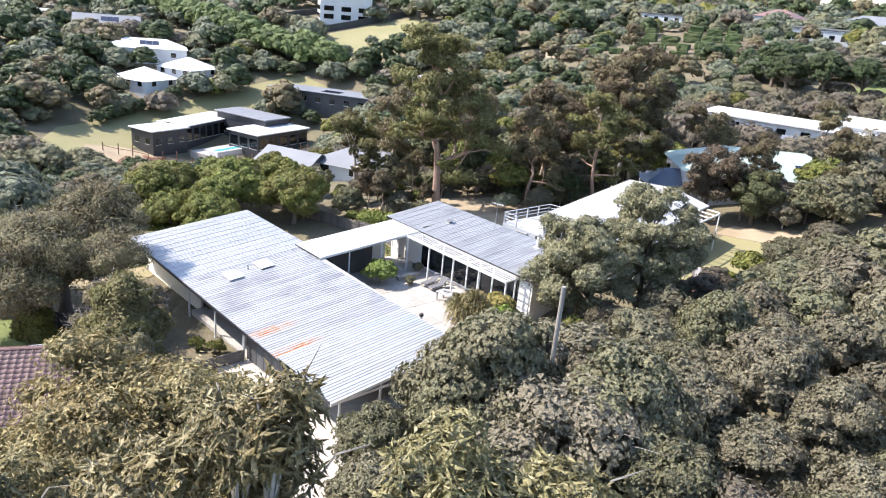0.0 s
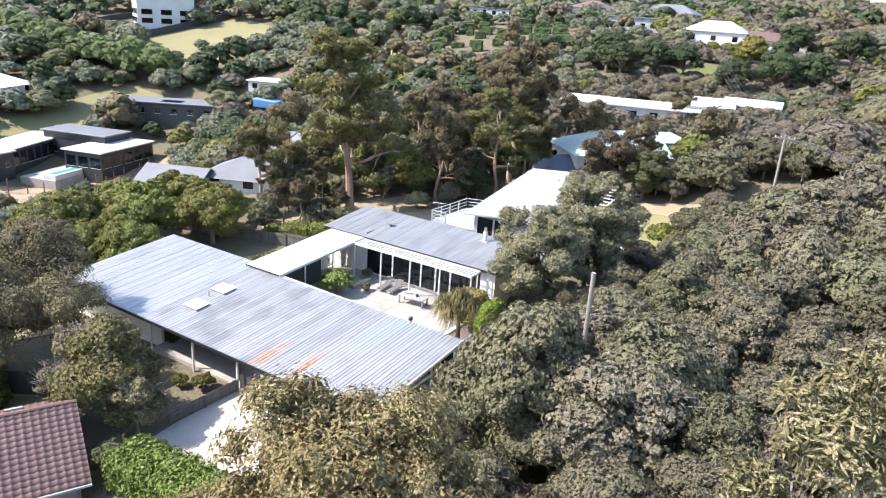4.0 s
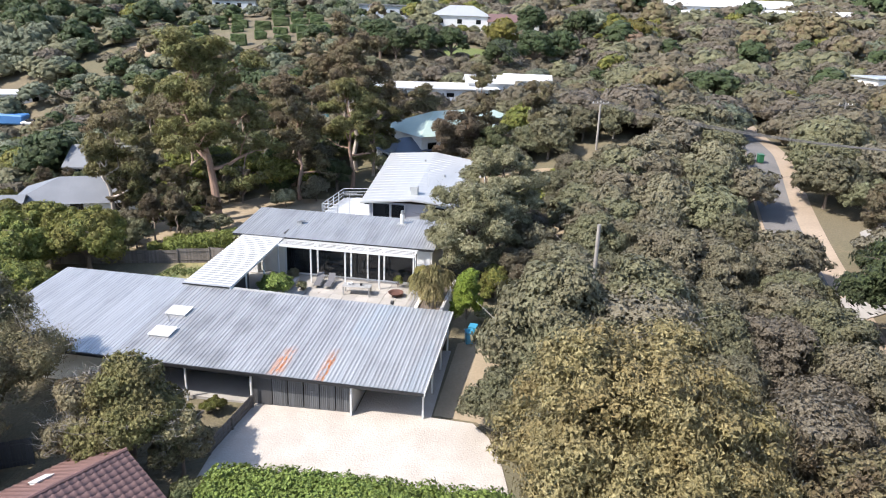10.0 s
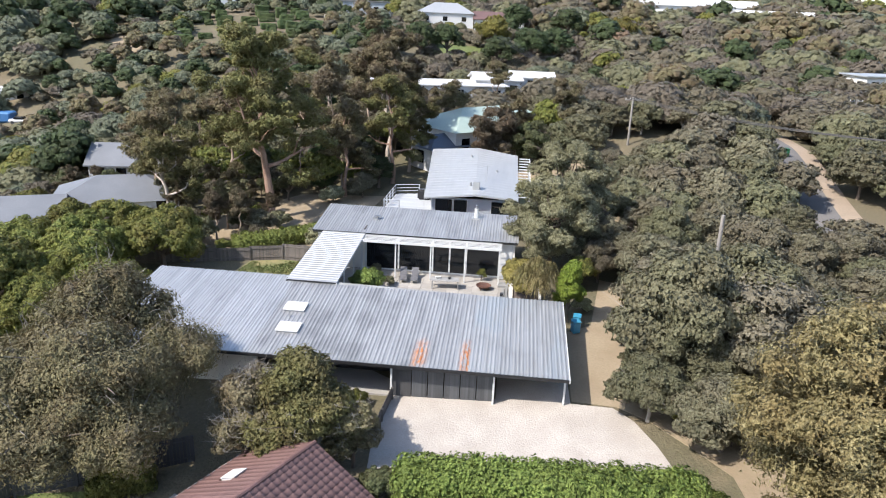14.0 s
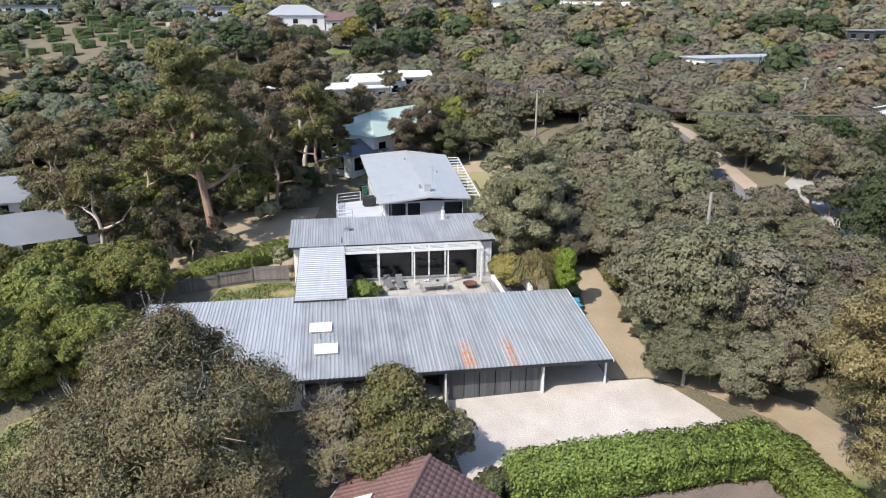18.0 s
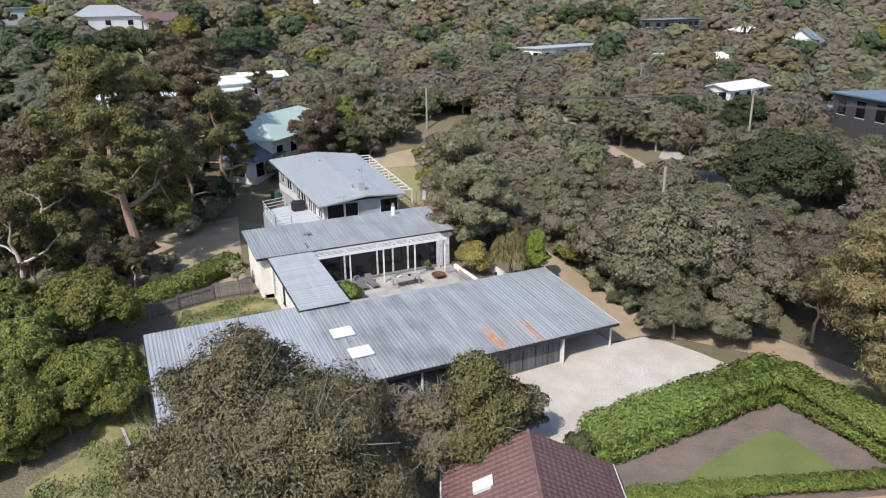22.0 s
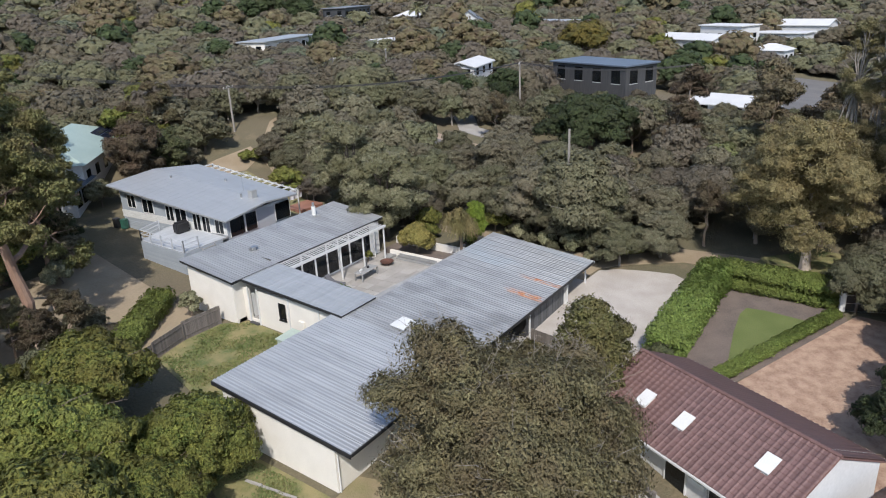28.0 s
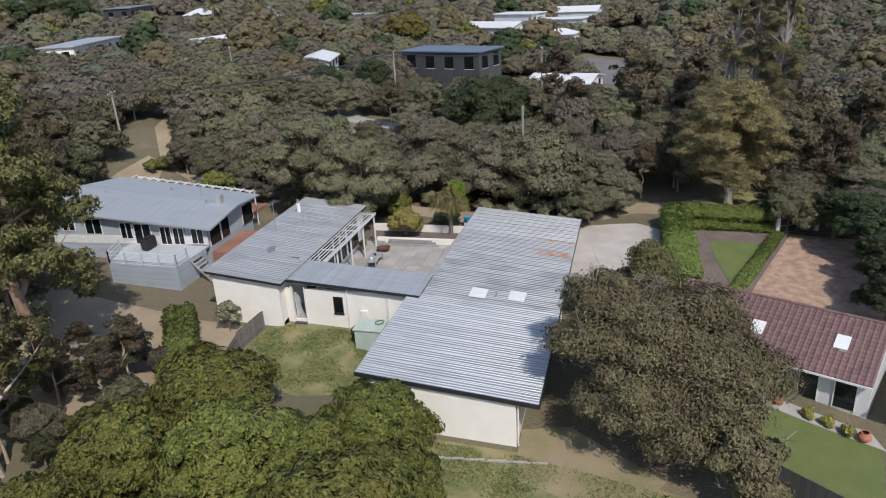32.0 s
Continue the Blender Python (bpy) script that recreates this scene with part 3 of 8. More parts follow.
drape("hedge_bed", [(-9.3, -10.0), (5.0, -10.0), (5.6, -18.6), (3.4, -19.4), (-9.2, -13.6)], "mulch", 0.04, "dark mulch bed inside the hedge", "garden bed")
drape("garden_lawn", [(-6.4, -12.9), (-2.0, -12.2), (1.2, -11.9), (2.4, -12.1), (2.7, -13.4), (2.6, -16.4), (1.8, -17.4), (-7.2, -13.4)], "bright_lawn", 0.07, "mown triangle of green lawn", "lawn")
drape("red_drive", [(-8.9, -13.9), (5.6, -19.6), (5.4, -26.6), (-17.5, -29.0), (-17.0, -21.5), (-10.8, -13.8)], "red_paving", 0.05, "weathered red-brown paved drive", "drive")
drape("back_lawn", [(-33.5, -17.5), (-25.6, -19.4), (-21.2, -12.0), (-24.0, -9.2), (-29.6, -10.2)], "bright_lawn", 0.04, "small mown back lawn of the brick house", "lawn")
drape("back_path", [(-25.6, -19.6), (-24.0, -19.2), (-19.7, -9.9), (-20.8, -9.2), (-21.8, -11.6)], "concrete", 0.07, "concrete path along the house wall", "path")
drape("slope_garden", [(-30.5, 22.6), (-25.4, 22.9), (-22.0, 22.7), (-21.9, 27.5), (-19.5, 44.0), (-30.0, 44.0), (-37.0, 33.0), (-35.0, 25.0)], "dirt", 0.03, "bare leaf-strewn slope under tall trees", "soil")
drape("north_lawn", [(-3.0, 36.0), (2.6, 35.0), (4.2, 43.0), (4.8, 49.6), (1.0, 51.2), (-3.4, 51.2)], "field_grass", 0.04, "sunny green lawn beside the neighbouring house", "lawn")
drape("sandy_strip", [(-4.5, 51.3), (1.0, 51.3), (4.9, 49.8), (9.0, 51.5), (9.5, 54.0), (4.0, 54.6), (-4.0, 54.2)], "dirt", 0.035, "sandy strip at the top of the lawn", "soil")


def road_strip(name, line, half, material, lift, label, category):
    pts = [Vector((x, y)) for x, y in line]
    left, right = [], []
    for i, p in enumerate(pts):
        d = (pts[min(i + 1, len(pts) - 1)] - pts[max(i - 1, 0)]).normalized()
        n = Vector((-d.y, d.x))
        left.append(tuple(p + n * half))
        right.append(tuple(p - n * half))
    return drape(name, right + left[::-1], material, lift, label, category, step=4.0)


ROAD = [(36, -60), (31, -25), (27.5, 0), (27.2, 14), (28.6, 28), (30.0, 45), (32.0, 62), (33.0, 82), (34.6, 105), (38, 125), (44, 165), (52, 220)]
road_strip("road_verge", [(x + 0.9, y) for x, y in ROAD], 2.9, "sand", 0.05, "sandy road verge", "verge")
road_strip("road", ROAD, 1.7, "asphalt", 0.09, "narrow grey asphalt lane through the scrub", "road")
road_strip("side_drive", [(29, 20), (33.6, 23), (36.5, 28), (38, 37), (44, 42)], 1.7, "concrete", 0.12, "pale concrete driveway off the lane", "drive")

drape("mown_field", [(-136, 16), (-148, 24), (-158, 46), (-165, 70), (-164, 96), (-150, 98), (-143, 86), (-140, 74), (-147, 62), (-144, 44), (-134, 34), (-126, 26)], "field_grass", 0.1, "yellow-green mown grass slope", "field", step=4.0)
drape("gravel_yard", [(-138, 27), (-128, 22), (-114, 24), (-113, 50), (-115, 76), (-122, 77), (-126, 62), (-128, 46), (-138, 34)], "dirt", 0.12, "bare pinkish ground of the building site", "yard", step=3.0)
road_strip("hill_track", [(-128, 160), (-114, 150), (-104, 141), (-94, 133)], 2.4, "dirt", 0.12, "pale unsealed track between the trees", "track")
drape("far_lawn", [(-26, 140), (-12, 140), (-11, 156), (-26, 157)], "bright_lawn", 0.1, "mown lawn behind the white house", "lawn", step=4.0)
drape("tennis_court", [(98, -6), (146, -6), (146, 9), (98, 9)], "asphalt", 0.1, "worn grey hard court", "court", step=4.0)
drape("dry_slope", [(-193, 117), (-176, 108), (-160, 102), (-155, 112), (-160, 132), (-168, 160), (-192, 164)], "field_grass", 0.1, "dry yellow-green grass below the white house", "field", step=5.0)


# ---- roofs of ribbed sheet ----
def ribbed_sheet(x0, x1, ya, za, yb, zb, pitch=0.26, rise=0.034):
    """Ribbed sheet from (ya, za) to (yb, zb), ribs running up the slope."""
    bm = bmesh.new()
    prof, x = [], x0
    while x < x1 - 1e-4:
        for f, h in ((0.0, 0), (0.36, 0), (0.5, 1), (0.82, 1), (0.96, 0)):
            if x + f * pitch <= x1:
                prof.append((x + f * pitch, h * rise))
        x += pitch
    prof.append((x1, 0))
    lo = [bm.verts.new((px, ya, za + h)) for px, h in prof]
    hi = [bm.verts.new((px, yb, zb + h)) for px, h in prof]
    for i in range(len(prof) - 1):
        bm.faces.new((lo[i], lo[i + 1], hi[i + 1], hi[i]))
    return bm


def sheets(parent, x0, x1, ya, za, yb, zb, material, wide=0.9, label=""):
    n = max(1, round((x1 - x0) / wide))
    w = (x1 - x0) / n
    for i in range(n):
        dz = 0.004 * (i % 2)
        part("roof_sheet", ribbed_sheet(x0 + i * w, x0 + (i + 1) * w, ya, za + dz, yb, zb + dz), material, parent, label)


def z_long(y):
    return 2.46 + 0.1 * y


# ---- garage, carport and studio under one long roof ----
def long_building():
    t = thing("garage_building", (-15, 5, 0), "long low garage, carport and studio under a ribbed metal roof", "building")
    roof = part("roof", slab([(-31.2, 0.05, z_long(0) - 0.03), (-0.02, 0.05, z_long(0) - 0.03), (-0.02, 9.95, z_long(10) - 0.03), (-31.2, 10.9, z_long(10.9) - 0.03)], 0.13), "grey_timber", t, "roof deck on timber rafters")
    sheets(roof, -31.25, -20.2, 0.02, z_long(0), 10.95, z_long(10.95), "zinc_wing", label="pale galvanised roof sheet")
    sheets(roof, -20.2, -6.2, 0.0, z_long(0), 10.0, z_long(10), "zinc_mid", label="weathered grey roof sheet")
    sheets(roof, -6.2, 0.0, 0.0, z_long(0), 10.0, z_long(10), "zinc_east", label="pale roof sheet with a bluish bloom")
    part("fascia", box(-31.22, 0.0, -0.05, 0.0, z_long(0) - 0.2, z_long(0) - 0.02), "black_trim", t, "dark eaves board")
    part("barge_board", slab([(0.0, -0.05, z_long(0) - 0.01), (0.06, -0.05, z_long(0) - 0.01), (0.06, 10.05, z_long(10) - 0.01), (0.0, 10.05, z_long(10) - 0.01)], 0.2), "white_paint", t, "white barge board")
    part("barge_board", slab([(-31.32, -0.03, z_long(0) - 0.01), (-31.26, -0.03, z_long(0) - 0.01), (-31.26, 11.0, z_long(11) - 0.01), (-31.32, 11.0, z_long(11) - 0.01)], 0.26), "black_trim", t, "dark barge board")
    # studio walls
    part("wall", slab([(-31.1, 1.35, z_long(1.35) - 0.17), (-30.9, 1.35, z_long(1.35) - 0.17), (-30.9, 10.3, z_long(10.3) - 0.17), (-31.1, 10.3, z_long(10.3) - 0.17)], 4.4), "cream_wall", t, "cream rendered end wall")
    part("wall", box(-30.9, -20.1, 1.35, 1.55, -1.6, z_long(1.35) - 0.17), "cream_wall", t)
    part("wall", box(-30.9, -17.2, 10.1, 10.3, -1.6, z_long(10.0) - 0.15), "cream_wall", t)
    # walls under the roof take a near-black tone to stand for the shade
    part("wall", box(-17.2, -0.35, 9.5, 9.66, -0.6, z_long(9.4) - 0.15), "dark_timber_and_shade", t, "rear wall coloured dark for the carport's dim inside")
    part("wall", box(-20.1, -11.0, 3.6, 3.75, -1.2, z_long(3.6) - 0.17), "dark_timber_and_shade", t, "wall coloured dark for the verandah's shade")
    part("wall", box(-20.3, -20.1, 1.55, 10.0, -1.2, z_long(1.5) - 0.17), "dark_timber_and_shade", t)
    part("wall", slab([(-4.62, 0.4, z_long(0.4) - 0.17), (-4.5, 0.4, z_long(0.4) - 0.17), (-4.5, 9.5, z_long(9.5) - 0.17), (-4.62, 9.5, z_long(9.5) - 0.17)], 2.6), "white_paint", t, "white-painted dividing wall")
    part("wall", slab([(-11.1, 0.6, z_long(0.6) - 0.17), (-10.95, 0.6, z_long(0.6) - 0.17), (-10.95, 9.5, z_long(9.5) - 0.17), (-11.1, 9.5, z_long(9.5) - 0.17)], 2.8), "dark_timber_and_shade", t)
    part("floor_slab", box(-20.1, -11.1, 0.6, 3.6, -1.0, 0.0), "concrete", t)
    # sliding garage doors of upright boards
    for i in range(5):
        x = -9.75 + i * 1.03
        door = part("garage_door", box(x + 0.02, x + 1.0, 0.62, 0.66, 0.02, 2.2), "garage_door", t, "charcoal boarded door leaf")
        for k in range(8):
            bx = x + 0.03 + k * 0.121
            part("board", box(bx, bx + 0.108, 0.595, 0.62, 0.05, 2.17), "garage_door", door)
    part("lintel", box(-10.95, -4.5, 0.55, 0.7, 2.2, z_long(0.5) - 0.17), "dark_timber_and_shade", t)
    part("door_jamb", box(-10.95, -9.78, 0.6, 0.7, 0, 2.2), "dark_timber_and_shade", t)
    # posts
    for x, y, mat in ((-0.17, 0.7, "white_paint"), (-0.17, 3.6, "white_paint"), (-0.17, 6.6, "white_paint"), (-0.17, 9.35, "white_paint"), (-4.56, 0.32, "white_paint"),
                      (-11.0, 0.32, "white_paint"), (-15.4, 0.35, "white_paint"), (-19.9, 0.35, "white_paint")):
        part("post", box(x - 0.06, x + 0.06, y - 0.06, y + 0.06, land_at(x, y) - 0.1, z_long(y) - 0.16, bevel=0.01), mat, t, "white square post")
    part("beam", box(-20.0, -0.1, 0.28, 0.4, z_long(0.3) - 0.34, z_long(0.3) - 0.17), "white_paint", t)
    part("beam", box(-0.25, -0.1, 0.4, 9.4, z_long(0.3) - 0.34, z_long(0.3) - 0.18), "white_paint", t)
    part("downpipe", tube(bmesh.new(), [(-31.0, 1.25, 2.4), (-31.0, 1.25, -1.2)], [0.045, 0.045], 8), "white_paint", t)
    # two roof lights and a vent pipe
    for x, y in ((-18.87, 6.02), (-18.5, 3.22)):
        z = z_long(y)
        sk = part("skylight", slab([(x - 0.76, y - 0.6, z + 0.13), (x + 0.76, y - 0.6, z + 0.13), (x + 0.76, y + 0.6, z + 0.25), (x - 0.76, y + 0.6, z + 0.25)], 0.05), "skylight", t, "white opal skylight")
        part("kerb", slab([(x - 0.7, y - 0.54, z + 0.06), (x + 0.7, y - 0.54, z + 0.06), (x + 0.7, y + 0.54, z + 0.19), (x - 0.7, y + 0.54, z + 0.19)], 0.16), "steel", sk)
    part("vent_pipe", tube(bmesh.new(), [(-18.9, 4.7, z_long(4.7)), (-18.9, 4.7, z_long(4.7) + 0.45)], [0.05, 0.05], 8), "steel", t)


long_building()


# ---- covered link between studio and north wing ----
def z_link(y):
    return 3.62 + (y - 10.0) * 0.068


def link():
    t = thing("link_passage", (-19, 15, 0.3), "covered passage with cream wall and smooth pale metal roof", "building")
    part("roof", slab([(-20.75, 10.0, z_link(10)), (-17.0, 10.0, z_link(10)), (-17.0, 20.55, z_link(20.55)), (-20.75, 20.55, z_link(20.55))], 0.1), "black_trim", t, "dark roof deck")
    n = 26
    d = 10.6 / n
    for i in range(n):
        y = 9.98 + i * d
        bm = bmesh.new()
        prof = [(y, 0), (y + d * 0.84, 0), (y + d * 0.89, 0.028), (y + d * 0.95, 0.028), (y + d, 0)]
        a = [bm.verts.new((-20.8, py, z_link(py) + 0.01 + h)) for py, h in prof]
        b = [bm.verts.new((-16.95, py, z_link(py) + 0.01 + h)) for py, h in prof]
        for k in range(4):
            bm.faces.new((a[k], b[k], b[k + 1], a[k + 1]))
        part("roof_sheet", bm, "link_roof", t)
    part("fascia", slab([(-20.84, 10.0, z_link(10) - 0.01), (-20.75, 10.0, z_link(10) - 0.01), (-20.75, 20.6, z_link(20.6) - 0.01), (-20.84, 20.6, z_link(20.6) - 0.01)], 0.2), "black_trim", t)
    part("fascia", slab([(-17.0, 10.0, z_link(10) - 0.01), (-16.94, 10.0, z_link(10) - 0.01), (-16.94, 20.6, z_link(20.6) - 0.01), (-17.0, 20.6, z_link(20.6) - 0.01)], 0.16), "white_paint", t)
    wx0, wx1 = -20.45, -20.27
    # west wall in pieces round the window and the door
    top = 3.45
    part("wall", box(wx0, wx1, 10.3, 16.2, -0.6, top), "cream_wall", t, "cream rendered wall")
    part("wall", box(wx0, wx1, 16.2, 16.95, -0.6, 1.55), "cream_wall", t)
    part("wall", box(wx0, wx1, 16.2, 16.95, 2.95, top), "cream_wall", t)
    part("wall", box(wx0, wx1, 16.95, 19.3, -0.6, top), "cream_wall", t)
    part("wall", box(wx0, wx1, 19.3, 20.3, -0.6, 0.85), "cream_wall", t)
    part("wall", box(wx0, wx1, 20.3, 20.9, -0.6, top), "cream_wall", t)
    part("wall", slab([(wx0, 10.3, z_link(10.3) - 0.1), (wx1, 10.3, z_link(10.3) - 0.1), (wx1, 20.9, z_link(20.5) - 0.1), (wx0, 20.9, z_link(20.5) - 0.1)], 0.32), "white_paint", t, "white top plate")
    win = part("window", box(wx0 + 0.06, wx0 + 0.09, 16.25, 16.9, 1.6, 2.9), "glass", t, "narrow window with dark glass")
    part("window_sill", box(wx0 - 0.08, wx0 + 0.1, 16.15, 17.0, 1.48, 1.55), "black_trim", win)
    part("window_frame", box(wx0 - 0.02, wx0 + 0.1, 16.9, 16.97, 1.55, 2.95), "black_trim", win)
    part("window_frame", box(wx0 - 0.02, wx0 + 0.1, 16.18, 16.25, 1.55, 2.95), "black_trim", win)
    door = part("door", box(-20.2, -19.45, 20.22, 20.27, 0.9, 2.95), "white_paint", t, "white door standing open")
    part("door_handle", box(-19.6, -19.54, 20.16, 20.22, 1.85, 1.95), "steel", door)
    for y in (19.25, 20.32, 15.8, 12.6):
        part("downpipe" if y in (15.8, 12.6) else "door_jamb", box(wx0 - 0.1, wx0 - 0.01, y - 0.05, y + 0.05, 0.0, top + 0.2), "white_paint", t)
    for k in range(3):
        part("step", box(-20.75 - 0.3 * (2 - k), -20.46, 19.3, 20.3, -0.3, 0.25 + 0.2 * k), "dark_timber_and_shade", t, "dark timber step")
    box_m = part("meter_box", box(wx0 - 0.2, wx0 - 0.01, 14.2, 14.75, 1.15, 2.0, bevel=0.02), "cream_wall", t, "electricity meter box")
    part("conduit", tube(bmesh.new(), [(wx0 - 0.1, 14.45, 1.15), (wx0 - 0.1, 14.45, -0.1)], [0.03, 0.03], 8), "grey_timber", box_m)
    part("floor_slab", box(-20.3, -16.9, 10.0, 20.9, -0.4, 0.86), "concrete", t, "concrete floor")
    # the passage's dimness is put into this wall's colour
    part("wall", box(-18.7, -18.55, 10.3, 16.5, 0.86, 3.5), "room_shade", t, "inner wall coloured dark for the passage's shade")
    for y in (13.0, 16.4, 19.35):
        part("post", box(-17.15, -17.05, y - 0.05, y + 0.05, 0.86, z_link(y) - 0.1, bevel=0.01), "white_paint", t, "white post")


link()


# ---- north wing with its glass front ----
def z_north(y):
    return 4.40 + (y - 20.4) * 0.11


def north_wing():
    t = thing("north_wing", (-13, 23.5, 0.9), "single-storey wing with glass front and weathered ribbed roof", "building")
    roof = part("roof", slab([(-21.75, 20.45, z_north(20.45) - 0.02), (-3.4, 20.45, z_north(20.45) - 0.02), (-3.4, 26.8, z_north(26.8) - 0.02), (-21.75, 26.8, z_north(26.8) - 0.02)], 0.2), "black_trim", t, "dark roof deck and eaves")
    sheets(roof, -21.8, -3.35, 20.4, z_north(20.4), 26.85, z_north(26.85), "zinc_north", label="weathered grey roof sheet")
    part("wall", slab([(-21.4, 20.9, z_north(20.9) - 0.2), (-21.2, 20.9, z_north(20.9) - 0.2), (-21.2, 26.4, z_north(26.4) - 0.2), (-21.4, 26.4, z_north(26.4) - 0.2)], 5.2), "cream_wall", t, "cream rendered west wall")
    part("wall", box(-21.2, -17.1, 20.9, 21.1, -0.4, z_north(20.9) - 0.2), "cream_wall", t)
    part("wall", box(-21.2, -3.6, 26.2, 26.4, -0.2, z_north(26.2) - 0.2), "cream_wall", t)
    part("wall", slab([(-3.8, 20.9, z_north(20.9) - 0.2), (-3.6, 20.9, z_north(20.9) - 0.2), (-3.6, 26.2, z_north(26.2) - 0.2), (-3.8, 26.2, z_north(26.2) - 0.2)], 4.2), "cream_wall", t)
    part("wall", box(-4.9, -3.8, 20.85, 21.0, 0.5, z_north(20.9) - 0.2), "white_paint", t)
    part("floor", box(-21.2, -3.8, 20.9, 26.2, 0.2, 0.9), "concrete", t)
    # room walls behind the glass carry the indoor shade in their colour
    part("inner_wall", box(-17.1, -3.8, 25.2, 25.3, 0.9, 4.6), "room_shade", t, "room wall coloured dark for the indoor shade")
    part("inner_wall", box(-17.2, -17.1, 21.1, 25.2, 0.9, 4.6), "room_shade", t)
    # glass front
    xs = [-17.0, -14.0, -10.9, -9.38, -7.88, -4.88]
    for a, b in zip(xs, xs[1:]):
        w = part("window", box(a + 0.08, b - 0.08, 20.93, 20.95, 1.02, 3.92), "glass", t, "full-height fixed glass")
        part("window_sill", box(a + 0.06, b - 0.06, 20.88, 21.0, 0.9, 1.02), "white_paint", w)
        part("window_frame", box(a + 0.06, b - 0.06, 20.88, 21.0, 3.92, 4.02), "white_paint", w)
    for x in xs:
        part("mullion", box(x - 0.07, x + 0.07, 20.86, 21.02, 0.9, 4.1), "white_paint", t, "white mullion")
    part("head_beam", box(-17.1, -4.8, 20.84, 21.04, 4.02, 4.24), "white_paint", t)
    # curtains drawn aside within
    for x0, x1 in ((-15.2, -14.2), (-10.7, -10.2), (-5.9, -5.1)):
        bm = bmesh.new()
        n = 14
        lo = [bm.verts.new((x0 + (x1 - x0) * i / n, 21.25 + 0.06 * (i % 2), 0.95)) for i in range(n + 1)]
        hi = [bm.verts.new((x0 + (x1 - x0) * i / n, 21.25 + 0.06 * (i % 2), 4.0)) for i in range(n + 1)]
        for i in range(n):
            bm.faces.new((lo[i], lo[i + 1], hi[i + 1], hi[i]))
        part("curtain", bm, "cloth_white", t, "pale pleated curtain")
    vent = part("roof_vent", box(-16.9, -16.45, 23.55, 23.95, z_north(23.6) - 0.02, z_north(23.6) + 0.28, bevel=0.03), "steel", t, "small metal roof vent")
    part("cowl", box(-16.8, -16.2, 23.5, 24.0, z_north(23.6) + 0.28, z_north(23.6) + 0.34), "steel", vent)
    ch = part("chimney", tube(bmesh.new(), [(-7.4, 25.6, z_north(25.6) - 0.05), (-7.4, 25.6, z_north(25.6) + 0.9)], [0.2, 0.2], 10), "white_paint", t, "white round flue")
    part("cowl", tube(bmesh.new(), [(-7.4, 25.6, z_north(25.6) + 0.9), (-7.4, 25.6, z_north(25.6) + 1.25)], [0.13, 0.13], 10), "steel", ch)
    part("flashing", box(-7.8, -7.0, 25.2, 26.0, z_north(25.2) + 0.0, z_north(26.0) + 0.02), "pale_roof", ch)
    ant = part("antenna", tube(bmesh.new(), [(-12.4, 25.4, z_north(25.4)), (-12.4, 25.4, z_north(25.4) + 2.6)], [0.025, 0.02], 6), "steel", t, "thin television aerial")
    bm = tube(bmesh.new(), [(-13.1, 25.4, z_north(25.4) + 2.5), (-11.7, 25.5, z_north(25.4) + 2.6)], [0.015, 0.015], 5)
    for k in range(6):
        x = -13.0 + k * 0.24
        tube(bm, [(x, 25.0, z_north(25.4) + 2.52 + 0.018 * k), (x, 25.85, z_north(25.4) + 2.52 + 0.018 * k)], [0.01, 0.01], 4)
    part("aerial_rods", bm, "steel", ant)
    # pergola of white slats along the front
    for k in range(5):
        y = 19.22 + k * 0.29
        part("pergola_slat", box(-17.0, -4.75, y, y + 0.05, 4.12 + 0.02 * k, 4.19 + 0.02 * k), "white_paint", t, "white pergola slat")
    part("pergola_fascia", box(-17.0, -4.75, 18.98, 19.05, 4.02, 4.24), "white_paint", t, "white fascia beam")
    for x in xs:
        part("pergola_rafter", box(x - 0.04, x + 0.04, 19.06, 20.86, 4.0, 4.11), "white_paint", t)
        if x != -9.38:
            part("pergola_post", box(x - 0.06, x + 0.06, 19.12, 19.24, 0.85, 4.02, bevel=0.01), "white_paint", t, "white post")
    part("pergola_post", box(-5.0, -4.9, 20.3, 20.4, 0.85, 4.1, bevel=0.01), "white_paint", t)


north_wing()


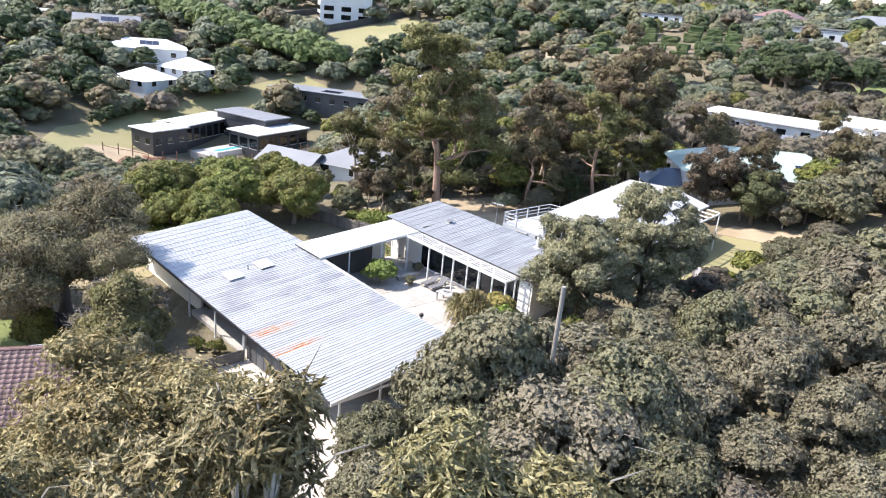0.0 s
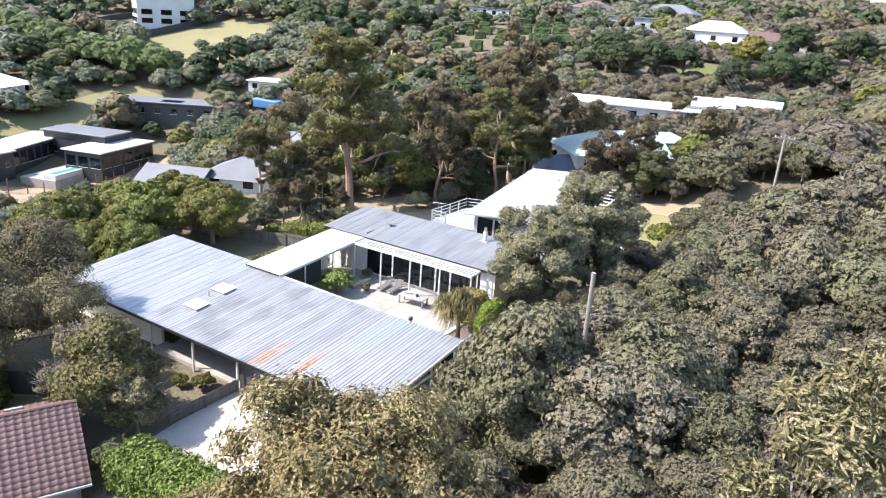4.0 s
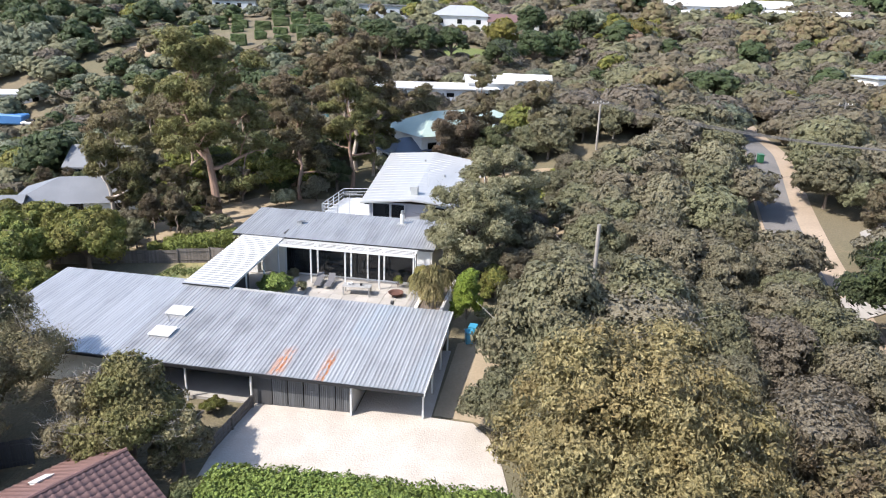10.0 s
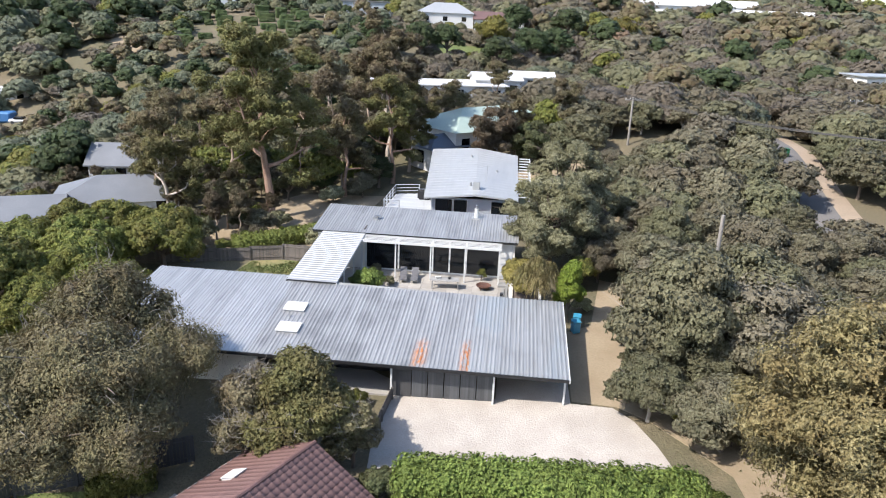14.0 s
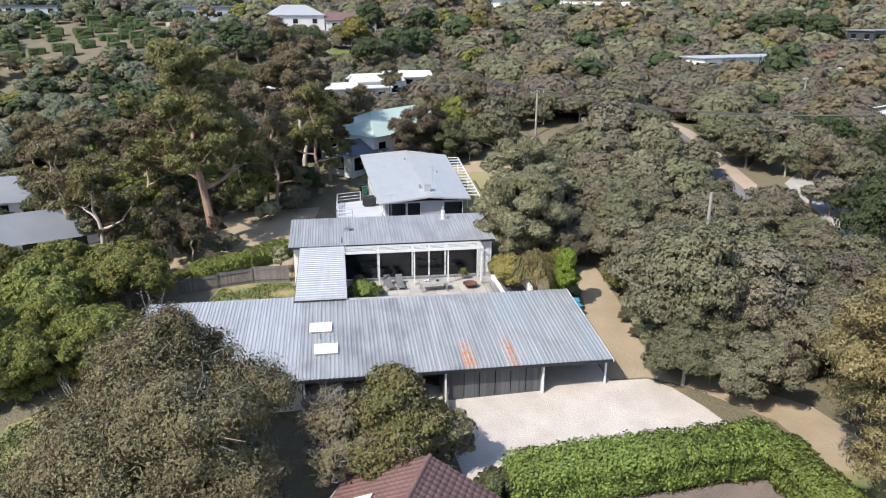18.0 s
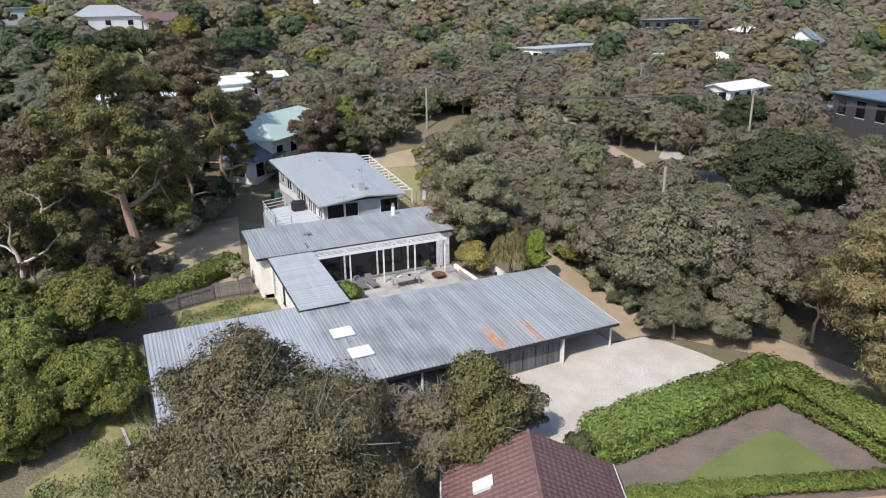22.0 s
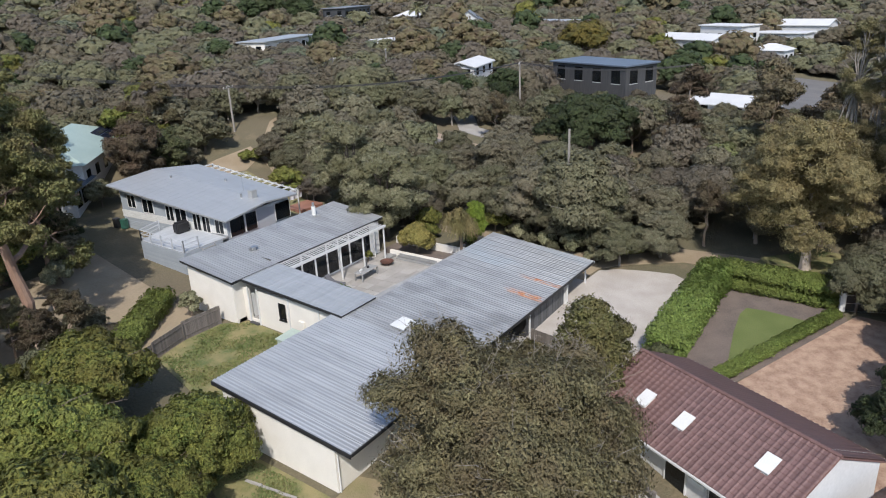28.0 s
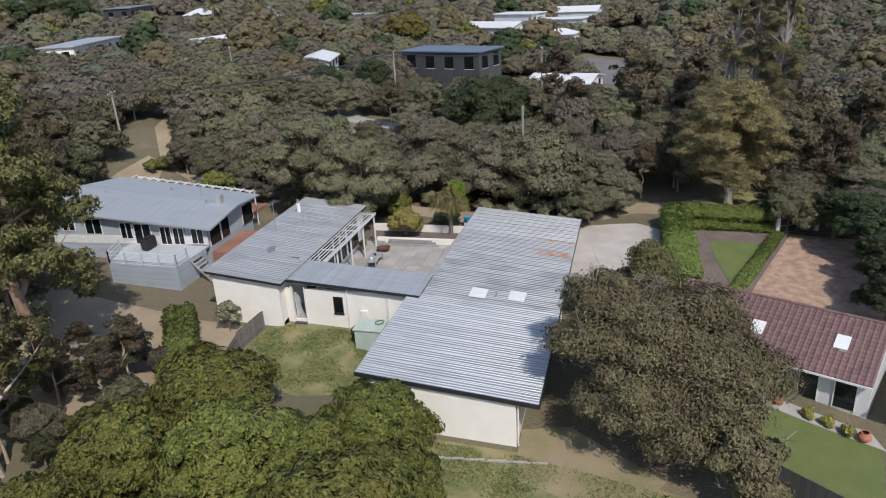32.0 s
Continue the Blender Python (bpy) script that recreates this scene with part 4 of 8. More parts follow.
# ---- courtyard ----
def courtyard():
    yard = thing("patio", (-10, 15, 0.85), "paved courtyard of large worn concrete flags", "patio", kind="structure")
    part("base", box(-17.0, -1.6, 9.7, 20.9, -0.6, 0.80), "concrete", yard)
    n = 0
    for i in range(13):
        for j in range(9):
            x0, y0 = -16.95 + i * 1.1, 9.8 + j * 1.22
            part("paver", box(x0 + 0.012, x0 + 1.088, y0 + 0.012, y0 + 1.208, 0.8, 0.842 + 0.006 * ((i * 7 + j * 3) % 3)), "paving", yard)
    # planting beds and low walls on the east side
    w = thing("garden_wall", (-3.4, 15, 0.85), "low pale rendered garden wall", "wall")
    part("wall", box(-3.9, -3.6, 10.2, 19.4, 0.4, 1.35), "cream_wall", w)
    part("wall", box(-1.6, -1.35, 9.9, 20.4, 0.0, 1.9), "cream_wall", w)
    part("wall", box(-3.9, -1.4, 9.75, 9.95, 0.0, 1.95), "cream_wall", w, "end of the rendered wall")
    part("step", box(-4.9, -3.9, 18.6, 19.5, 0.84, 1.02), "grey_timber", w)
    bed = thing("planter_bed", (-2.6, 15, 1), "raised bed of dark soil", "planter")
    part("soil", box(-3.6, -1.6, 9.95, 20.4, 0.4, 1.2), "mulch", bed)
    for k in range(3):
        sl = thing("timber_sleeper", (-4.4 + 0.25 * k, 15.5, 0.85), "grey weathered timber sleeper edging", "sleeper", "sleepers in the courtyard")
        part("beam", box(-4.55 + 0.3 * k, -4.33 + 0.3 * k, 13.0 + 0.4 * k, 18.2, 0.84, 1.0 + 0.12 * k, bevel=0.015), "grey_timber", sl)
    b = thing("garden_block", (-15.2, 18.5, 0.85), "low concrete bench block", "bench")
    part("block", box(-15.5, -15.1, 16.9, 19.3, 0.84, 1.2, bevel=0.02), "concrete", b)


courtyard()


def lounger(x, y, rz):
    t = thing("sun_lounger", (x, y, 0.845), "dark grey sun lounger on a pale frame", "lounger", "loungers on the patio", rz=rz)
    part("frame", box(-0.32, 0.32, -0.95, -0.88, 0.26, 0.31), "steel", t, local=True)
    part("frame_rail", box(-0.34, -0.29, -0.95, 0.95, 0.26, 0.31), "steel", t, local=True)
    part("frame_rail", box(0.29, 0.34, -0.95, 0.95, 0.26, 0.31), "steel", t, local=True)
    for sx in (-0.31, 0.31):
        for sy in (-0.8, 0.6):
            part("leg", box(sx - 0.02, sx + 0.02, sy - 0.02, sy + 0.02, 0, 0.26), "steel", t, local=True)
    part("seat", box(-0.3, 0.3, -0.93, 0.3, 0.3, 0.36, bevel=0.02), "fabric_grey", t, local=True)
    part("backrest", slab([(-0.3, 0.3, 0.36), (0.3, 0.3, 0.36), (0.3, 0.95, 0.85), (-0.3, 0.95, 0.85)], 0.06), "fabric_grey", t, local=True)
    return t


lg = lounger(-13.2, 18.9, 8)
copy_thing(lg, pose(-12.2, 18.9, 0.845, 0, 0, 4))


def patio_things():
    t = thing("patio_table", (-9.4, 17.7, 0.85), "long grey timber outdoor table", "table", rz=4)
    part("tabletop", box(-1.2, 1.2, -0.48, 0.48, 0.70, 0.76, bevel=0.01), "paving", t, local=True)
    for k in range(5):
        part("plank", box(-1.2, 1.2, -0.47 + k * 0.19, -0.29 + k * 0.19, 0.76, 0.775), "grey_timber", t, local=True)
    for sx in (-1.1, 1.1):
        for sy in (-0.4, 0.4):
            part("leg", box(sx - 0.05, sx + 0.05, sy - 0.05, sy + 0.05, 0, 0.7), "grey_timber", t, local=True)
    for k, (dx, dy) in enumerate(((-0.5, 0.1), (-0.75, 0.0), (0.35, 0.05))):
        pot = thing("table_pot", (-9.4 + dx, 17.7 + dy, 1.625), "small white pot on the table", "pot", "pots on the table")
        part("pot", tube(bmesh.new(), [(0, 0, 0), (0, 0, 0.16)], [0.09, 0.13], 10), "white_paint" if k < 2 else "black_trim", pot, local=True)
    f = thing("fire_pit", (-6.1, 18.0, 0.85), "round rusted iron fire bowl", "fire pit")
    bm = bmesh.new()
    prof = [(0.1, 0.12), (0.42, 0.16), (0.62, 0.3), (0.66, 0.38), (0.60, 0.38), (0.38, 0.22), (0.02, 0.18)]
    rings = [[bm.verts.new((r * math.cos(a), r * math.sin(a), z)) for a in (2 * math.pi * k / 20 for k in range(20))] for r, z in prof]
    for a, b in zip(rings, rings[1:]):
        for k in range(20):
            bm.faces.new((a[k], a[(k + 1) % 20], b[(k + 1) % 20], b[k]))
    part("bowl", bm, "rust_iron", f, local=True)
    for k in range(3):
        a = 2.1 * k
        part("leg", tube(bmesh.new(), [(0.5 * math.cos(a), 0.5 * math.sin(a), 0), (0.3 * math.cos(a), 0.3 * math.sin(a), 0.18)], [0.03, 0.03], 6), "rust_iron", f, local=True)
    p = thing("lamp_post", (-4.5, 10.3, 0.85), "short white garden post", "post")
    part("post", box(-0.07, 0.07, -0.07, 0.07, 0, 2.6, bevel=0.01), "white_paint", p, local=True)
    part("lamp", box(-0.12, 0.12, -0.12, 0.12, 2.6, 2.85, bevel=0.03), "black_trim", p, local=True)
    s = thing("garden_shed", (-22.4, 13.2, -0.2), "small pale green metal shed with a coiled hose on top", "shed")
    part("wall", box(-23.2, -21.7, 12.3, 14.3, -0.5, 1.75), "pale_green", s)
    part("roof", slab([(-23.3, 12.2, 1.85), (-21.6, 12.2, 1.95), (-21.6, 14.4, 1.95), (-23.3, 14.4, 1.85)], 0.08), "pale_green", s)
    part("door", box(-23.24, -23.2, 12.8, 13.6, -0.3, 1.65), "pale_green", s)
    h = thing("garden_hose", (-22.2, 12.7, 1.93), "coiled dark green hose", "hose")
    part("coil", tube(bmesh.new(), [(0.3 * math.cos(a * 0.5), 0.3 * math.sin(a * 0.5), 0.03 + 0.004 * a) for a in range(26)], [0.02] * 26, 5), "green_plastic", h, local=True)
    for k, (x, y) in enumerate(((1.2, 10.6), (1.35, 11.5))):
        b = thing("wheelie_bin", (x, y, land_at(x, y) + 0.03), "blue-lidded rubbish bin beside the carport", "bin", "bins beside the carport", rz=20 - 30 * k)
        part("body", box(-0.27, 0.27, -0.3, 0.3, 0.08, 0.95, bevel=0.03), "blue_plastic", b, local=True)
        part("lid", slab([(-0.3, -0.33, 1.0), (0.3, -0.33, 1.0), (0.3, 0.33, 1.06), (-0.3, 0.33, 1.06)], 0.06), "blue_plastic", b, local=True)
        for sx in (-0.25, 0.25):
            part("wheel", tube(bmesh.new(), [(sx - 0.03, 0.26, 0.1), (sx + 0.03, 0.26, 0.1)], [0.1, 0.1], 10), "black_trim", b, local=True)
    g = thing("wheelie_bin", (31.0, 57.2, land_at(31.0, 57.2) + 0.06), "green rubbish bin standing on the road verge", "bin", rz=10)
    part("body", box(-0.32, 0.32, -0.36, 0.36, 0.08, 1.0, bevel=0.03), "green_plastic", g, local=True)
    part("lid", slab([(-0.35, -0.4, 1.06), (0.35, -0.4, 1.06), (0.35, 0.4, 1.12), (-0.35, 0.4, 1.12)], 0.07), "green_plastic", g, local=True)


patio_things()


# ---- concrete edging in the lawn behind the studio ----
def garden_edging(a, b):
    t = thing("garden_edging", (*a, land_at(*a)), "narrow pale concrete edging strip in the lawn", "edging", rz=math.degrees(math.atan2(b[1] - a[1], b[0] - a[0])))
    n = 6
    run = math.dist(a, b) / n
    for i in range(n):
        x, y = a[0] + (b[0] - a[0]) * (i + 0.5) / n, a[1] + (b[1] - a[1]) * (i + 0.5) / n
        z = land_at(x, y) - land_at(*a)
        part("edging_block", box(i * run + 0.01, (i + 1) * run - 0.01, -0.08, 0.08, z - 0.12, z + 0.12), "concrete", t, local=True)


garden_edging((-33.3, 6.4), (-32.2, -0.6))


# ---- fences ----
def paling_fence(name, a, b, high, label, wide=0.14, mat="fence_timber", gap=0.012, step_up=0.0):
    a, b = Vector(a), Vector(b)
    d = b - a
    ang = math.degrees(math.atan2(d.y, d.x))
    t = thing(name, (a.x, a.y, land_at(a.x, a.y)), label, "fence", rz=ang)
    n = int(d.length / wide)
    shared = mesh_from("paling", box(0, wide - gap, -0.012, 0.012, 0, high), mat)
    za = land_at(a.x, a.y)
    for i in range(n):
        p = a + d * (i / n)
        ob = part("paling", shared, mat, t, local=True)
        ob.location = (i * wide, 0, land_at(p.x, p.y) - za - 0.05 + 0.012 * ((i * 5) % 3))
    m = max(2, int(d.length / 2.4) + 1)
    for i in range(m):
        f = i / (m - 1)
        p = a + d * f
        z = land_at(p.x, p.y) - za
        part("post", box(d.length * f - 0.05, d.length * f + 0.05, 0.015, 0.11, z - 0.2, z + high - 0.05), mat, t, local=True)
    zb = land_at(b.x, b.y) - za
    for h in (0.3, high - 0.3):
        part("rail", slab([(0, 0.013, h + 0.04), (d.length, 0.013, zb + h + 0.04), (d.length, 0.05, zb + h + 0.04), (0, 0.05, h + 0.04)], 0.07), mat, t, local=True)
    return t


paling_fence("paling_fence", (-22.05, 22.25), (-25.3, 22.55), 1.6, "weathered grey-brown paling fence at the lawn's edge")
paling_fence("paling_fence", (-25.3, 22.55), (-28.3, 22.0), 1.45, "weathered grey paling fence with a raised post", wide=0.16)
paling_fence("paling_fence", (-28.3, 22.0), (-42.0, 19.5), 1.3, "long grey paling fence along the lower garden", wide=0.2)
paling_fence("low_fence", (-10.95, 0.2), (-11.35, -4.6), 0.95, "low dark timber wall beside the drive", wide=0.16)
paling_fence("boundary_fence", (-20.9, -6.6), (-29.0, -10.3), 1.7, "dark paling boundary fence behind the brick house", mat="dark_timber_and_shade", wide=0.18)
paling_fence("boundary_fence", (-29.0, -10.3), (-34.5, -18.5), 1.7, "dark paling boundary fence beside the back lawn", mat="dark_timber_and_shade", wide=0.18)
paling_fence("north_fence", (2.4, 26.5), (3.6, 33.0), 1.6, "old timber fence among the shrubs", wide=0.18)


# ---- neighbouring house with low pale roof and deck ----
def neighbour():
    t = thing("neighbour_house", (-9, 40, 1), "two-storey grey-clad house with a broad pale metal roof", "house")
    sw, nw, ne, se = Vector((-13.2, 31.5, 5.15)), Vector((-14.4, 49.0, 6.95)), Vector((-3.8, 47.4, 7.0)), Vector((-3.5, 31.8, 5.35))
    rs, rn = (sw + se) / 2 + Vector((0.4, 0, 0.45)), (nw + ne) / 2 + Vector((0.4, 0.6, 0.45))
    for a, b, c, d, lab in ((sw, rs, rn, nw, "west"), (rs, se, ne, rn, "east")):
        rf = part("roof", slab([a, b, c, d], 0.16), "pale_roof", t, "pale blue-grey metal roof slope")
        n = 20
        for i in range(n):
            f = (i + 0.5) / n
            p, q = a.lerp(d, f), b.lerp(c, f)
            bm = tube(bmesh.new(), [p + Vector((0, 0, 0.012)), q + Vector((0, 0, 0.012))], [0.009, 0.009], 4)
            part("roof_seam", bm, "pale_roof", rf)
    # walls stand 0.7 m inside the roof edge
    def at(u, v, z):
        p = sw.lerp(se, u).lerp(nw.lerp(ne, u), v)
        return (p.x, p.y, z)
    top = lambda v: 4.95 + 1.75 * v
    def wall(u0, v0, u1, v1, z0, name="wall", mat="grey_cladding", inset=0.0):
        a, b = Vector(at(u0, v0, 0)), Vector(at(u1, v1, 0))
        d = (b - a).normalized()
        nrm = Vector((d.y, -d.x, 0)) * 0.18
        bm = bmesh.new()
        vs = []
        for p, v in ((a, v0), (b, v1), (b - nrm, v1), (a - nrm, v0)):
            vs.append((bm.verts.new((p.x, p.y, z0)), bm.verts.new((p.x, p.y, top(v)))))
        bm.faces.new([v[0] for v in vs][::-1])
        bm.faces.new([v[1] for v in vs])
        for i in range(4):
            j = (i + 1) % 4
            bm.faces.new((vs[i][0], vs[j][0], vs[j][1], vs[i][1]))
        bmesh.ops.recalc_face_normals(bm, faces=list(bm.faces))
        return part(name, bm, mat, t)
    wall(0.08, 0.96, 0.08, 0.05, -0.5)
    wall(0.08, 0.05, 0.93, 0.05, 0.5)
    wall(0.93, 0.05, 0.93, 0.96, 1.0)
    wall(0.93, 0.96, 0.08, 0.96, 0.5)
    # weatherboards and windows of the west wall
    a, b = Vector(at(0.08, 0.05, 0)), Vector(at(0.08, 0.96, 0))
    d = (b - a).normalized()
    n = Vector((-d.y, d.x, 0))
    def on_west(s0, s1, z0, z1, out, bm=None):
        p, q = a + d * s0, a + d * s1
        bm = bm or bmesh.new()
        vs = [bm.verts.new(v) for z in (z0, z1) for v in ((p.x, p.y, z), (q.x, q.y, z), (q.x + n.x * out, q.y + n.y * out, z), (p.x + n.x * out, p.y + n.y * out, z))]
        for f in ((3, 2, 1, 0), (4, 5, 6, 7), (0, 1, 5, 4), (1, 2, 6, 5), (2, 3, 7, 6), (3, 0, 4, 7)):
            bm.faces.new([vs[i] for i in f])
        bmesh.ops.recalc_face_normals(bm, faces=list(bm.faces))
        return bm
    for k in range(18):
        part("weatherboard", on_west(0.0, 15.9, -0.4 + 0.19 * k, -0.23 + 0.19 * k, 0.03 + 0.006 * (k % 2)), "grey_cladding", t)
    for k in range(5):
        part("weatherboard", on_west(0.0, 15.9, 3.38 + 0.16 * k, 3.52 + 0.16 * k, 0.03 + 0.006 * (k % 2)), "white_paint", t, "white painted weatherboard")
    for s0, s1, z0, z1 in ((0.4, 1.5, 3.5, 4.9), (2.3, 3.3, 3.4, 4.95), (3.6, 4.6, 3.4, 5.05), (5.6, 7.2, 3.4, 5.3), (7.5, 8.6, 3.9, 5.4), (10.6, 12.2, 4.3, 5.7), (13.4, 14.6, 4.6, 5.9)):
        w = part("window", on_west(s0, s1, z0, z1, 0.05), "glass", t, "window with dark glass")
        for f0, f1, h0, h1 in ((s0 - 0.06, s0, z0 - 0.06, z1 + 0.06), (s1, s1 + 0.06, z0 - 0.06, z1 + 0.06), (s0, s1, z0 - 0.06, z0), (s0, s1, z1, z1 + 0.06), ((s0 + s1) / 2 - 0.03, (s0 + s1) / 2 + 0.03, z0, z1)):
            part("window_frame", on_west(f0, f1, h0, h1, 0.09), "white_paint", w)
    # south gable: dark glazed recess and brick base
    y0 = at(0.3, 0.05, 0)[1]
    for u0, u1 in ((0.12, 0.3), (0.32, 0.46), (0.72, 0.92)):
        p, q = at(u0, 0.05, 0), at(u1, 0.05, 0)
        w = part("window", box(p[0], q[0], y0 - 0.06, y0 - 0.01, 3.1, 4.85), "glass", t, "dark window in the gable wall")
        part("window_frame", box(p[0] - 0.05, p[0], y0 - 0.08, y0 - 0.01, 3.05, 4.9), "white_paint", w)
        part("window_frame", box(q[0], q[0] + 0.05, y0 - 0.08, y0 - 0.01, 3.05, 4.9), "white_paint", w)
    part("brick_base", box(-12.2, -6.5, 30.2, y0 - 0.09, 0.5, 2.6), "brick_red", t, "red brick terrace base")
    # deck
    dk = thing("timber_deck", (-15, 36, 3.3), "raised grey timber deck with open railing", "deck")
    D = 3.3
    poly = [(-12.5, 32.3), (-12.7, 40.6), (-17.4, 39.2), (-17.6, 32.3)]
    part("platform", prism(poly[::-1], D - 0.14, D), "grey_timber", dk)
    for k in range(28):
        y = 32.32 + k * 0.29
        x0 = -17.58 + (y - 32.3) * 0.03 if y < 39.1 else -17.4 + (y - 39.2) * 3.3
        part("deck_board", box(x0, -12.75, y, y + 0.275, D, D + 0.035), "deck_grey", dk)
    for k in range(12):
        z = D - 0.02 - (k + 1) * 0.205
        for a, b in (((-17.62, 32.3), (-17.42, 39.2)), ((-17.62, 32.3), (-13.2, 32.3)), ((-17.42, 39.2), (-13.0, 40.5))):
            p, q = Vector((*a, z)), Vector((*b, z))
            m = Vector((-(q - p).y, (q - p).x, 0)).normalized() * 0.03
            sk = bmesh.new()
            vs = [sk.verts.new(v + Vector((0, 0, h))) for h in (0, 0.19) for v in (p - m, q - m, q + m, p + m)]
            for f in ((3, 2, 1, 0), (4, 5, 6, 7), (0, 1, 5, 4), (1, 2, 6, 5), (2, 3, 7, 6), (3, 0, 4, 7)):
                sk.faces.new([vs[n_] for n_ in f])
            part("skirt_board", sk, "grey_cladding", dk)
    for p, q in (((-17.55, 32.35), (-17.4, 39.15)), ((-17.4, 39.15), (-14.8, 40.0)), ((-17.5, 32.35), (-15.9, 32.35))):
        p, q = Vector((*p, 0)), Vector((*q, 0))
        m = max(2, int((q - p).length / 1.4) + 1)
        for i in range(m):
            c = p.lerp(q, i / (m - 1))
            part("rail_post", box(c.x - 0.05, c.x + 0.05, c.y - 0.05, c.y + 0.05, D, D + 1.15), "deck_grey", dk)
        for z in (D + 0.4, D + 0.75, D + 1.12):
            part("rail", tube(bmesh.new(), [(p.x, p.y, z), (q.x, q.y, z)], [0.04, 0.04], 4), "deck_grey", dk)
    for k in range(10):
        z = 3.1 - k * 0.26
        part("stair_tread", box(-15.6, -14.3, 32.25 - 0.25 * (k + 1), 32.25 - 0.25 * k, z - 0.05, z), "grey_timber", dk, "open stair tread")
    for x in (-15.65, -14.25):
        part("stair_string", slab([(x - 0.03, 29.75, 0.65), (x + 0.03, 29.75, 0.65), (x + 0.03, 32.3, 3.25), (x - 0.03, 32.3, 3.25)], 0.25), "grey_timber", dk)
    b = thing("barbecue", (-13.9, 37.6, 3.335), "barbecue under a black cover", "barbecue")
    bm = box(-0.75, 0.75, -0.4, 0.4, 0.0, 1.15)
    bmesh.ops.bevel(bm, geom=list(bm.edges), offset=0.16, segments=3, affect='EDGES')
    part("cover", bm, "black_trim", b, local=True)
    # roof fittings
    for x, y, h in ((-8.6, 34.5, 0.5), (-6.0, 40.0, 0.25), (-9.2, 45.0, 0.3)):
        z = 5.55 + (y - 31.6) * 0.1
        part("roof_vent", tube(bmesh.new(), [(x, y, z - 0.1), (x, y, z + h)], [0.12, 0.12], 8), "steel", t)
    part("chimney", box(-8.3, -7.6, 33.2, 33.8, 5.3, 6.7, bevel=0.02), "pale_roof", t, "flat grey chimney box")
    part("aerial", tube(bmesh.new(), [(-7.0, 36.0, 5.7), (-7.0, 36.0, 8.0)], [0.025, 0.02], 6), "steel", t)
    bm = bmesh.new()
    for k in range(5):
        tube(bm, [(-7.5 + 0.25 * k, 35.6, 7.9), (-7.5 + 0.25 * k, 36.4, 7.9)], [0.012, 0.012], 4)
    tube(bm, [(-7.6, 36.0, 7.9), (-6.4, 36.0, 7.9)], [0.015, 0.015], 4)
    part("aerial_rods", bm, "steel", t)
    # slatted eaves on the east side
    for k in range(14):
        y = 33.0 + k * 1.05
        part("eave_slat", box(-3.6, -2.3, y, y + 0.12, 5.2 + 0.1 * (y - 31.6), 5.3 + 0.1 * (y - 31.6)), "white_paint", t, "white pergola slat")
    part("eave_beam", slab([(-2.35, 32.9, 5.3), (-2.25, 32.9, 5.3), (-2.25, 47.0, 6.7), (-2.35, 47.0, 6.7)], 0.15), "white_paint", t)
    for y in (33.0, 40.0, 46.8):
        part("eave_post", box(-2.35, -2.25, y, y + 0.1, 0.8, 5.2 + 0.1 * (y - 31.6)), "white_paint", t)


neighbour()
for x, y, m_, l_ in ((-14.0, 47.6, "bin_green", "dark green wheeled bin by the house wall"), (-14.3, 48.5, "black_trim", "black wheeled bin by the house wall")):
    b = thing("wheelie_bin", (x, y, land_at(x, y)), l_, "bin", rz=8)
    part("body", box(-0.3, 0.3, -0.3, 0.3, 0.05, 1.0, bevel=0.05), m_, b, local=True)
    part("lid", box(-0.33, 0.33, -0.34, 0.33, 1.0, 1.08, bevel=0.03), m_, b, local=True)


def washing():
    t = thing("washing_line", (1.7, 37.6, land_at(1.7, 37.6)), "white sheet hung over a line", "washing line")
    for x in (-1.6, 1.6):
        part("post", tube(bmesh.new(), [(x, 0, 0), (x, 0, 2.0)], [0.04, 0.04], 8), "pole_timber", t, local=True)
    part("line", tube(bmesh.new(), [(-1.6, 0, 1.95), (0, 0, 1.88), (1.6, 0, 1.95)], [0.008] * 3, 4), "steel", t, local=True)
    bm = bmesh.new()
    n = 12
    rows = [[bm.verts.new((-1.0 + 2.0 * i / n, 0.12 * math.sin(i * 1.3) * (1 - h / 4) + 0.06 * (4 - h), 0.55 + 0.34 * h)) for i in range(n + 1)] for h in range(5)]
    for r0, r1 in zip(rows, rows[1:]):
        for i in range(n):
            bm.faces.new((r0[i], r0[i + 1], r1[i + 1], r1[i]))
    s = thing("bed_sheet", (1.7, 37.6, land_at(1.7, 37.6)), "pale printed sheet drying on the line", "sheet")
    part("cloth", bm, "cloth_white", s, local=True)
    b = thing("brick_terrace", (1.4, 36.4, land_at(1.4, 36.4)), "small red brick terrace beside the green lawn", "terrace")
    part("terrace", box(-1.8, 1.6, -1.6, 1.0, -0.3, 0.25), "brick_red", b, local=True)


washing()


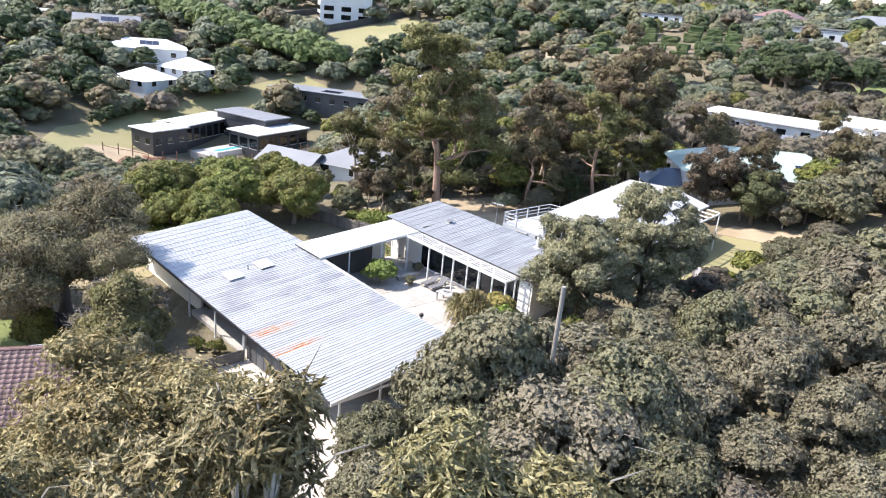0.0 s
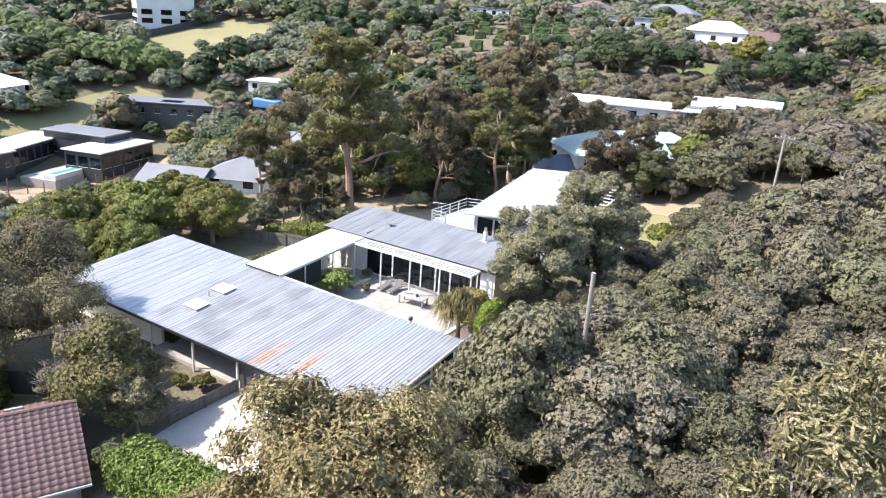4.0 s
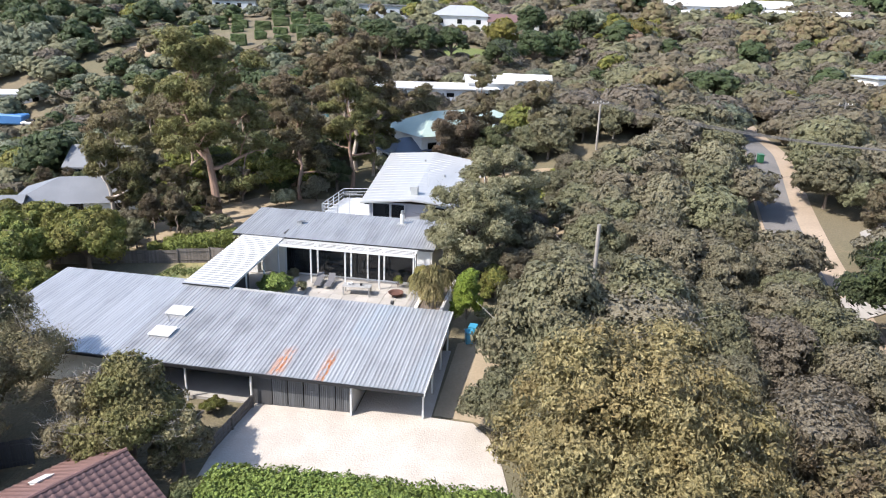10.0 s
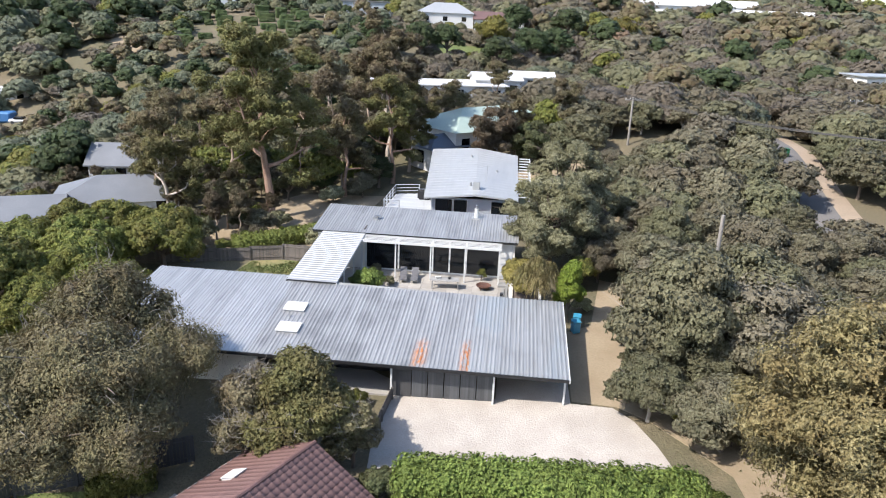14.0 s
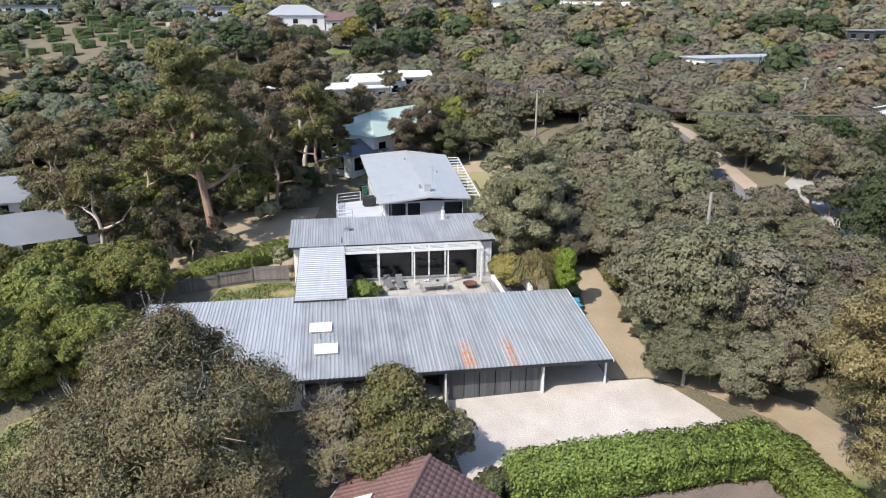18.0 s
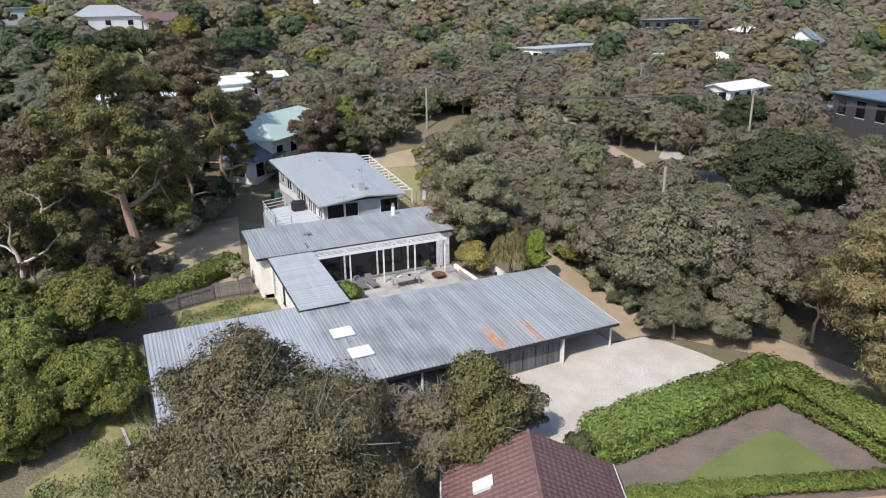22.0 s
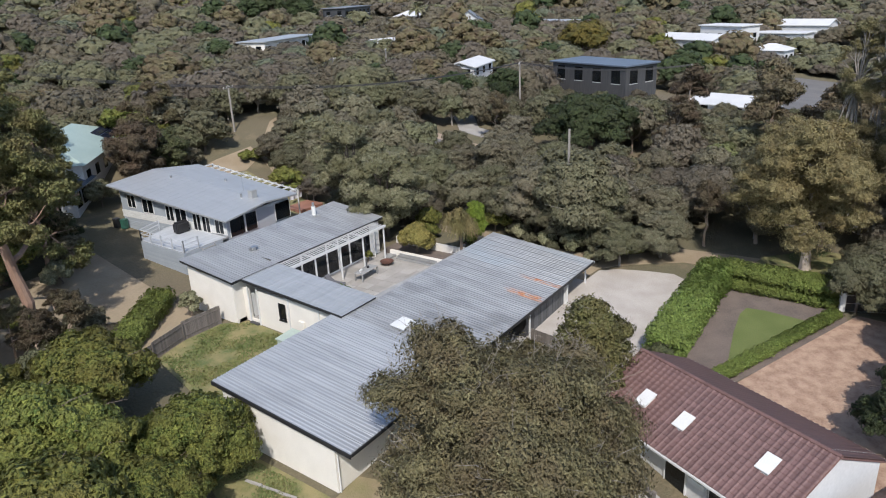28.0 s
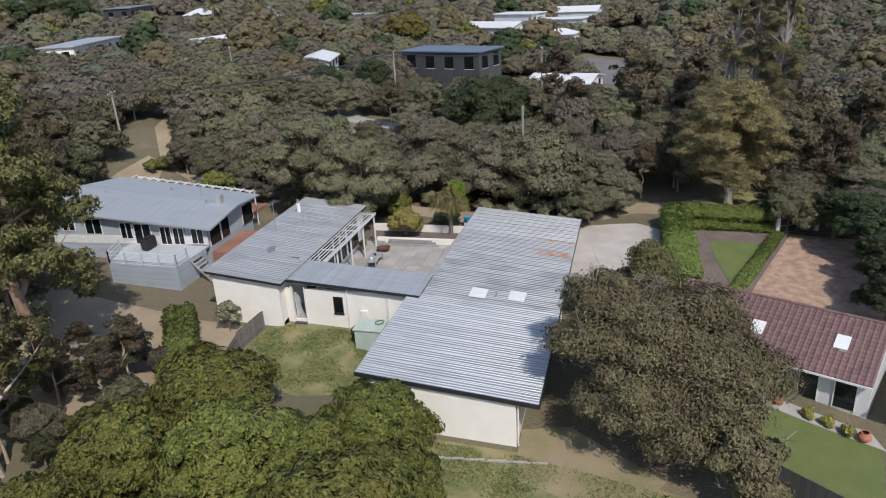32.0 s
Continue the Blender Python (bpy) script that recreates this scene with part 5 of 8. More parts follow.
# ---- brick house with the tiled roof ----
def tiled_house():
    ang = math.degrees(math.atan2(-0.42, 0.907))
    # local axes: u across (towards the east eave), v along the ridge away from its north end
    t = thing("tiled_house", (-13.25, -9.0, -2.0), "low pale house with a dark red tiled gable roof", "house", rz=ang)
    L, W, ridge, eave = 13.35, 4.65, 4.62, 2.42
    def plane_z(u):
        return ridge - (ridge - eave) * abs(u) / W
    for sgn, nm in ((1, "east"), (-1, "west")):
        base = part("roof", slab([(0, 0, ridge - 0.06), (sgn * W, 0, eave - 0.06), (sgn * W, -L, eave - 0.06), (0, -L, ridge - 0.06)][::-sgn], 0.1), "red_ridge", t, "red tiled roof slope", local=True)
        rows, cols = 15, 17
        tile_w, course = L / (cols * 2), W / rows
        # one tile: a shallow curved pan with a raised roll, tail lifted over the course below
        bm = bmesh.new()
        prof = [(0, 0.012), (0.12, 0.0), (0.55, 0.0), (0.68, 0.035), (0.84, 0.045), (1.0, 0.012)]
        du = course * 1.12
        dz = -(ridge - eave) / W * du
        top_v = [bm.verts.new((0, -f * tile_w, h)) for f, h in prof]
        bot_v = [bm.verts.new((sgn * du, -f * tile_w, h + dz + 0.03)) for f, h in prof]
        low_v = [bm.verts.new((sgn * du, -f * tile_w, h + dz)) for f, h in prof]
        for k in range(len(prof) - 1):
            bm.faces.new((top_v[k], top_v[k + 1], bot_v[k + 1], bot_v[k])[::sgn])
            bm.faces.new((bot_v[k], bot_v[k + 1], low_v[k + 1], low_v[k])[::sgn])
        me = mesh_from("roof_tile", bm, "red_tile")
        co = np.array([v.co for v in me.vertices])
        fa = np.array([list(p.vertices) for p in me.polygons])
        rest_v, rest_f, k = [], [], 0
        for r in range(rows):
            for c in range(cols * 2):
                v = c * tile_w
                if sgn < 0 and any(abs(v - sv) < 0.35 and abs(r * course - su) < 0.45 for su, sv in ((2.6, 3.0), (2.6, 5.9), (2.2, 11.0))):
                    continue
                at = (sgn * r * course, -v, ridge - (ridge - eave) * (r * course) / W)
                if sgn < 0 and 4.6 < v < 12.6:
                    part("roof_tile", me, "red_tile", base, local=True).location = at
                else:
                    rest_v.append(co + np.array(at))
                    rest_f.append(fa + k * len(co))
                    k += 1
        tagged(part("roof_tiles", mesh_of("roof_tiles", np.concatenate(rest_v), np.concatenate(rest_f), "red_tile"), "red_tile", base, local=True), kind="stuff")
        part("gutter", box(min(sgn * W, sgn * (W + 0.12)), max(sgn * W, sgn * (W + 0.12)), -L, 0, eave - 0.16, eave - 0.04), "white_paint", t, local=True)
    for k in range(24):
        part("ridge_tile", tube(bmesh.new(), [(0, -k * L / 24, ridge - 0.02), (0, -(k + 1) * L / 24 - 0.03, ridge + 0.0)], [0.13, 0.12], 8), "red_ridge", t, local=True)
    for su, sv in ((-2.6, 3.0), (-2.6, 5.9), (-2.2, 11.0)):
        z = plane_z(su)
        s = part("skylight", slab([(su - 0.5, -sv - 0.42, z - 0.26 + 0.16), (su + 0.5, -sv - 0.42, z + 0.22 + 0.16), (su + 0.5, -sv + 0.42, z + 0.22 + 0.16), (su - 0.5, -sv + 0.42, z - 0.26 + 0.16)], 0.05), "skylight", t, "white roof light", local=True)
        part("kerb", slab([(su - 0.46, -sv - 0.38, z - 0.1), (su + 0.46, -sv - 0.38, z + 0.33), (su + 0.46, -sv + 0.38, z + 0.33), (su - 0.46, -sv + 0.38, z - 0.1)], 0.2), "white_paint", s, local=True)
    # walls
    part("wall", box(-W + 0.55, -W + 0.75, -L + 0.3, -0.5, -0.4, eave - 0.02), "far_white", t, "pale rendered wall", local=True)
    part("wall", box(W - 0.75, W - 0.55, -L + 0.3, -0.5, -0.4, eave - 0.02), "far_white", t, local=True)
    for v in (-0.5, -L + 0.3):
        bm = bmesh.new()
        f = [(-W + 0.55, -0.4), (W - 0.55, -0.4), (W - 0.55, eave + 0.05), (0, ridge - 0.25), (-W + 0.55, eave + 0.05)]
        a = [bm.verts.new((x, v, z)) for x, z in f]
        b = [bm.verts.new((x, v - 0.2, z)) for x, z in f]
        bm.faces.new(a)
        bm.faces.new(b[::-1])
        for k in range(5):
            bm.faces.new((a[k], b[k], b[(k + 1) % 5], a[(k + 1) % 5]))
        bmesh.ops.recalc_face_normals(bm, faces=list(bm.faces))
        part("gable_wall", bm, "far_white", t, local=True)
        part("verge", slab([(0, v + 0.5, ridge + 0.02), (W, v + 0.5, eave + 0.02), (W, v + 0.42, eave + 0.02), (0, v + 0.42, ridge + 0.02)], 0.14), "white_paint", t, local=True) if v < -1 else None
    # glazing of the garden side
    for v0, v1 in ((-6.2, -7.6), (-9.2, -10.3), (-11.3, -12.5)):
        w = part("window" if v0 > -11 else "door", box(-W + 0.5, -W + 0.55, v1, v0, 0.1, 2.1), "glass", t, "dark glazed door", local=True)
        part("window_frame", box(-W + 0.46, -W + 0.56, v0, v0 + 0.08, 0.05, 2.2), "white_paint", w, local=True)
        part("window_frame", box(-W + 0.46, -W + 0.56, v1 - 0.08, v1, 0.05, 2.2), "white_paint", w, local=True)
    part("air_conditioner", box(-W + 0.25, -W + 0.55, -9.0, -8.0, 1.5, 1.85, bevel=0.02), "white_paint", t, "wall-mounted air conditioner", local=True)
    part("downpipe", tube(bmesh.new(), [(-W + 0.48, -9.15, eave), (-W + 0.48, -9.15, 0)], [0.05, 0.05], 8), "grey_timber", t, local=True)
    # second roof beyond the south gable
    t2 = thing("tiled_house_wing", (-20.2, -24.6, -2.0), "lower tiled wing of the brick house", "house", rz=ang)
    part("roof", slab([(-5.5, -4.0, 3.2), (4.5, -4.0, 3.2), (4.5, 2.2, 2.5), (-5.5, 2.2, 2.5)], 0.15), "red_tile", t2, local=True)
    part("wall", box(-4.9, 4.2, -3.8, 1.6, -0.3, 2.4), "far_white", t2, local=True)


tiled_house()


def back_garden():
    x, y = -28.7, -13.4
    z = land_at(x, y) + 0.04
    t = thing("rotary_clothesline", (x, y, z), "folded grey rotary clothesline standing in the lawn", "clothesline")
    part("pole", tube(bmesh.new(), [(0, 0, 0), (0, 0, 2.2)], [0.03, 0.025], 8), "steel", t, local=True)
    for k in range(4):
        a = 0.6 + k * math.pi / 2
        part("arm", tube(bmesh.new(), [(0, 0, 1.9), (0.75 * math.cos(a), 0.75 * math.sin(a), 2.3)], [0.014, 0.012], 5), "steel", t, local=True)
    for k, (x, y, s) in enumerate(((-22.3, -14.2, 0.34), (-24.9, -18.6, 0.4))):
        p = thing("terracotta_pot", (x, y, land_at(x, y) + 0.07), "round terracotta urn beside the path", "pot", "urns by the path")
        bm = bmesh.new()
        rings = [[bm.verts.new((r * s * math.cos(a), r * s * math.sin(a), h * s)) for a in (2 * math.pi * i / 14 for i in range(14))] for r, h in ((0.5, 0), (0.95, 0.5), (1.0, 0.9), (0.75, 1.35), (0.55, 1.5), (0.66, 1.62), (0.5, 1.6))]
        for a, b in zip(rings, rings[1:]):
            for i in range(14):
                bm.faces.new((a[i], a[(i + 1) % 14], b[(i + 1) % 14], b[i]))
        bm.faces.new(rings[0][::-1])
        part("urn", bm, "terracotta", p, local=True)
    b = thing("garden_bench", (-21.4, -12.3, land_at(-21.4, -12.3) + 0.07), "low timber garden bench against the wall", "bench", rz=65)
    for k in range(3):
        part("slat", box(-0.8, 0.8, -0.2 + 0.14 * k, -0.08 + 0.14 * k, 0.42, 0.46), "fence_timber", b, local=True)
    for sx in (-0.7, 0.7):
        part("leg", box(sx - 0.04, sx + 0.04, -0.18, 0.18, 0, 0.42), "fence_timber", b, local=True)
    g = thing("driveway_gate", (6.6, -20.3, land_at(6.6, -20.3)), "dark steel driveway gate between white pillars", "gate", rz=-68)
    for x in (-2.05, 2.05):
        part("pillar", box(x - 0.2, x + 0.2, -0.2, 0.2, -0.2, 1.7, bevel=0.02), "white_paint", g, local=True)
    for x0, x1 in ((-1.83, -0.02), (0.02, 1.83)):
        leaf = part("gate_leaf", box(x0, x1, -0.015, 0.015, 0.12, 1.45), "black_trim", g, local=True)
        for x in (x0, (x0 + x1) / 2 - 0.03, x1 - 0.06):
            part("stile", box(x, x + 0.06, -0.035, 0.035, 0.08, 1.5), "steel", leaf, local=True)
        for z in (0.08, 0.75, 1.44):
            part("rail", box(x0, x1, -0.036, 0.036, z, z + 0.05), "steel", leaf, local=True)


back_garden()


# ---- power poles and wires ----
def pole(x, y, top, arm=0.0, ang=0, lamp=False, mat="pole_timber", r=0.15, depth=9.5):
    z = land_at(x, y)
    t = thing("power_pole", (x, y, z), "weathered timber power pole" if arm else "plain round timber pole standing among the trees", "pole", rz=ang)
    part("pole", tube(bmesh.new(), [(0, 0, -0.2), (0, 0, top - z)], [r, r * 0.85], 10), mat, t, local=True)
    if arm:
        h = top - z - 0.35
        c = part("crossarm", box(-arm, arm, -0.06, 0.06, h - 0.07, h + 0.07), "pole_timber", t, local=True)
        for k in (-0.9, -0.35, 0.35, 0.9):
            part("insulator", tube(bmesh.new(), [(arm * k, 0, h + 0.07), (arm * k, 0, h + 0.26)], [0.045, 0.03], 6), "white_paint", c, local=True)
    return Vector((x, y, top - 0.15))


def wire(a, b, sag, name="power_line", r=0.028):
    pts = []
    for i in range(13):
        f = i / 12
        p = a.lerp(b, f)
        p.z -= sag * 4 * f * (1 - f)
        pts.append(p)
    t = thing(name, tuple(a), "thin dark overhead wire between poles", "wire", "overhead wires")
    part("cable", tube(bmesh.new(), pts, [r] * 13, 4), "black_trim", t)


pole(9.4, 6.9, 11.6, r=0.14)
P2 = pole(10.9, 58.6, 13.6, 1.1, 15)
P3 = pole(60.5, 71.0, 13.9, 1.0, 30)
P5 = pole(49.0, 34.2, 13.2, 1.1, 20)
P6 = pole(44.0, 70.0, 13.8, 1.0, 10)
P7 = pole(66.0, 12.0, 11.5, 0.9, 20)
for dx in (-0.9, -0.3, 0.35, 0.95):
    o = Vector((dx, 0.3 * dx, 0))
    wire(P2 + o, P5 + o, 1.4)
    wire(P5 + o, P7 + o, 1.0)
    wire(P2 + o, Vector((-8.0, 108.0, 19.0)) + o, 1.2)
wire(P6, P2, 1.2)


# ---- distant houses ----
def far_house(x, y, w, d, h, rz, roof, wall, roof_mat, label, rise=1.2, name="far_house", panels=0, base=None, win=(3, 2), storeys=1, ww=0.7, wh=1.3, sill=0.9):
    z = land_at(x, y) if base is None else base
    t = thing(name, (x, y, z), label, "house", rz=rz)
    part("wall", box(-w / 2, w / 2, -d / 2, d / 2, -3.0, h), wall, t, local=True)
    o = 0.5
    X, Y = w / 2 + o, d / 2 + o
    if roof == "flat":
        part("roof", box(-X, X, -Y, Y, h, h + 0.3, bevel=0.05), roof_mat, t, local=True)
    elif roof == "gable":
        for s in (1, -1):
            part("roof", slab([(-X, 0, h + rise), (-X, -s * Y, h), (X, -s * Y, h), (X, 0, h + rise)][::s], 0.18), roof_mat, t, local=True)
        for sx in (-w / 2, w / 2 - 0.15):
            bm = bmesh.new()
            a = [bm.verts.new((sx + e, yy, zz)) for e in (0, 0.15) for yy, zz in ((-d / 2, h), (d / 2, h), (0, h + rise - 0.15))]
            bm.faces.new((a[0], a[2], a[1]))
            bm.faces.new((a[3], a[4], a[5]))
            bm.faces.new((a[0], a[3], a[5], a[2]))
            bm.faces.new((a[1], a[2], a[5], a[4]))
            part("gable_wall", bm, wall, t, local=True)
    else:
        k = max(0.0, X - Y)
        bm = bmesh.new()
        e = [bm.verts.new(v) for v in ((-X, -Y, h), (X, -Y, h), (X, Y, h), (-X, Y, h))]
        r = [bm.verts.new((-k, 0, h + rise)), bm.verts.new((k + 0.01, 0, h + rise))]
        bm.faces.new((e[0], e[1], r[1], r[0]))
        bm.faces.new((e[1], e[2], r[1]))
        bm.faces.new((e[2], e[3], r[0], r[1]))
        bm.faces.new((e[3], e[0], r[0]))
        bm.faces.new(e[::-1])
        part("roof", bm, roof_mat, t, local=True)
    for s in range(storeys):
        z0 = sill + s * 2.9
        for i in range(win[0]):
            cx = -w / 2 + w * (i + 0.5) / win[0]
            for yy in (-d / 2 - 0.05, d / 2 + 0.01):
                wd = part("window", box(cx - ww, cx + ww, yy, yy + 0.04, z0, z0 + wh), "glass", t, local=True)
                part("window_frame", box(cx - ww - 0.08, cx + ww + 0.08, yy - 0.01, yy + 0.05, z0 - 0.1, z0 - 0.01), "white_paint", wd, local=True)
        for i in range(win[1]):
            cy = -d / 2 + d * (i + 0.5) / win[1]
            for xx in (-w / 2 - 0.05, w / 2 + 0.01):
                wd = part("window", box(xx, xx + 0.04, cy - ww, cy + ww, z0, z0 + wh), "glass", t, local=True)
                part("window_frame", box(xx - 0.01, xx + 0.05, cy - ww - 0.08, cy + ww + 0.08, z0 - 0.1, z0 - 0.01), "white_paint", wd, local=True)
    for k in range(panels):
        px = -1.7 + (k % 3) * 1.75
        py = -Y * 0.55 + (k // 3) * 1.15
        zz = h + rise * (1 - abs(py) / Y) + 0.16 if roof != "flat" else h + 0.4
        sl = rise / Y if roof != "flat" else 0
        part("solar_panel", slab([(px, py - 0.5, zz - 0.5 * sl), (px + 1.65, py - 0.5, zz - 0.5 * sl), (px + 1.65, py + 0.5, zz + 0.5 * sl), (px, py + 0.5, zz + 0.5 * sl)], 0.06), "solar", t, local=True)
    return t


# green-roofed house, the long white house behind it, the grey hipped houses to the west
green = far_house(-8.5, 68.0, 20.5, 10.5, 3.1, 44, "hip", "far_white", "green_roof", "white house with a pale green hipped roof and solar panels", 2.5, base=4.7, win=(6, 2))
for k in range(7):
    px, py = 3.0 + (k % 4) * 1.75, -4.3 + (k // 4) * 1.12
    pz = 3.1 + 2.5 * (1 - abs(py) / 5.75) + 0.1
    part("solar_panel", slab([(px, py - 0.5, pz - 0.22), (px + 1.65, py - 0.5, pz - 0.22), (px + 1.65, py + 0.5, pz + 0.22), (px, py + 0.5, pz + 0.22)], 0.06), "solar", green, "dark blue solar panel", local=True)
far_house(-14.6, 58.4, 6.5, 5.0, 2.6, 44, "hip", "far_white", "blue_grey", "low wing with a blue-grey roof beside the green-roofed house", 1.6, base=3.2, win=(3, 1), ww=0.8, wh=1.7, sill=0.5)
far_house(-20, 102, 25, 11, 2.8, 14, "flat", "far_white", "far_white", "long flat-roofed white house among trees", win=(7, 2))
far_house(-9, 107, 9, 7, 3.2, 14, "gable", "far_white", "far_white", "white house with low pale roof", 1.2)
far_house(-16, 91.5, 15, 4, 2.5, 14, "flat", "far_white", "slate_roof", "pale annexe with dark flat roof")
far_house(-2, 113, 9, 6, 2.8, 5, "gable", "far_white", "far_white", "small outbuilding with a white roof", 1.0)
far_house(-51, 40, 14, 9, 2.0, 25, "hip", "far_white", "slate_roof", "low house with a grey hipped roof", 2.2)
far_house(-58, 32, 8, 8, 2.6, 25, "gable", "far_white", "slate_roof", "grey gabled garage wing with pale walls", 2.0)
far_house(-60, 58, 9, 7, 2.6, 10, "gable", "far_white", "slate_roof", "small white gabled cottage with a dark skylight", 2.6)
far_house(-122, 114, 15, 8, 5.6, 20, "flat", "far_white", "far_white", "white two-storey house among trees", storeys=2, base=-3.0, win=(4, 2))
far_house(-11.5, 189, 15, 8, 3.0, 4, "gable", "far_white", "red_tile", "cream house with brown-red gabled roof", 2.2)
far_house(-28, 190, 17, 10, 3.2, 4, "hip", "far_white", "pale_roof", "house with a pale grey hipped roof and gabled porch", 3.0)
far_house(-52, 196, 18, 9, 3.6, 5, "flat", "grey_cladding", "slate_roof", "dark modern house with a flat roof", win=(6, 2))
far_house(-76, 216, 13, 10, 6.2, 0, "hip", "far_white", "red_tile", "white two-storey house with red hipped roof and verandah", 2.4, storeys=2, base=21.5)
far_house(-52, 226, 18, 11, 7.5, 0, "hip", "far_white", "slate_roof", "tall white house on the rise", 3.0, storeys=2, base=20.0)
far_house(-103, 196, 15, 9, 5.8, 0, "flat", "grey_cladding", "black_clad", "grey two-storey modern house above the clipped garden", storeys=2, win=(4, 2), base=19.5)
far_house(62, 262, 46, 12, 5.0, 4, "gable", "far_white", "far_white", "long low white-roofed building", 2.6, win=(10, 2))
far_house(92, 252, 34, 11, 4.0, -10, "gable", "far_white", "far_white", "distant long white-roofed hall", 2.0, win=(6, 2))
far_house(46, 243, 16, 8, 3.2, 8, "gable", "far_white", "far_white", "lower white-roofed wing among the trees", 1.6)
# the plots across the lane
far_house(75.8, 31.2, 18, 8.4, 5.6, 70.7, "flat", "dark_timber_and_shade", "blue_grey", "dark timber two-storey box house", win=(4, 2), base=4.7, ww=1.0, wh=2.5, sill=2.6)
far_house(77.5, 46.5, 7, 6, 3.0, 70.7, "flat", "far_white", "slate_roof", "low white rendered garage block", win=(2, 1), base=4.2)
far_house(69.5, 57, 12, 6, 2.6, 14, "gable", "far_white", "far_white", "low white-roofed cottage in the scrub", 1.0, base=7.6)
far_house(92, 92, 16, 7, 2.8, -20, "gable", "far_white", "far_white", "house with a white roof glimpsed among trees", 1.2, base=9.6)
far_house(72, 114, 23, 7, 3.0, 15, "flat", "cream_wall", "pale_roof", "low house with flat pale roof", base=11.6, win=(6, 2))
far_house(146, 106, 11, 9, 3.2, 30, "gable", "far_white", "slate_roof", "house with a steep dark roof and skylights", 3.6, panels=2, base=10.6)
far_house(140, 152, 22, 8, 3.0, 18, "flat", "black_clad", "slate_roof", "long dark house with a flat roof", base=16.4, win=(6, 2))
far_house(167, 214, 12, 9, 4.5, 15, "gable", "grey_cladding", "slate_roof", "grey gabled house on the rise", 3.4, base=16.0)
far_house(160, 140, 13, 8, 3.2, 20, "hip", "far_white", "far_white", "white house behind a palm", 1.8)
far_house(157, 40, 24, 9, 4.6, 66, "gable", "far_white", "far_white", "long white rendered modern house", 1.4, win=(7, 2), base=3.6)
far_house(170, 32, 14, 8, 7.0, 66, "flat", "far_white", "far_white", "taller white block of the modern house", win=(3, 2), base=3.6, storeys=2)
far_house(183, 21, 17, 8, 5.0, 80, "flat", "far_white", "far_white", "white rendered house with a long flat roof", win=(5, 2), base=2.6)
far_house(160, 18, 9, 7, 3.4, 80, "hip", "far_white", "far_white", "small pavilion with a white roof", 1.6, base=1.6)
far_house(198, 16, 15, 9, 5.0, 80, "gable", "far_white", "far_white", "distant white house with a low roof", 1.6, base=4.0)
far_house(88, 9.8, 13, 11, 2.4, 78, "gable", "far_white", "far_white", "shed with a bright white roof", 1.2, win=(2, 2), base=0.0)
far_house(164, 87, 18, 9, 3.2, 70, "flat", "cream_wall", "pale_roof", "distant low house with a flat roof", base=9.6)
# modern black house in the valley, and the houses on the far slope
far_house(-128, 66.5, 17, 9.5, 4.1, 107, "flat", "black_clad", "far_white", "black-clad modern house with white flat roof", base=-14.2, win=(5, 3), ww=1.2, wh=2.3, sill=0.8)
far_house(-137, 43, 9.5, 7.5, 3.9, 107, "flat", "black_clad", "far_white", "black-clad modern pavilion with white roof", base=-14.2, win=(3, 2))
far_house(-144.6, 56, 20, 8, 3.9, 118, "flat", "black_clad", "far_white", "long black-clad wing of the modern house", base=-14.2, win=(8, 2), ww=0.9, wh=2.8, sill=0.4)
far_house(-138.5, 67.5, 17, 8, 5.6, 17, "flat", "black_clad", "slate_roof", "upper storey of the black modern house", base=-14.0)
far_house(-138, 91, 33, 9, 3.4, 33, "flat", "dark_timber_and_shade", "slate_roof", "long low dark house with solar panels", win=(8, 2), base=-6.5, panels=9)
far_house(-172, 53, 12, 12, 2.3, 25, "hip", "far_white", "far_white", "white tent-roofed pavilion house on the slope", 3.0)
far_house(-176, 67, 12, 12, 2.3, 25, "hip", "far_white", "far_white", "white tent-roofed pavilion on the slope", 3.0)
far_house(-192, 61, 22, 11, 3.2, 70, "hip", "far_white", "far_white", "white house with solar roof", 2.4, panels=6)
far_house(-222, 60, 19, 11, 4.0, 70, "gable", "far_white", "slate_roof", "house with a shiny grey roof", 2.8, panels=6)
far_house(-262, 52, 13, 10, 3.5, 70, "gable", "far_white", "far_white", "distant house with a white roof", 2.4)
far_house(-207, 141, 19, 13, 9.6, 62, "flat", "far_white", "far_white", "white two-storey cubic modern house", storeys=2, base=12.0, win=(3, 3), ww=1.8, wh=1.7)
far_house(-214, 131, 13, 7, 2.2, 30, "flat", "far_white", "far_white", "low white terrace wing of the modern house", base=8.5)
far_house(-262, 130, 30, 10, 3.0, 40, "flat", "grey_cladding", "slate_roof", "distant dark house with a flat roof")


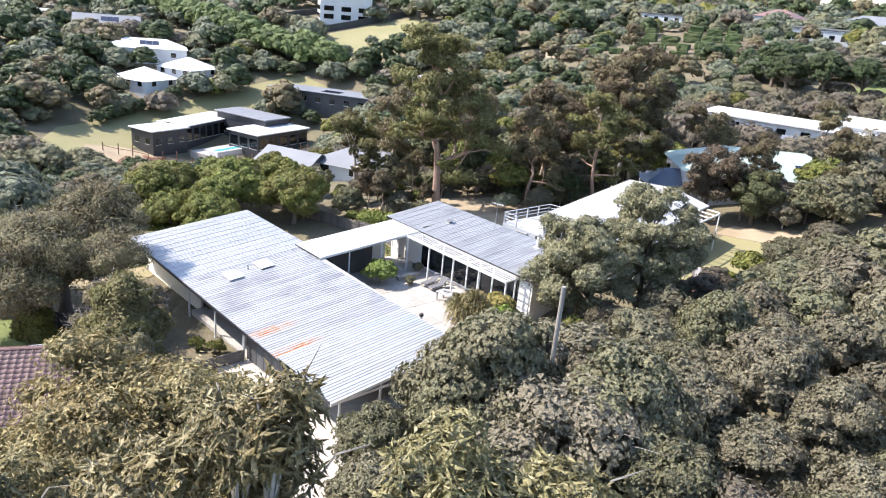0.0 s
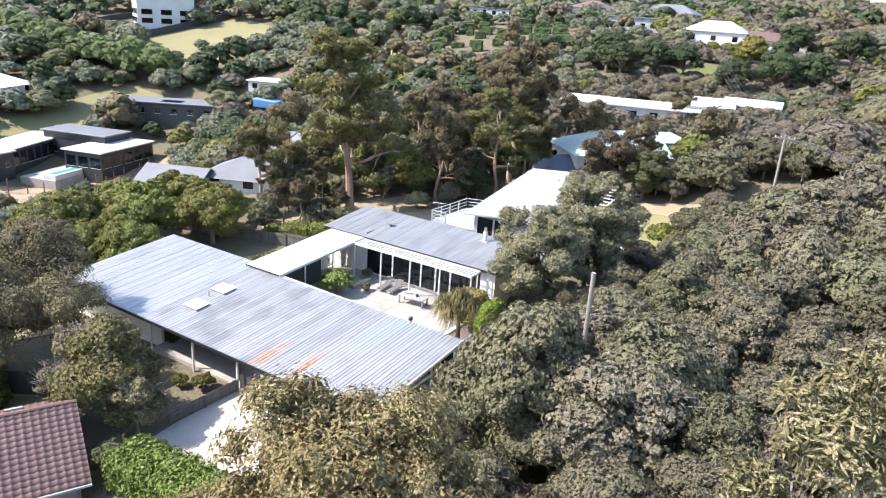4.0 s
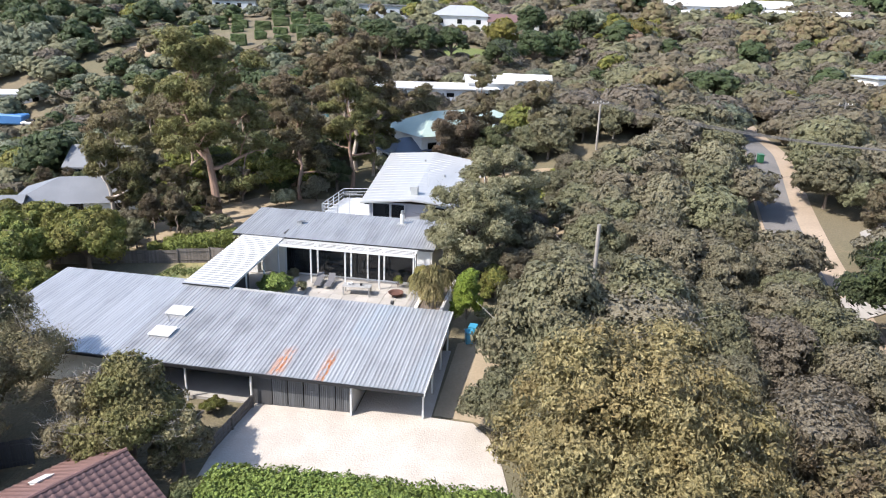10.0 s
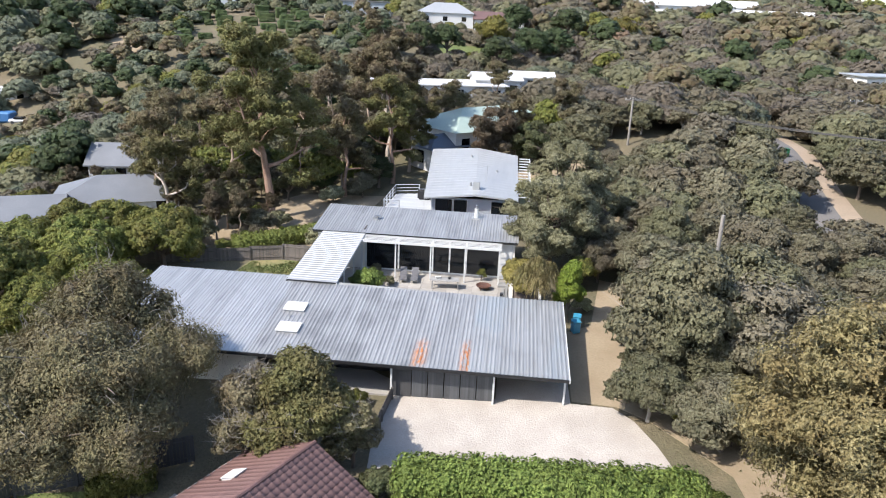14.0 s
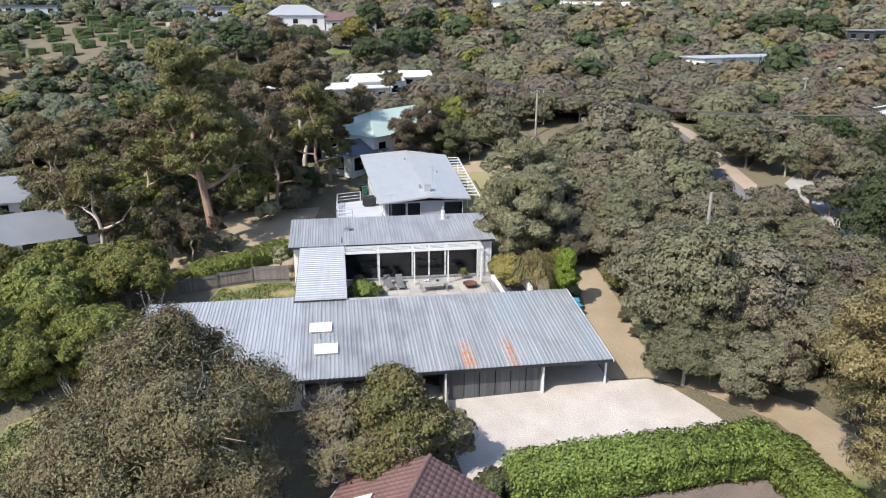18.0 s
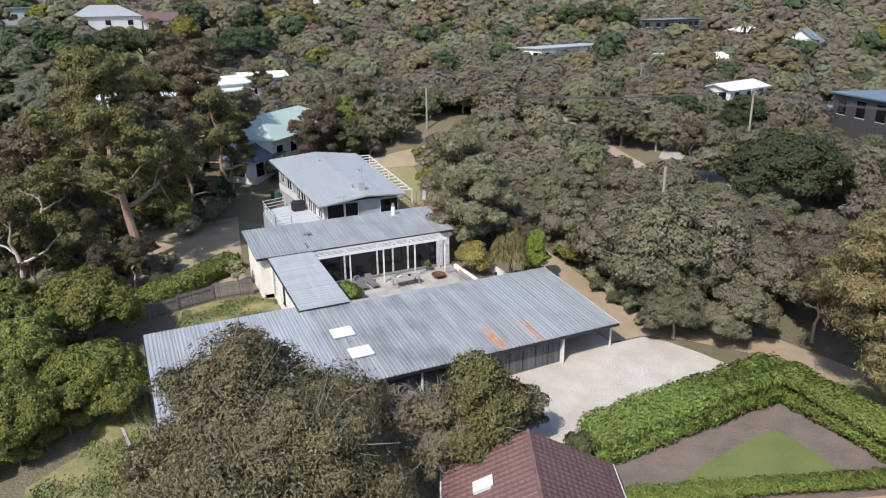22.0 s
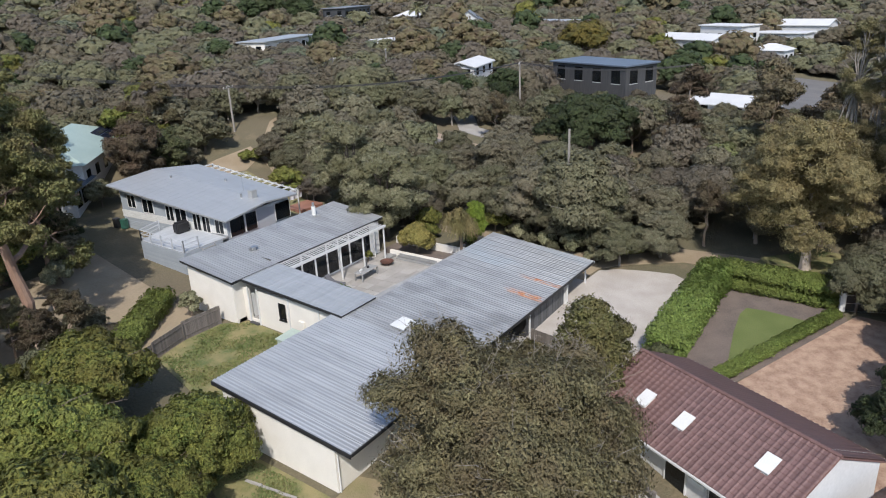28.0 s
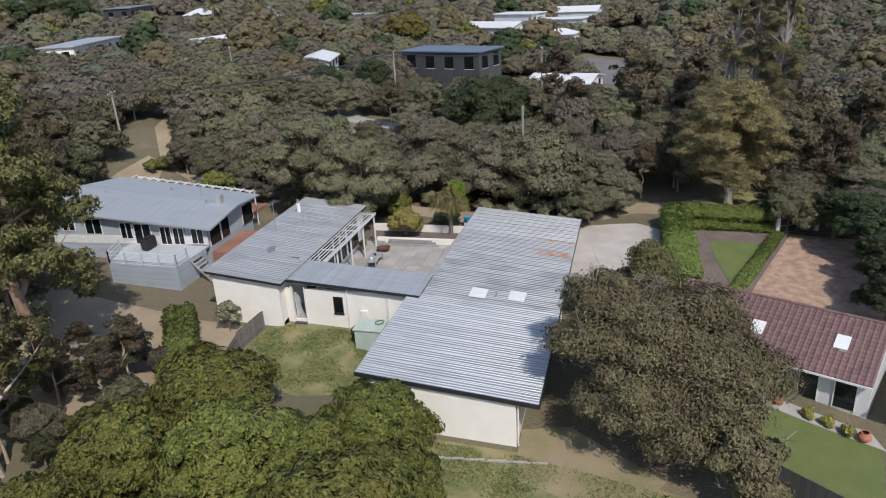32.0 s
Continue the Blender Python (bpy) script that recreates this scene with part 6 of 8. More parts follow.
def clipped_garden():
    """Rows of clipped evergreen blocks stepping up the slope."""
    rng = np.random.default_rng(91)
    for r in range(7):
        for c in range(7):
            if rng.random() < 0.14:
                continue
            a, u, v = 0.42, -17 + c * 5.4 + rng.uniform(-1, 1), -14 + r * 5.6 + rng.uniform(-0.8, 0.8)
            x, y = -78 + u * math.cos(a) - v * math.sin(a), 157 + u * math.sin(a) + v * math.cos(a)
            w, d, h = rng.uniform(2.2, 4.6), rng.uniform(1.5, 2.2), rng.uniform(1.4, 3.0)
            t = thing("topiary_block", (x, y, land_at(x, y) - 0.1), "clipped dark green evergreen block with a flat top", "hedge", "clipped garden blocks", rz=math.degrees(a) + rng.uniform(-6, 6))
            bm = box(-w / 2, w / 2, -d / 2, d / 2, 0.0, h, bevel=0.25)
            bmesh.ops.subdivide_edges(bm, edges=list(bm.edges), cuts=2, use_grid_fill=True)
            for q in bm.verts:
                q.co += Vector(rng.normal(size=3) * 0.07)
            part("foliage", bm, "clipped", t, local=True)
            part("stem", tube(bmesh.new(), [(0, 0, -0.4), (0, 0, h * 0.6)], [0.1, 0.06], 6), "bark", t, local=True)


clipped_garden()


def site_things():
    """The pool, the tarpaulin, a parked car, the boundary wall and posts of the building site."""
    p = thing("swimming_pool", (-35, 87, land_at(-35, 87)), "small turquoise swimming pool with pale coping", "pool", rz=20)
    part("coping", box(-4.4, 4.4, -3.0, 3.0, -0.6, 0.35, bevel=0.05), "concrete", p, local=True)
    part("water", box(-3.9, 3.9, -2.5, 2.5, 0.3, 0.38), "pool_water", p, local=True)
    p = thing("swimming_pool", (-58, 178, land_at(-58, 178)), "round turquoise pool on the rise", "pool")
    part("coping", tube(bmesh.new(), [(0, 0, -0.5), (0, 0, 1.0)], [5.0, 5.0], 20), "concrete", p, local=True)
    part("water", tube(bmesh.new(), [(0, 0, 0.6), (0, 0, 1.05)], [4.5, 4.5], 20), "pool_water", p, local=True)
    t = thing("tarpaulin", (-115, 103, land_at(-115, 103)), "blue tarpaulin stretched over a stack", "tarpaulin", rz=15)
    bm = box(-3.6, 3.6, -2.0, 2.0, 0, 2.2, bevel=0.3)
    for v in bm.verts:
        v.co.z += 0.25 * math.sin(v.co.x * 1.7) if v.co.z > 1 else 0
    part("sheet", bm, "blue_tarp", t, local=True)
    c = thing("parked_car", (-108, 101, land_at(-108, 101)), "small white car parked on the track", "car", rz=12)
    part("body", box(-2.1, 2.1, -0.85, 0.85, 0.3, 0.95, bevel=0.18), "far_white", c, local=True)
    part("cabin", box(-1.1, 1.0, -0.75, 0.75, 0.9, 1.5, bevel=0.22), "glass", c, local=True)
    for x in (-1.3, 1.3):
        for y in (-0.8, 0.8):
            part("wheel", tube(bmesh.new(), [(x, y - 0.1, 0.32), (x, y + 0.1, 0.32)], [0.32, 0.32], 12), "black_clad", c, local=True)
    w = thing("boundary_wall", (-196, 146, 8), "dark rendered boundary wall round the white house", "wall")
    for a, b in (((-196, 117), (-195, 166)), ((-196, 117), (-213, 113)), ((-223, 113), (-221, 140))):
        d = Vector((b[0] - a[0], b[1] - a[1], 0))
        n = Vector((-d.y, d.x, 0)).normalized() * 0.15
        za, zb = land_at(*a), land_at(*b)
        bm = bmesh.new()
        q = [bm.verts.new(Vector((x, y, z)) + s * n) for s in (-1, 1) for x, y, z in ((*a, za - 1), (*b, zb - 1), (*b, zb + 1.9), (*a, za + 1.9))]
        for f in ((0, 1, 2, 3), (7, 6, 5, 4), (3, 2, 6, 7), (0, 3, 7, 4), (1, 5, 6, 2)):
            bm.faces.new([q[i] for i in f])
        part("wall_run", bm, "black_clad", w)
    s = thing("site_fence", (-134, 30, land_at(-134, 30)), "rough timber posts and rails round the building site", "fence")
    last = None
    for i in range(19):
        x, y = (-134.5 + 1.75 * i, 29.5 + 2.6 * i) if i < 9 else (-119.6 + 0.05 * (i - 9), 53.2 + 2.1 * (i - 9))
        x += 0.3 * math.sin(i * 2.3)
        z = land_at(x, y)
        part("post", tube(bmesh.new(), [(x, y, z - 0.5), (x + 0.08 * math.sin(i), y, z + 2.0 + 0.5 * (i % 3))], [0.13, 0.11], 6), "wood_red", s)
        if last and i % 4:
            part("rail", tube(bmesh.new(), [last, (x, y, z + 1.3)], [0.07, 0.07], 5), "wood_red", s)
        last = (x, y, z + 1.3)
    t = thing("terrace", (-130, 57, -14.6), "pale paved terrace and pool surround of the black house", "terrace", rz=107)
    part("slab", box(-8, 9, -4.5, 4.5, -3, -0.4, bevel=0.03), "concrete", t, local=True)
    part("pool_wall", box(-7.6, 4.5, -4.3, -1.2, -0.4, 0.7, bevel=0.05), "far_white", t, "white rendered pool wall", local=True)
    part("water", box(-7.0, 3.9, -3.7, -1.8, 0.6, 0.72), "pool_water", t, local=True)
    rng = np.random.default_rng(91)
    for i in range(9):
        x, y = -133 + rng.uniform(0, 12), 30 + rng.uniform(-2, 10)
        b = thing("timber_stack", (x, y, land_at(x, y)), "stack of reddish building timber on the bare ground", "timber", "timber on the building site", rz=rng.uniform(0, 180))
        for k in range(4):
            part("plank", box(-1.6, 1.6, -0.5 + 0.26 * k, -0.28 + 0.26 * k, 0, 0.3 + 0.12 * (k % 2)), "wood_red", b, local=True)


site_things()


def far_palm(x, y):
    rng = np.random.default_rng(15)
    z = land_at(x, y)
    t = thing("palm_tree", (x, y, z), "tall palm with a mop of arching fronds", "palm")
    part("trunk", tube(bmesh.new(), [(0, 0, -0.3), (0.1, 0, 4.0), (0, 0, 7.4)], [0.5, 0.36, 0.4], 8), "bark", t, local=True)
    for k in range(46):
        a, e = rng.uniform(0, 6.28), rng.uniform(-0.5, 1.3)
        d = Vector((math.cos(a) * math.cos(e), math.sin(a) * math.cos(e), math.sin(e)))
        s = Vector((0, 0, 7.4))
        pts = [s, s + d * 1.6, s + d * 2.9 + Vector((0, 0, -0.4)), s + d * 3.7 + Vector((0, 0, -1.3))]
        w = d.cross(Vector((0, 0, 1))).normalized()
        bm = bmesh.new()
        rows = [[bm.verts.new(q - w * h + Vector((0, 0, -h * 0.4))), bm.verts.new(q), bm.verts.new(q + w * h + Vector((0, 0, -h * 0.4)))] for q, h in zip(pts, (0.1, 0.42, 0.36, 0.05))]
        for r0, r1 in zip(rows, rows[1:]):
            bm.faces.new((r0[0], r0[1], r1[1], r1[0]))
            bm.faces.new((r0[1], r0[2], r1[2], r1[1]))
        part("frond", bm, "olive", t, local=True)


far_palm(143, 124)


# ---- foliage ----
RNG = np.random.default_rng(7)


def ico(level):
    bm = bmesh.new()
    bmesh.ops.create_icosphere(bm, subdivisions=level, radius=1.0)
    v = np.array([x.co for x in bm.verts])
    f = np.array([[x.index for x in p.verts] for p in bm.faces])
    bm.free()
    return v, f


ICO2 = ico(2)
ICO1 = ico(1)


def unit(n, rng):
    v = rng.normal(size=(n, 3))
    return v / np.linalg.norm(v, axis=1, keepdims=True)


def softly(me):
    me.polygons.foreach_set("use_smooth", np.ones(len(me.polygons), bool))
    return me


def leafy(name, made, material):
    """Foliage mesh whose leaves are shaded by the lie of the clump they grow on."""
    v, f, n = made
    me = softly(mesh_of(name, v, f, material))
    me.normals_split_custom_set_from_vertices(n)
    return me


def leaf_cards(pts, nrm, size, long, rng, loose=0.8, droop=0.0, soft=0.3, kite=True):
    """Pointed leaf sprays leaning off the crown's surface: a kite of two triangles, or one slim triangle each."""
    n = len(pts)
    nrm = nrm / np.linalg.norm(nrm, axis=1, keepdims=True)
    axis = np.cross(nrm, unit(n, rng))
    axis /= np.linalg.norm(axis, axis=1, keepdims=True) + 1e-9
    axis += nrm * rng.uniform(-0.1, 0.35 * loose, (n, 1))
    axis[:, 2] -= droop
    axis /= np.linalg.norm(axis, axis=1, keepdims=True)
    side = np.cross(axis, nrm + 0.3 * loose * unit(n, rng))
    side /= np.linalg.norm(side, axis=1, keepdims=True) + 1e-9
    out = nrm + soft * unit(n, rng)
    out /= np.linalg.norm(out, axis=1, keepdims=True)
    side *= np.where((np.cross(side, axis) * out).sum(1) < 0, -1, 1)[:, None]
    s = size * rng.uniform(0.6, 1.45, (n, 1))
    if not kite:
        v = np.empty((n, 3, 3))
        v[:, 0] = pts - axis * s * 0.4 - side * s / long * 1.2
        v[:, 1] = pts - axis * s * 0.4 + side * s / long * 1.2
        v[:, 2] = pts + axis * s * 0.7
        return v.reshape(-1, 3), np.arange(n * 3).reshape(-1, 3), np.repeat(out, 3, 0)
    v = np.empty((n, 4, 3))
    v[:, 0] = pts - axis * s * 0.15
    v[:, 1] = pts + axis * s * 0.45 + side * s / long
    v[:, 2] = pts + axis * s
    v[:, 3] = pts + axis * s * 0.45 - side * s / long
    bend = np.cross(axis, side) * s * 0.12
    v[:, 1] += bend
    v[:, 3] += bend
    i = np.arange(n)[:, None] * 4
    f = np.concatenate([i + np.array([[0, 1, 2]]), i + np.array([[0, 2, 3]])])
    return v.reshape(-1, 3), f, np.repeat(out, 4, 0)


def lobed(lobes, cards, size, long, rng, core=0.76, loose=1.2, droop=0.0, ball=ICO1, under=0.3, rag=0.14, soft=0.4, kite=False, shell=0.66):
    """A crown from lobes (x, y, z, rx, rz): ragged hearts inside a deep shell of leaf sprays."""
    L = np.asarray(lobes, float)
    mid = np.average(L[:, :3], axis=0, weights=L[:, 3])
    vs, fs, ns, off = [], [], [], 0
    for x, y, z, r, rz in L if core > 0 else ():
        b = ball[0] * (1 + rng.uniform(-0.22, 0.12, (len(ball[0]), 1)))
        v = b * np.array([r, r, rz]) * core + np.array([x, y, z])
        vs.append(v)
        nb = ball[0] + 0.5 * unit(len(ball[0]), rng)
        ns.append(nb / np.linalg.norm(nb, axis=1, keepdims=True))
        fs.append(ball[1] + off)
        off += len(v)
    area = L[:, 3] * L[:, 4] + L[:, 3] ** 2
    count = np.maximum(6, (cards * area / area.sum()).astype(int))
    P, N = [], []
    for (x, y, z, r, rz), k in zip(L, count):
        u = unit(int(k * 1.5), rng)
        keep = (u[:, 2] > -0.25) | (rng.random(len(u)) < under)
        u = u[keep][:k]
        deep = shell + (1.04 - shell) * np.sqrt(rng.random((len(u), 1))) + rag * rng.random((len(u), 1)) ** 3
        p = u * np.array([r, r, rz]) * deep + np.array([x, y, z])
        inside = np.zeros(len(p), bool)
        for X, Y, Z, R, RZ in L:
            if (X, Y, Z) != (x, y, z) and (X - x) ** 2 + (Y - y) ** 2 + (Z - z) ** 2 < (R + r) ** 2:
                q = (p - np.array([X, Y, Z])) / np.array([R, R, RZ])
                inside |= (q ** 2).sum(1) < 0.5
        P.append(p[~inside])
        N.append(u[~inside])
    P, N = np.concatenate(P), np.concatenate(N)
    big = P - mid
    N = N + 0.45 * big / (np.linalg.norm(big, axis=1, keepdims=True) + 1e-6) + np.array([0, 0, 0.1])
    v, f, n = leaf_cards(P, N, size, long, rng, loose, droop, soft, kite)
    vs.append(v)
    ns.append(n)
    fs.append(f + off)
    return np.concatenate(vs), np.concatenate(fs), np.concatenate(ns)


def dome_lobes(r, h, n, rng, base=0.35, size=(0.28, 0.45), flat=0.75):
    """Lobes spread over a dome of radius r, whose top is at h."""
    out = []
    for i in range(n):
        a = i * 2.39996 + rng.uniform(-0.4, 0.4)
        q = math.sqrt((i + 0.6) / n)
        s = r * rng.uniform(*size)
        rad = (r - s * 0.8) * q
        z = base * h + (h * (1 - base) - s * flat) * math.sqrt(max(0.0, 1 - (q * 0.92) ** 2)) * rng.uniform(0.86, 1.04)
        out.append((rad * math.cos(a), rad * math.sin(a), z, s, s * flat))
    return out


def mounds(masses, k, rng, f=(0.3, 0.46), flat=0.85, low=-0.35):
    """Break each rounded mass (x, y, z, rx, rz) into k small lobes over its surface and a heart."""
    out = []
    for x, y, z, r, rz in masses:
        out.append((x, y, z, r * 0.78, rz * 0.78))
        for i in range(k):
            while True:
                u = unit(1, rng)[0]
                if u[2] > low:
                    break
            s = r * rng.uniform(*f) * rng.uniform(0.75, 1.15)
            d = 1 - 0.62 * s / r
            out.append((x + u[0] * r * d, y + u[1] * r * d, z + u[2] * rz * d, s, s * flat * rng.uniform(0.6, 1.0)))
    return out


def cloud(r, z0, z1, n, rng, size=(0.2, 0.34), flat=0.7, shape=1.0):
    """Masses scattered through a tall egg-shaped crown, with gaps between them."""
    out, mid, half = [], (z0 + z1) / 2, (z1 - z0) / 2
    for k in range(4000):
        u = rng.uniform(-1, 1, 3)
        q = np.linalg.norm(u)
        if not 0.3 < q < 1:
            continue
        s = r * rng.uniform(*size)
        wide = 1.0 - 0.35 * shape * max(0.0, -u[2])
        p = (u[0] * (r - s * 0.6) * wide, u[1] * (r - s * 0.6) * wide, mid + u[2] * (half - s * flat))
        if any((p[0] - o[0]) ** 2 + (p[1] - o[1]) ** 2 + (p[2] - o[2]) ** 2 < (0.72 * (s + o[3])) ** 2 for o in out):
            continue
        out.append((*p, s, s * flat))
        if len(out) == n:
            break
    return out


def branches(lobes, h0, r0, rng, fork=0.45, lean=(0, 0), sides=6, wobble=0.25):
    """Trunk to a fork, then a limb to every lobe."""
    bm = bmesh.new()
    L = np.asarray(lobes, float)
    cz = L[:, 2].max()
    f = Vector((lean[0] * 0.6, lean[1] * 0.6, cz * fork))
    tube(bm, [(0, 0, -0.3), (rng.normal() * wobble * 0.4, rng.normal() * wobble * 0.4, f.z * 0.5), f], [r0 * 1.25, r0, r0 * 0.8], sides)
    for x, y, z, r, rz in lobes:
        e = Vector((x, y, z))
        m = f.lerp(e, 0.5) + Vector((rng.normal() * wobble, rng.normal() * wobble, 0.12 * (e - f).length))
        tube(bm, [f, m, e], [r0 * 0.55, r0 * 0.34, r0 * 0.1], 5, close=False)
        for k in range(2):
            t = e + Vector((rng.normal() * r * 0.7, rng.normal() * r * 0.7, rz * rng.uniform(0.2, 0.9)))
            tube(bm, [m.lerp(e, 0.6), e.lerp(t, 0.6), t], [r0 * 0.18, r0 * 0.1, r0 * 0.03], 4, close=False)
    return bm


def tree_kind(seed, masses, k, cards, leaf, long, leaf_mat, bark_mat, trunk_r, fork=0.35, ball=ICO1, **kw):
    rng = np.random.default_rng(seed)
    masses = masses(rng)
    crown = leafy("crown", lobed(mounds(masses, k, rng), cards, leaf, long, rng, ball=ball, **kw), leaf_mat)
    trunk = mesh_from("trunk", branches(masses, 0, trunk_r, rng, fork), bark_mat)
    return trunk, crown


def plant(kind, x, y, label, name="tree", category="tree", group="", rz=0.0, scale=1.0, sz=None, z=None, leaf=None):
    t = thing(name, (x, y, (land_at(x, y) if z is None else z) - 0.05), label, category, group, rz=rz)
    trunk, crown = kind
    part("trunk", trunk, "bark", t, local=True)
    part("crown", crown, "bark", t, local=True)
    t.scale = (scale, scale, sz or scale)
    return t


# scrub trees: broad, lumpy crowns that come down low
def scrub(r, h, n):
    return lambda rng: dome_lobes(r, h, n, rng, 0.08, (0.4, 0.6), 0.74)


SCRUB = [tree_kind(11, scrub(3.5, 6.4, 9), 12, 17000, 0.17, 2.0, "moonah", "bark", 0.16),
         tree_kind(12, scrub(4.0, 6.6, 10), 12, 19000, 0.17, 2.0, "moonah_green", "bark", 0.18),
         tree_kind(13, scrub(3.1, 6.0, 8), 12, 15000, 0.17, 2.0, "moonah", "grey_twig", 0.15),
         tree_kind(14, scrub(3.6, 6.6, 9), 12, 17000, 0.17, 2.0, "moonah_green", "grey_twig", 0.16),
         tree_kind(15, scrub(3.8, 6.8, 9), 12, 15000, 0.17, 2.0, "grey_scrub", "grey_twig", 0.16, core=0.72)]
SCRUB_FAR = [tree_kind(61, scrub(3.6, 6.2, 8), 9, 3600, 0.32, 2.0, "moonah", "bark", 0.16),
             tree_kind(62, scrub(4.0, 6.6, 9), 9, 4000, 0.32, 2.0, "moonah_green", "bark", 0.18),
             tree_kind(63, scrub(3.2, 6.0, 8), 9, 3300, 0.32, 2.0, "moonah", "grey_twig", 0.15),
             tree_kind(64, scrub(3.7, 6.4, 8), 9, 3600, 0.32, 2.0, "moonah_green", "grey_twig", 0.16),
             tree_kind(65, scrub(3.8, 6.8, 8), 9, 3600, 0.32, 2.0, "grey_scrub", "grey_twig", 0.16)]
SHRUB = [tree_kind(21, lambda g: dome_lobes(1.5, 2.2, 5, g, 0.25, (0.4, 0.55), 0.85), 7, 5000, 0.14, 2.2, "bright", "bark", 0.06),
         tree_kind(22, lambda g: dome_lobes(1.6, 2.4, 5, g, 0.25, (0.4, 0.55), 0.85), 7, 5000, 0.14, 2.2, "moonah_green", "bark", 0.06),
         tree_kind(23, lambda g: dome_lobes(1.4, 1.8, 5, g, 0.25, (0.4, 0.55), 0.85), 7, 4600, 0.14, 2.2, "olive", "bark", 0.05)]
BROAD = [tree_kind(41, lambda g: dome_lobes(4.4, 6.8, 15, g, 0.06, (0.3, 0.44), 0.8), 14, 26000, 0.2, 2.0, "bright", "bark", 0.25),
         tree_kind(42, lambda g: dome_lobes(4.0, 6.4, 14, g, 0.06, (0.3, 0.44), 0.8), 14, 24000, 0.2, 2.0, "bright", "bark", 0.25)]
BROAD_FAR = [tree_kind(43, lambda g: dome_lobes(3.6, 6.4, 9, g, 0.2, (0.36, 0.5), 0.8), 8, 3400, 0.32, 2.0, "bright", "bark", 0.2),
             tree_kind(44, lambda g: dome_lobes(3.4, 6.8, 9, g, 0.2, (0.36, 0.5), 0.8), 8, 3400, 0.32, 2.0, "olive_green", "bark", 0.2)]
CONIFER = [tree_kind(51, lambda g: dome_lobes(4.4, 9.0, 13, g, 0.2, (0.32, 0.44), 0.85), 9, 8000, 0.26, 2.2, "conifer", "bark", 0.35)]


# gums: a trunk that forks into crooked limbs, with loose hanging clumps of leaves at their ends
def gum_frame(height, spread, trunk_r, fork, rng, limbs=6, lean=(0.0, 0.0), levels=3, clump=0.17, low=0.0):
    """Wood of a gum as one mesh, and the leaf clumps (x, y, z, rx, rz) at the ends of its branches."""
    bm, ends = bmesh.new(), []

    def grow(p, d, length, r, level):
        pts, rad = [p], [r]
        n = 4
        for i in range(n):
            d = (d + Vector(rng.normal(size=3) * 0.17) + Vector((0, 0, 0.09 if level < 2 else 0.0))).normalized()
            p = p + d * (length / n)
            pts.append(p)
            rad.append(r * (1 - 0.5 * (i + 1) / n))
        tube(bm, pts, rad, 7 if level == 0 else 5 if level == 1 else 4, close=False)
        if level >= levels:
            s = spread * clump * rng.uniform(0.7, 1.3)
            ends.append((p.x, p.y, p.z + s * 0.1, s, s * rng.uniform(0.5, 0.75)))
            if rng.random() < 0.5:
                q = pts[2]
                ends.append((q.x + rng.normal() * s * 0.4, q.y + rng.normal() * s * 0.4, q.z, s * 0.7, s * 0.42))
            return
        for k in range(3 if level else limbs):
            f = rng.uniform(0.5, 1.0) if k else 1.0
            i = min(n - 1, int(f * n))
            q = pts[i].lerp(pts[i + 1], f * n - i) if f < 1 else pts[-1]
            a = rng.uniform(0, 6.283)
            o = Vector((math.cos(a), math.sin(a), rng.uniform(-0.1 - low, 0.75)))
            nd = (d * rng.uniform(0.35, 0.9) + o * rng.uniform(0.6, 1.1)).normalized()
            grow(q, nd, length * rng.uniform(0.5, 0.78), rad[min(i + 1, n)] * rng.uniform(0.5, 0.75), level + 1)

    # a crooked leader that carries limbs over its upper part
    n, p = 7, Vector((0, 0, -0.3))
    stem = [p]
    for i in range(n):
        f = (i + 1) / n
        w = 0.035 * height * (0.3 + f)
        stem.append(Vector((lean[0] * f + rng.normal() * w * 0.5, lean[1] * f + rng.normal() * w * 0.5, height * 0.8 * f)))
    tube(bm, [stem[0], stem[0].lerp(stem[1], 0.3)] + stem[1:], [trunk_r * 1.5, trunk_r * 1.1] + [trunk_r * (1 - 0.82 * (i + 1) / n) for i in range(n)], 9)
    for k in range(limbs):
        f = (k + 0.5) / limbs
        z = fork + (height * 0.79 - fork) * f
        i = min(n - 1, int(z / (height * 0.8) * n))
        q = stem[i].lerp(stem[i + 1], z / (height * 0.8) * n - i)
        a = k * 2.4 + rng.uniform(-0.5, 0.5)
        d = Vector((math.cos(a), math.sin(a), 0.3 + 1.1 * f + rng.uniform(-0.2, 0.3) - low * (1 - f))).normalized()
        grow(q, d, spread * (0.62 - 0.22 * f) * rng.uniform(0.8, 1.15), trunk_r * (0.5 - 0.28 * f), 1)
    e = np.array(ends)
    # keep the crown inside its height and spread
    over = np.hypot(e[:, 0] - lean[0], e[:, 1] - lean[1]) / spread
    e = e[(over < 1.15) & (e[:, 2] < height)]
    return bm, [tuple(q) for q in e]


def gum_crown(masses, cards, leaf, rng, mat, long=4.2, k=4, core=0.5):
    return leafy("crown", lobed(mounds(masses, k, rng, (0.4, 0.6), 0.8, -0.8), cards, leaf, long, rng, core=core, loose=2.6, droop=0.65, under=0.8, rag=0.3, soft=0.6, shell=0.35, kite=False), mat)


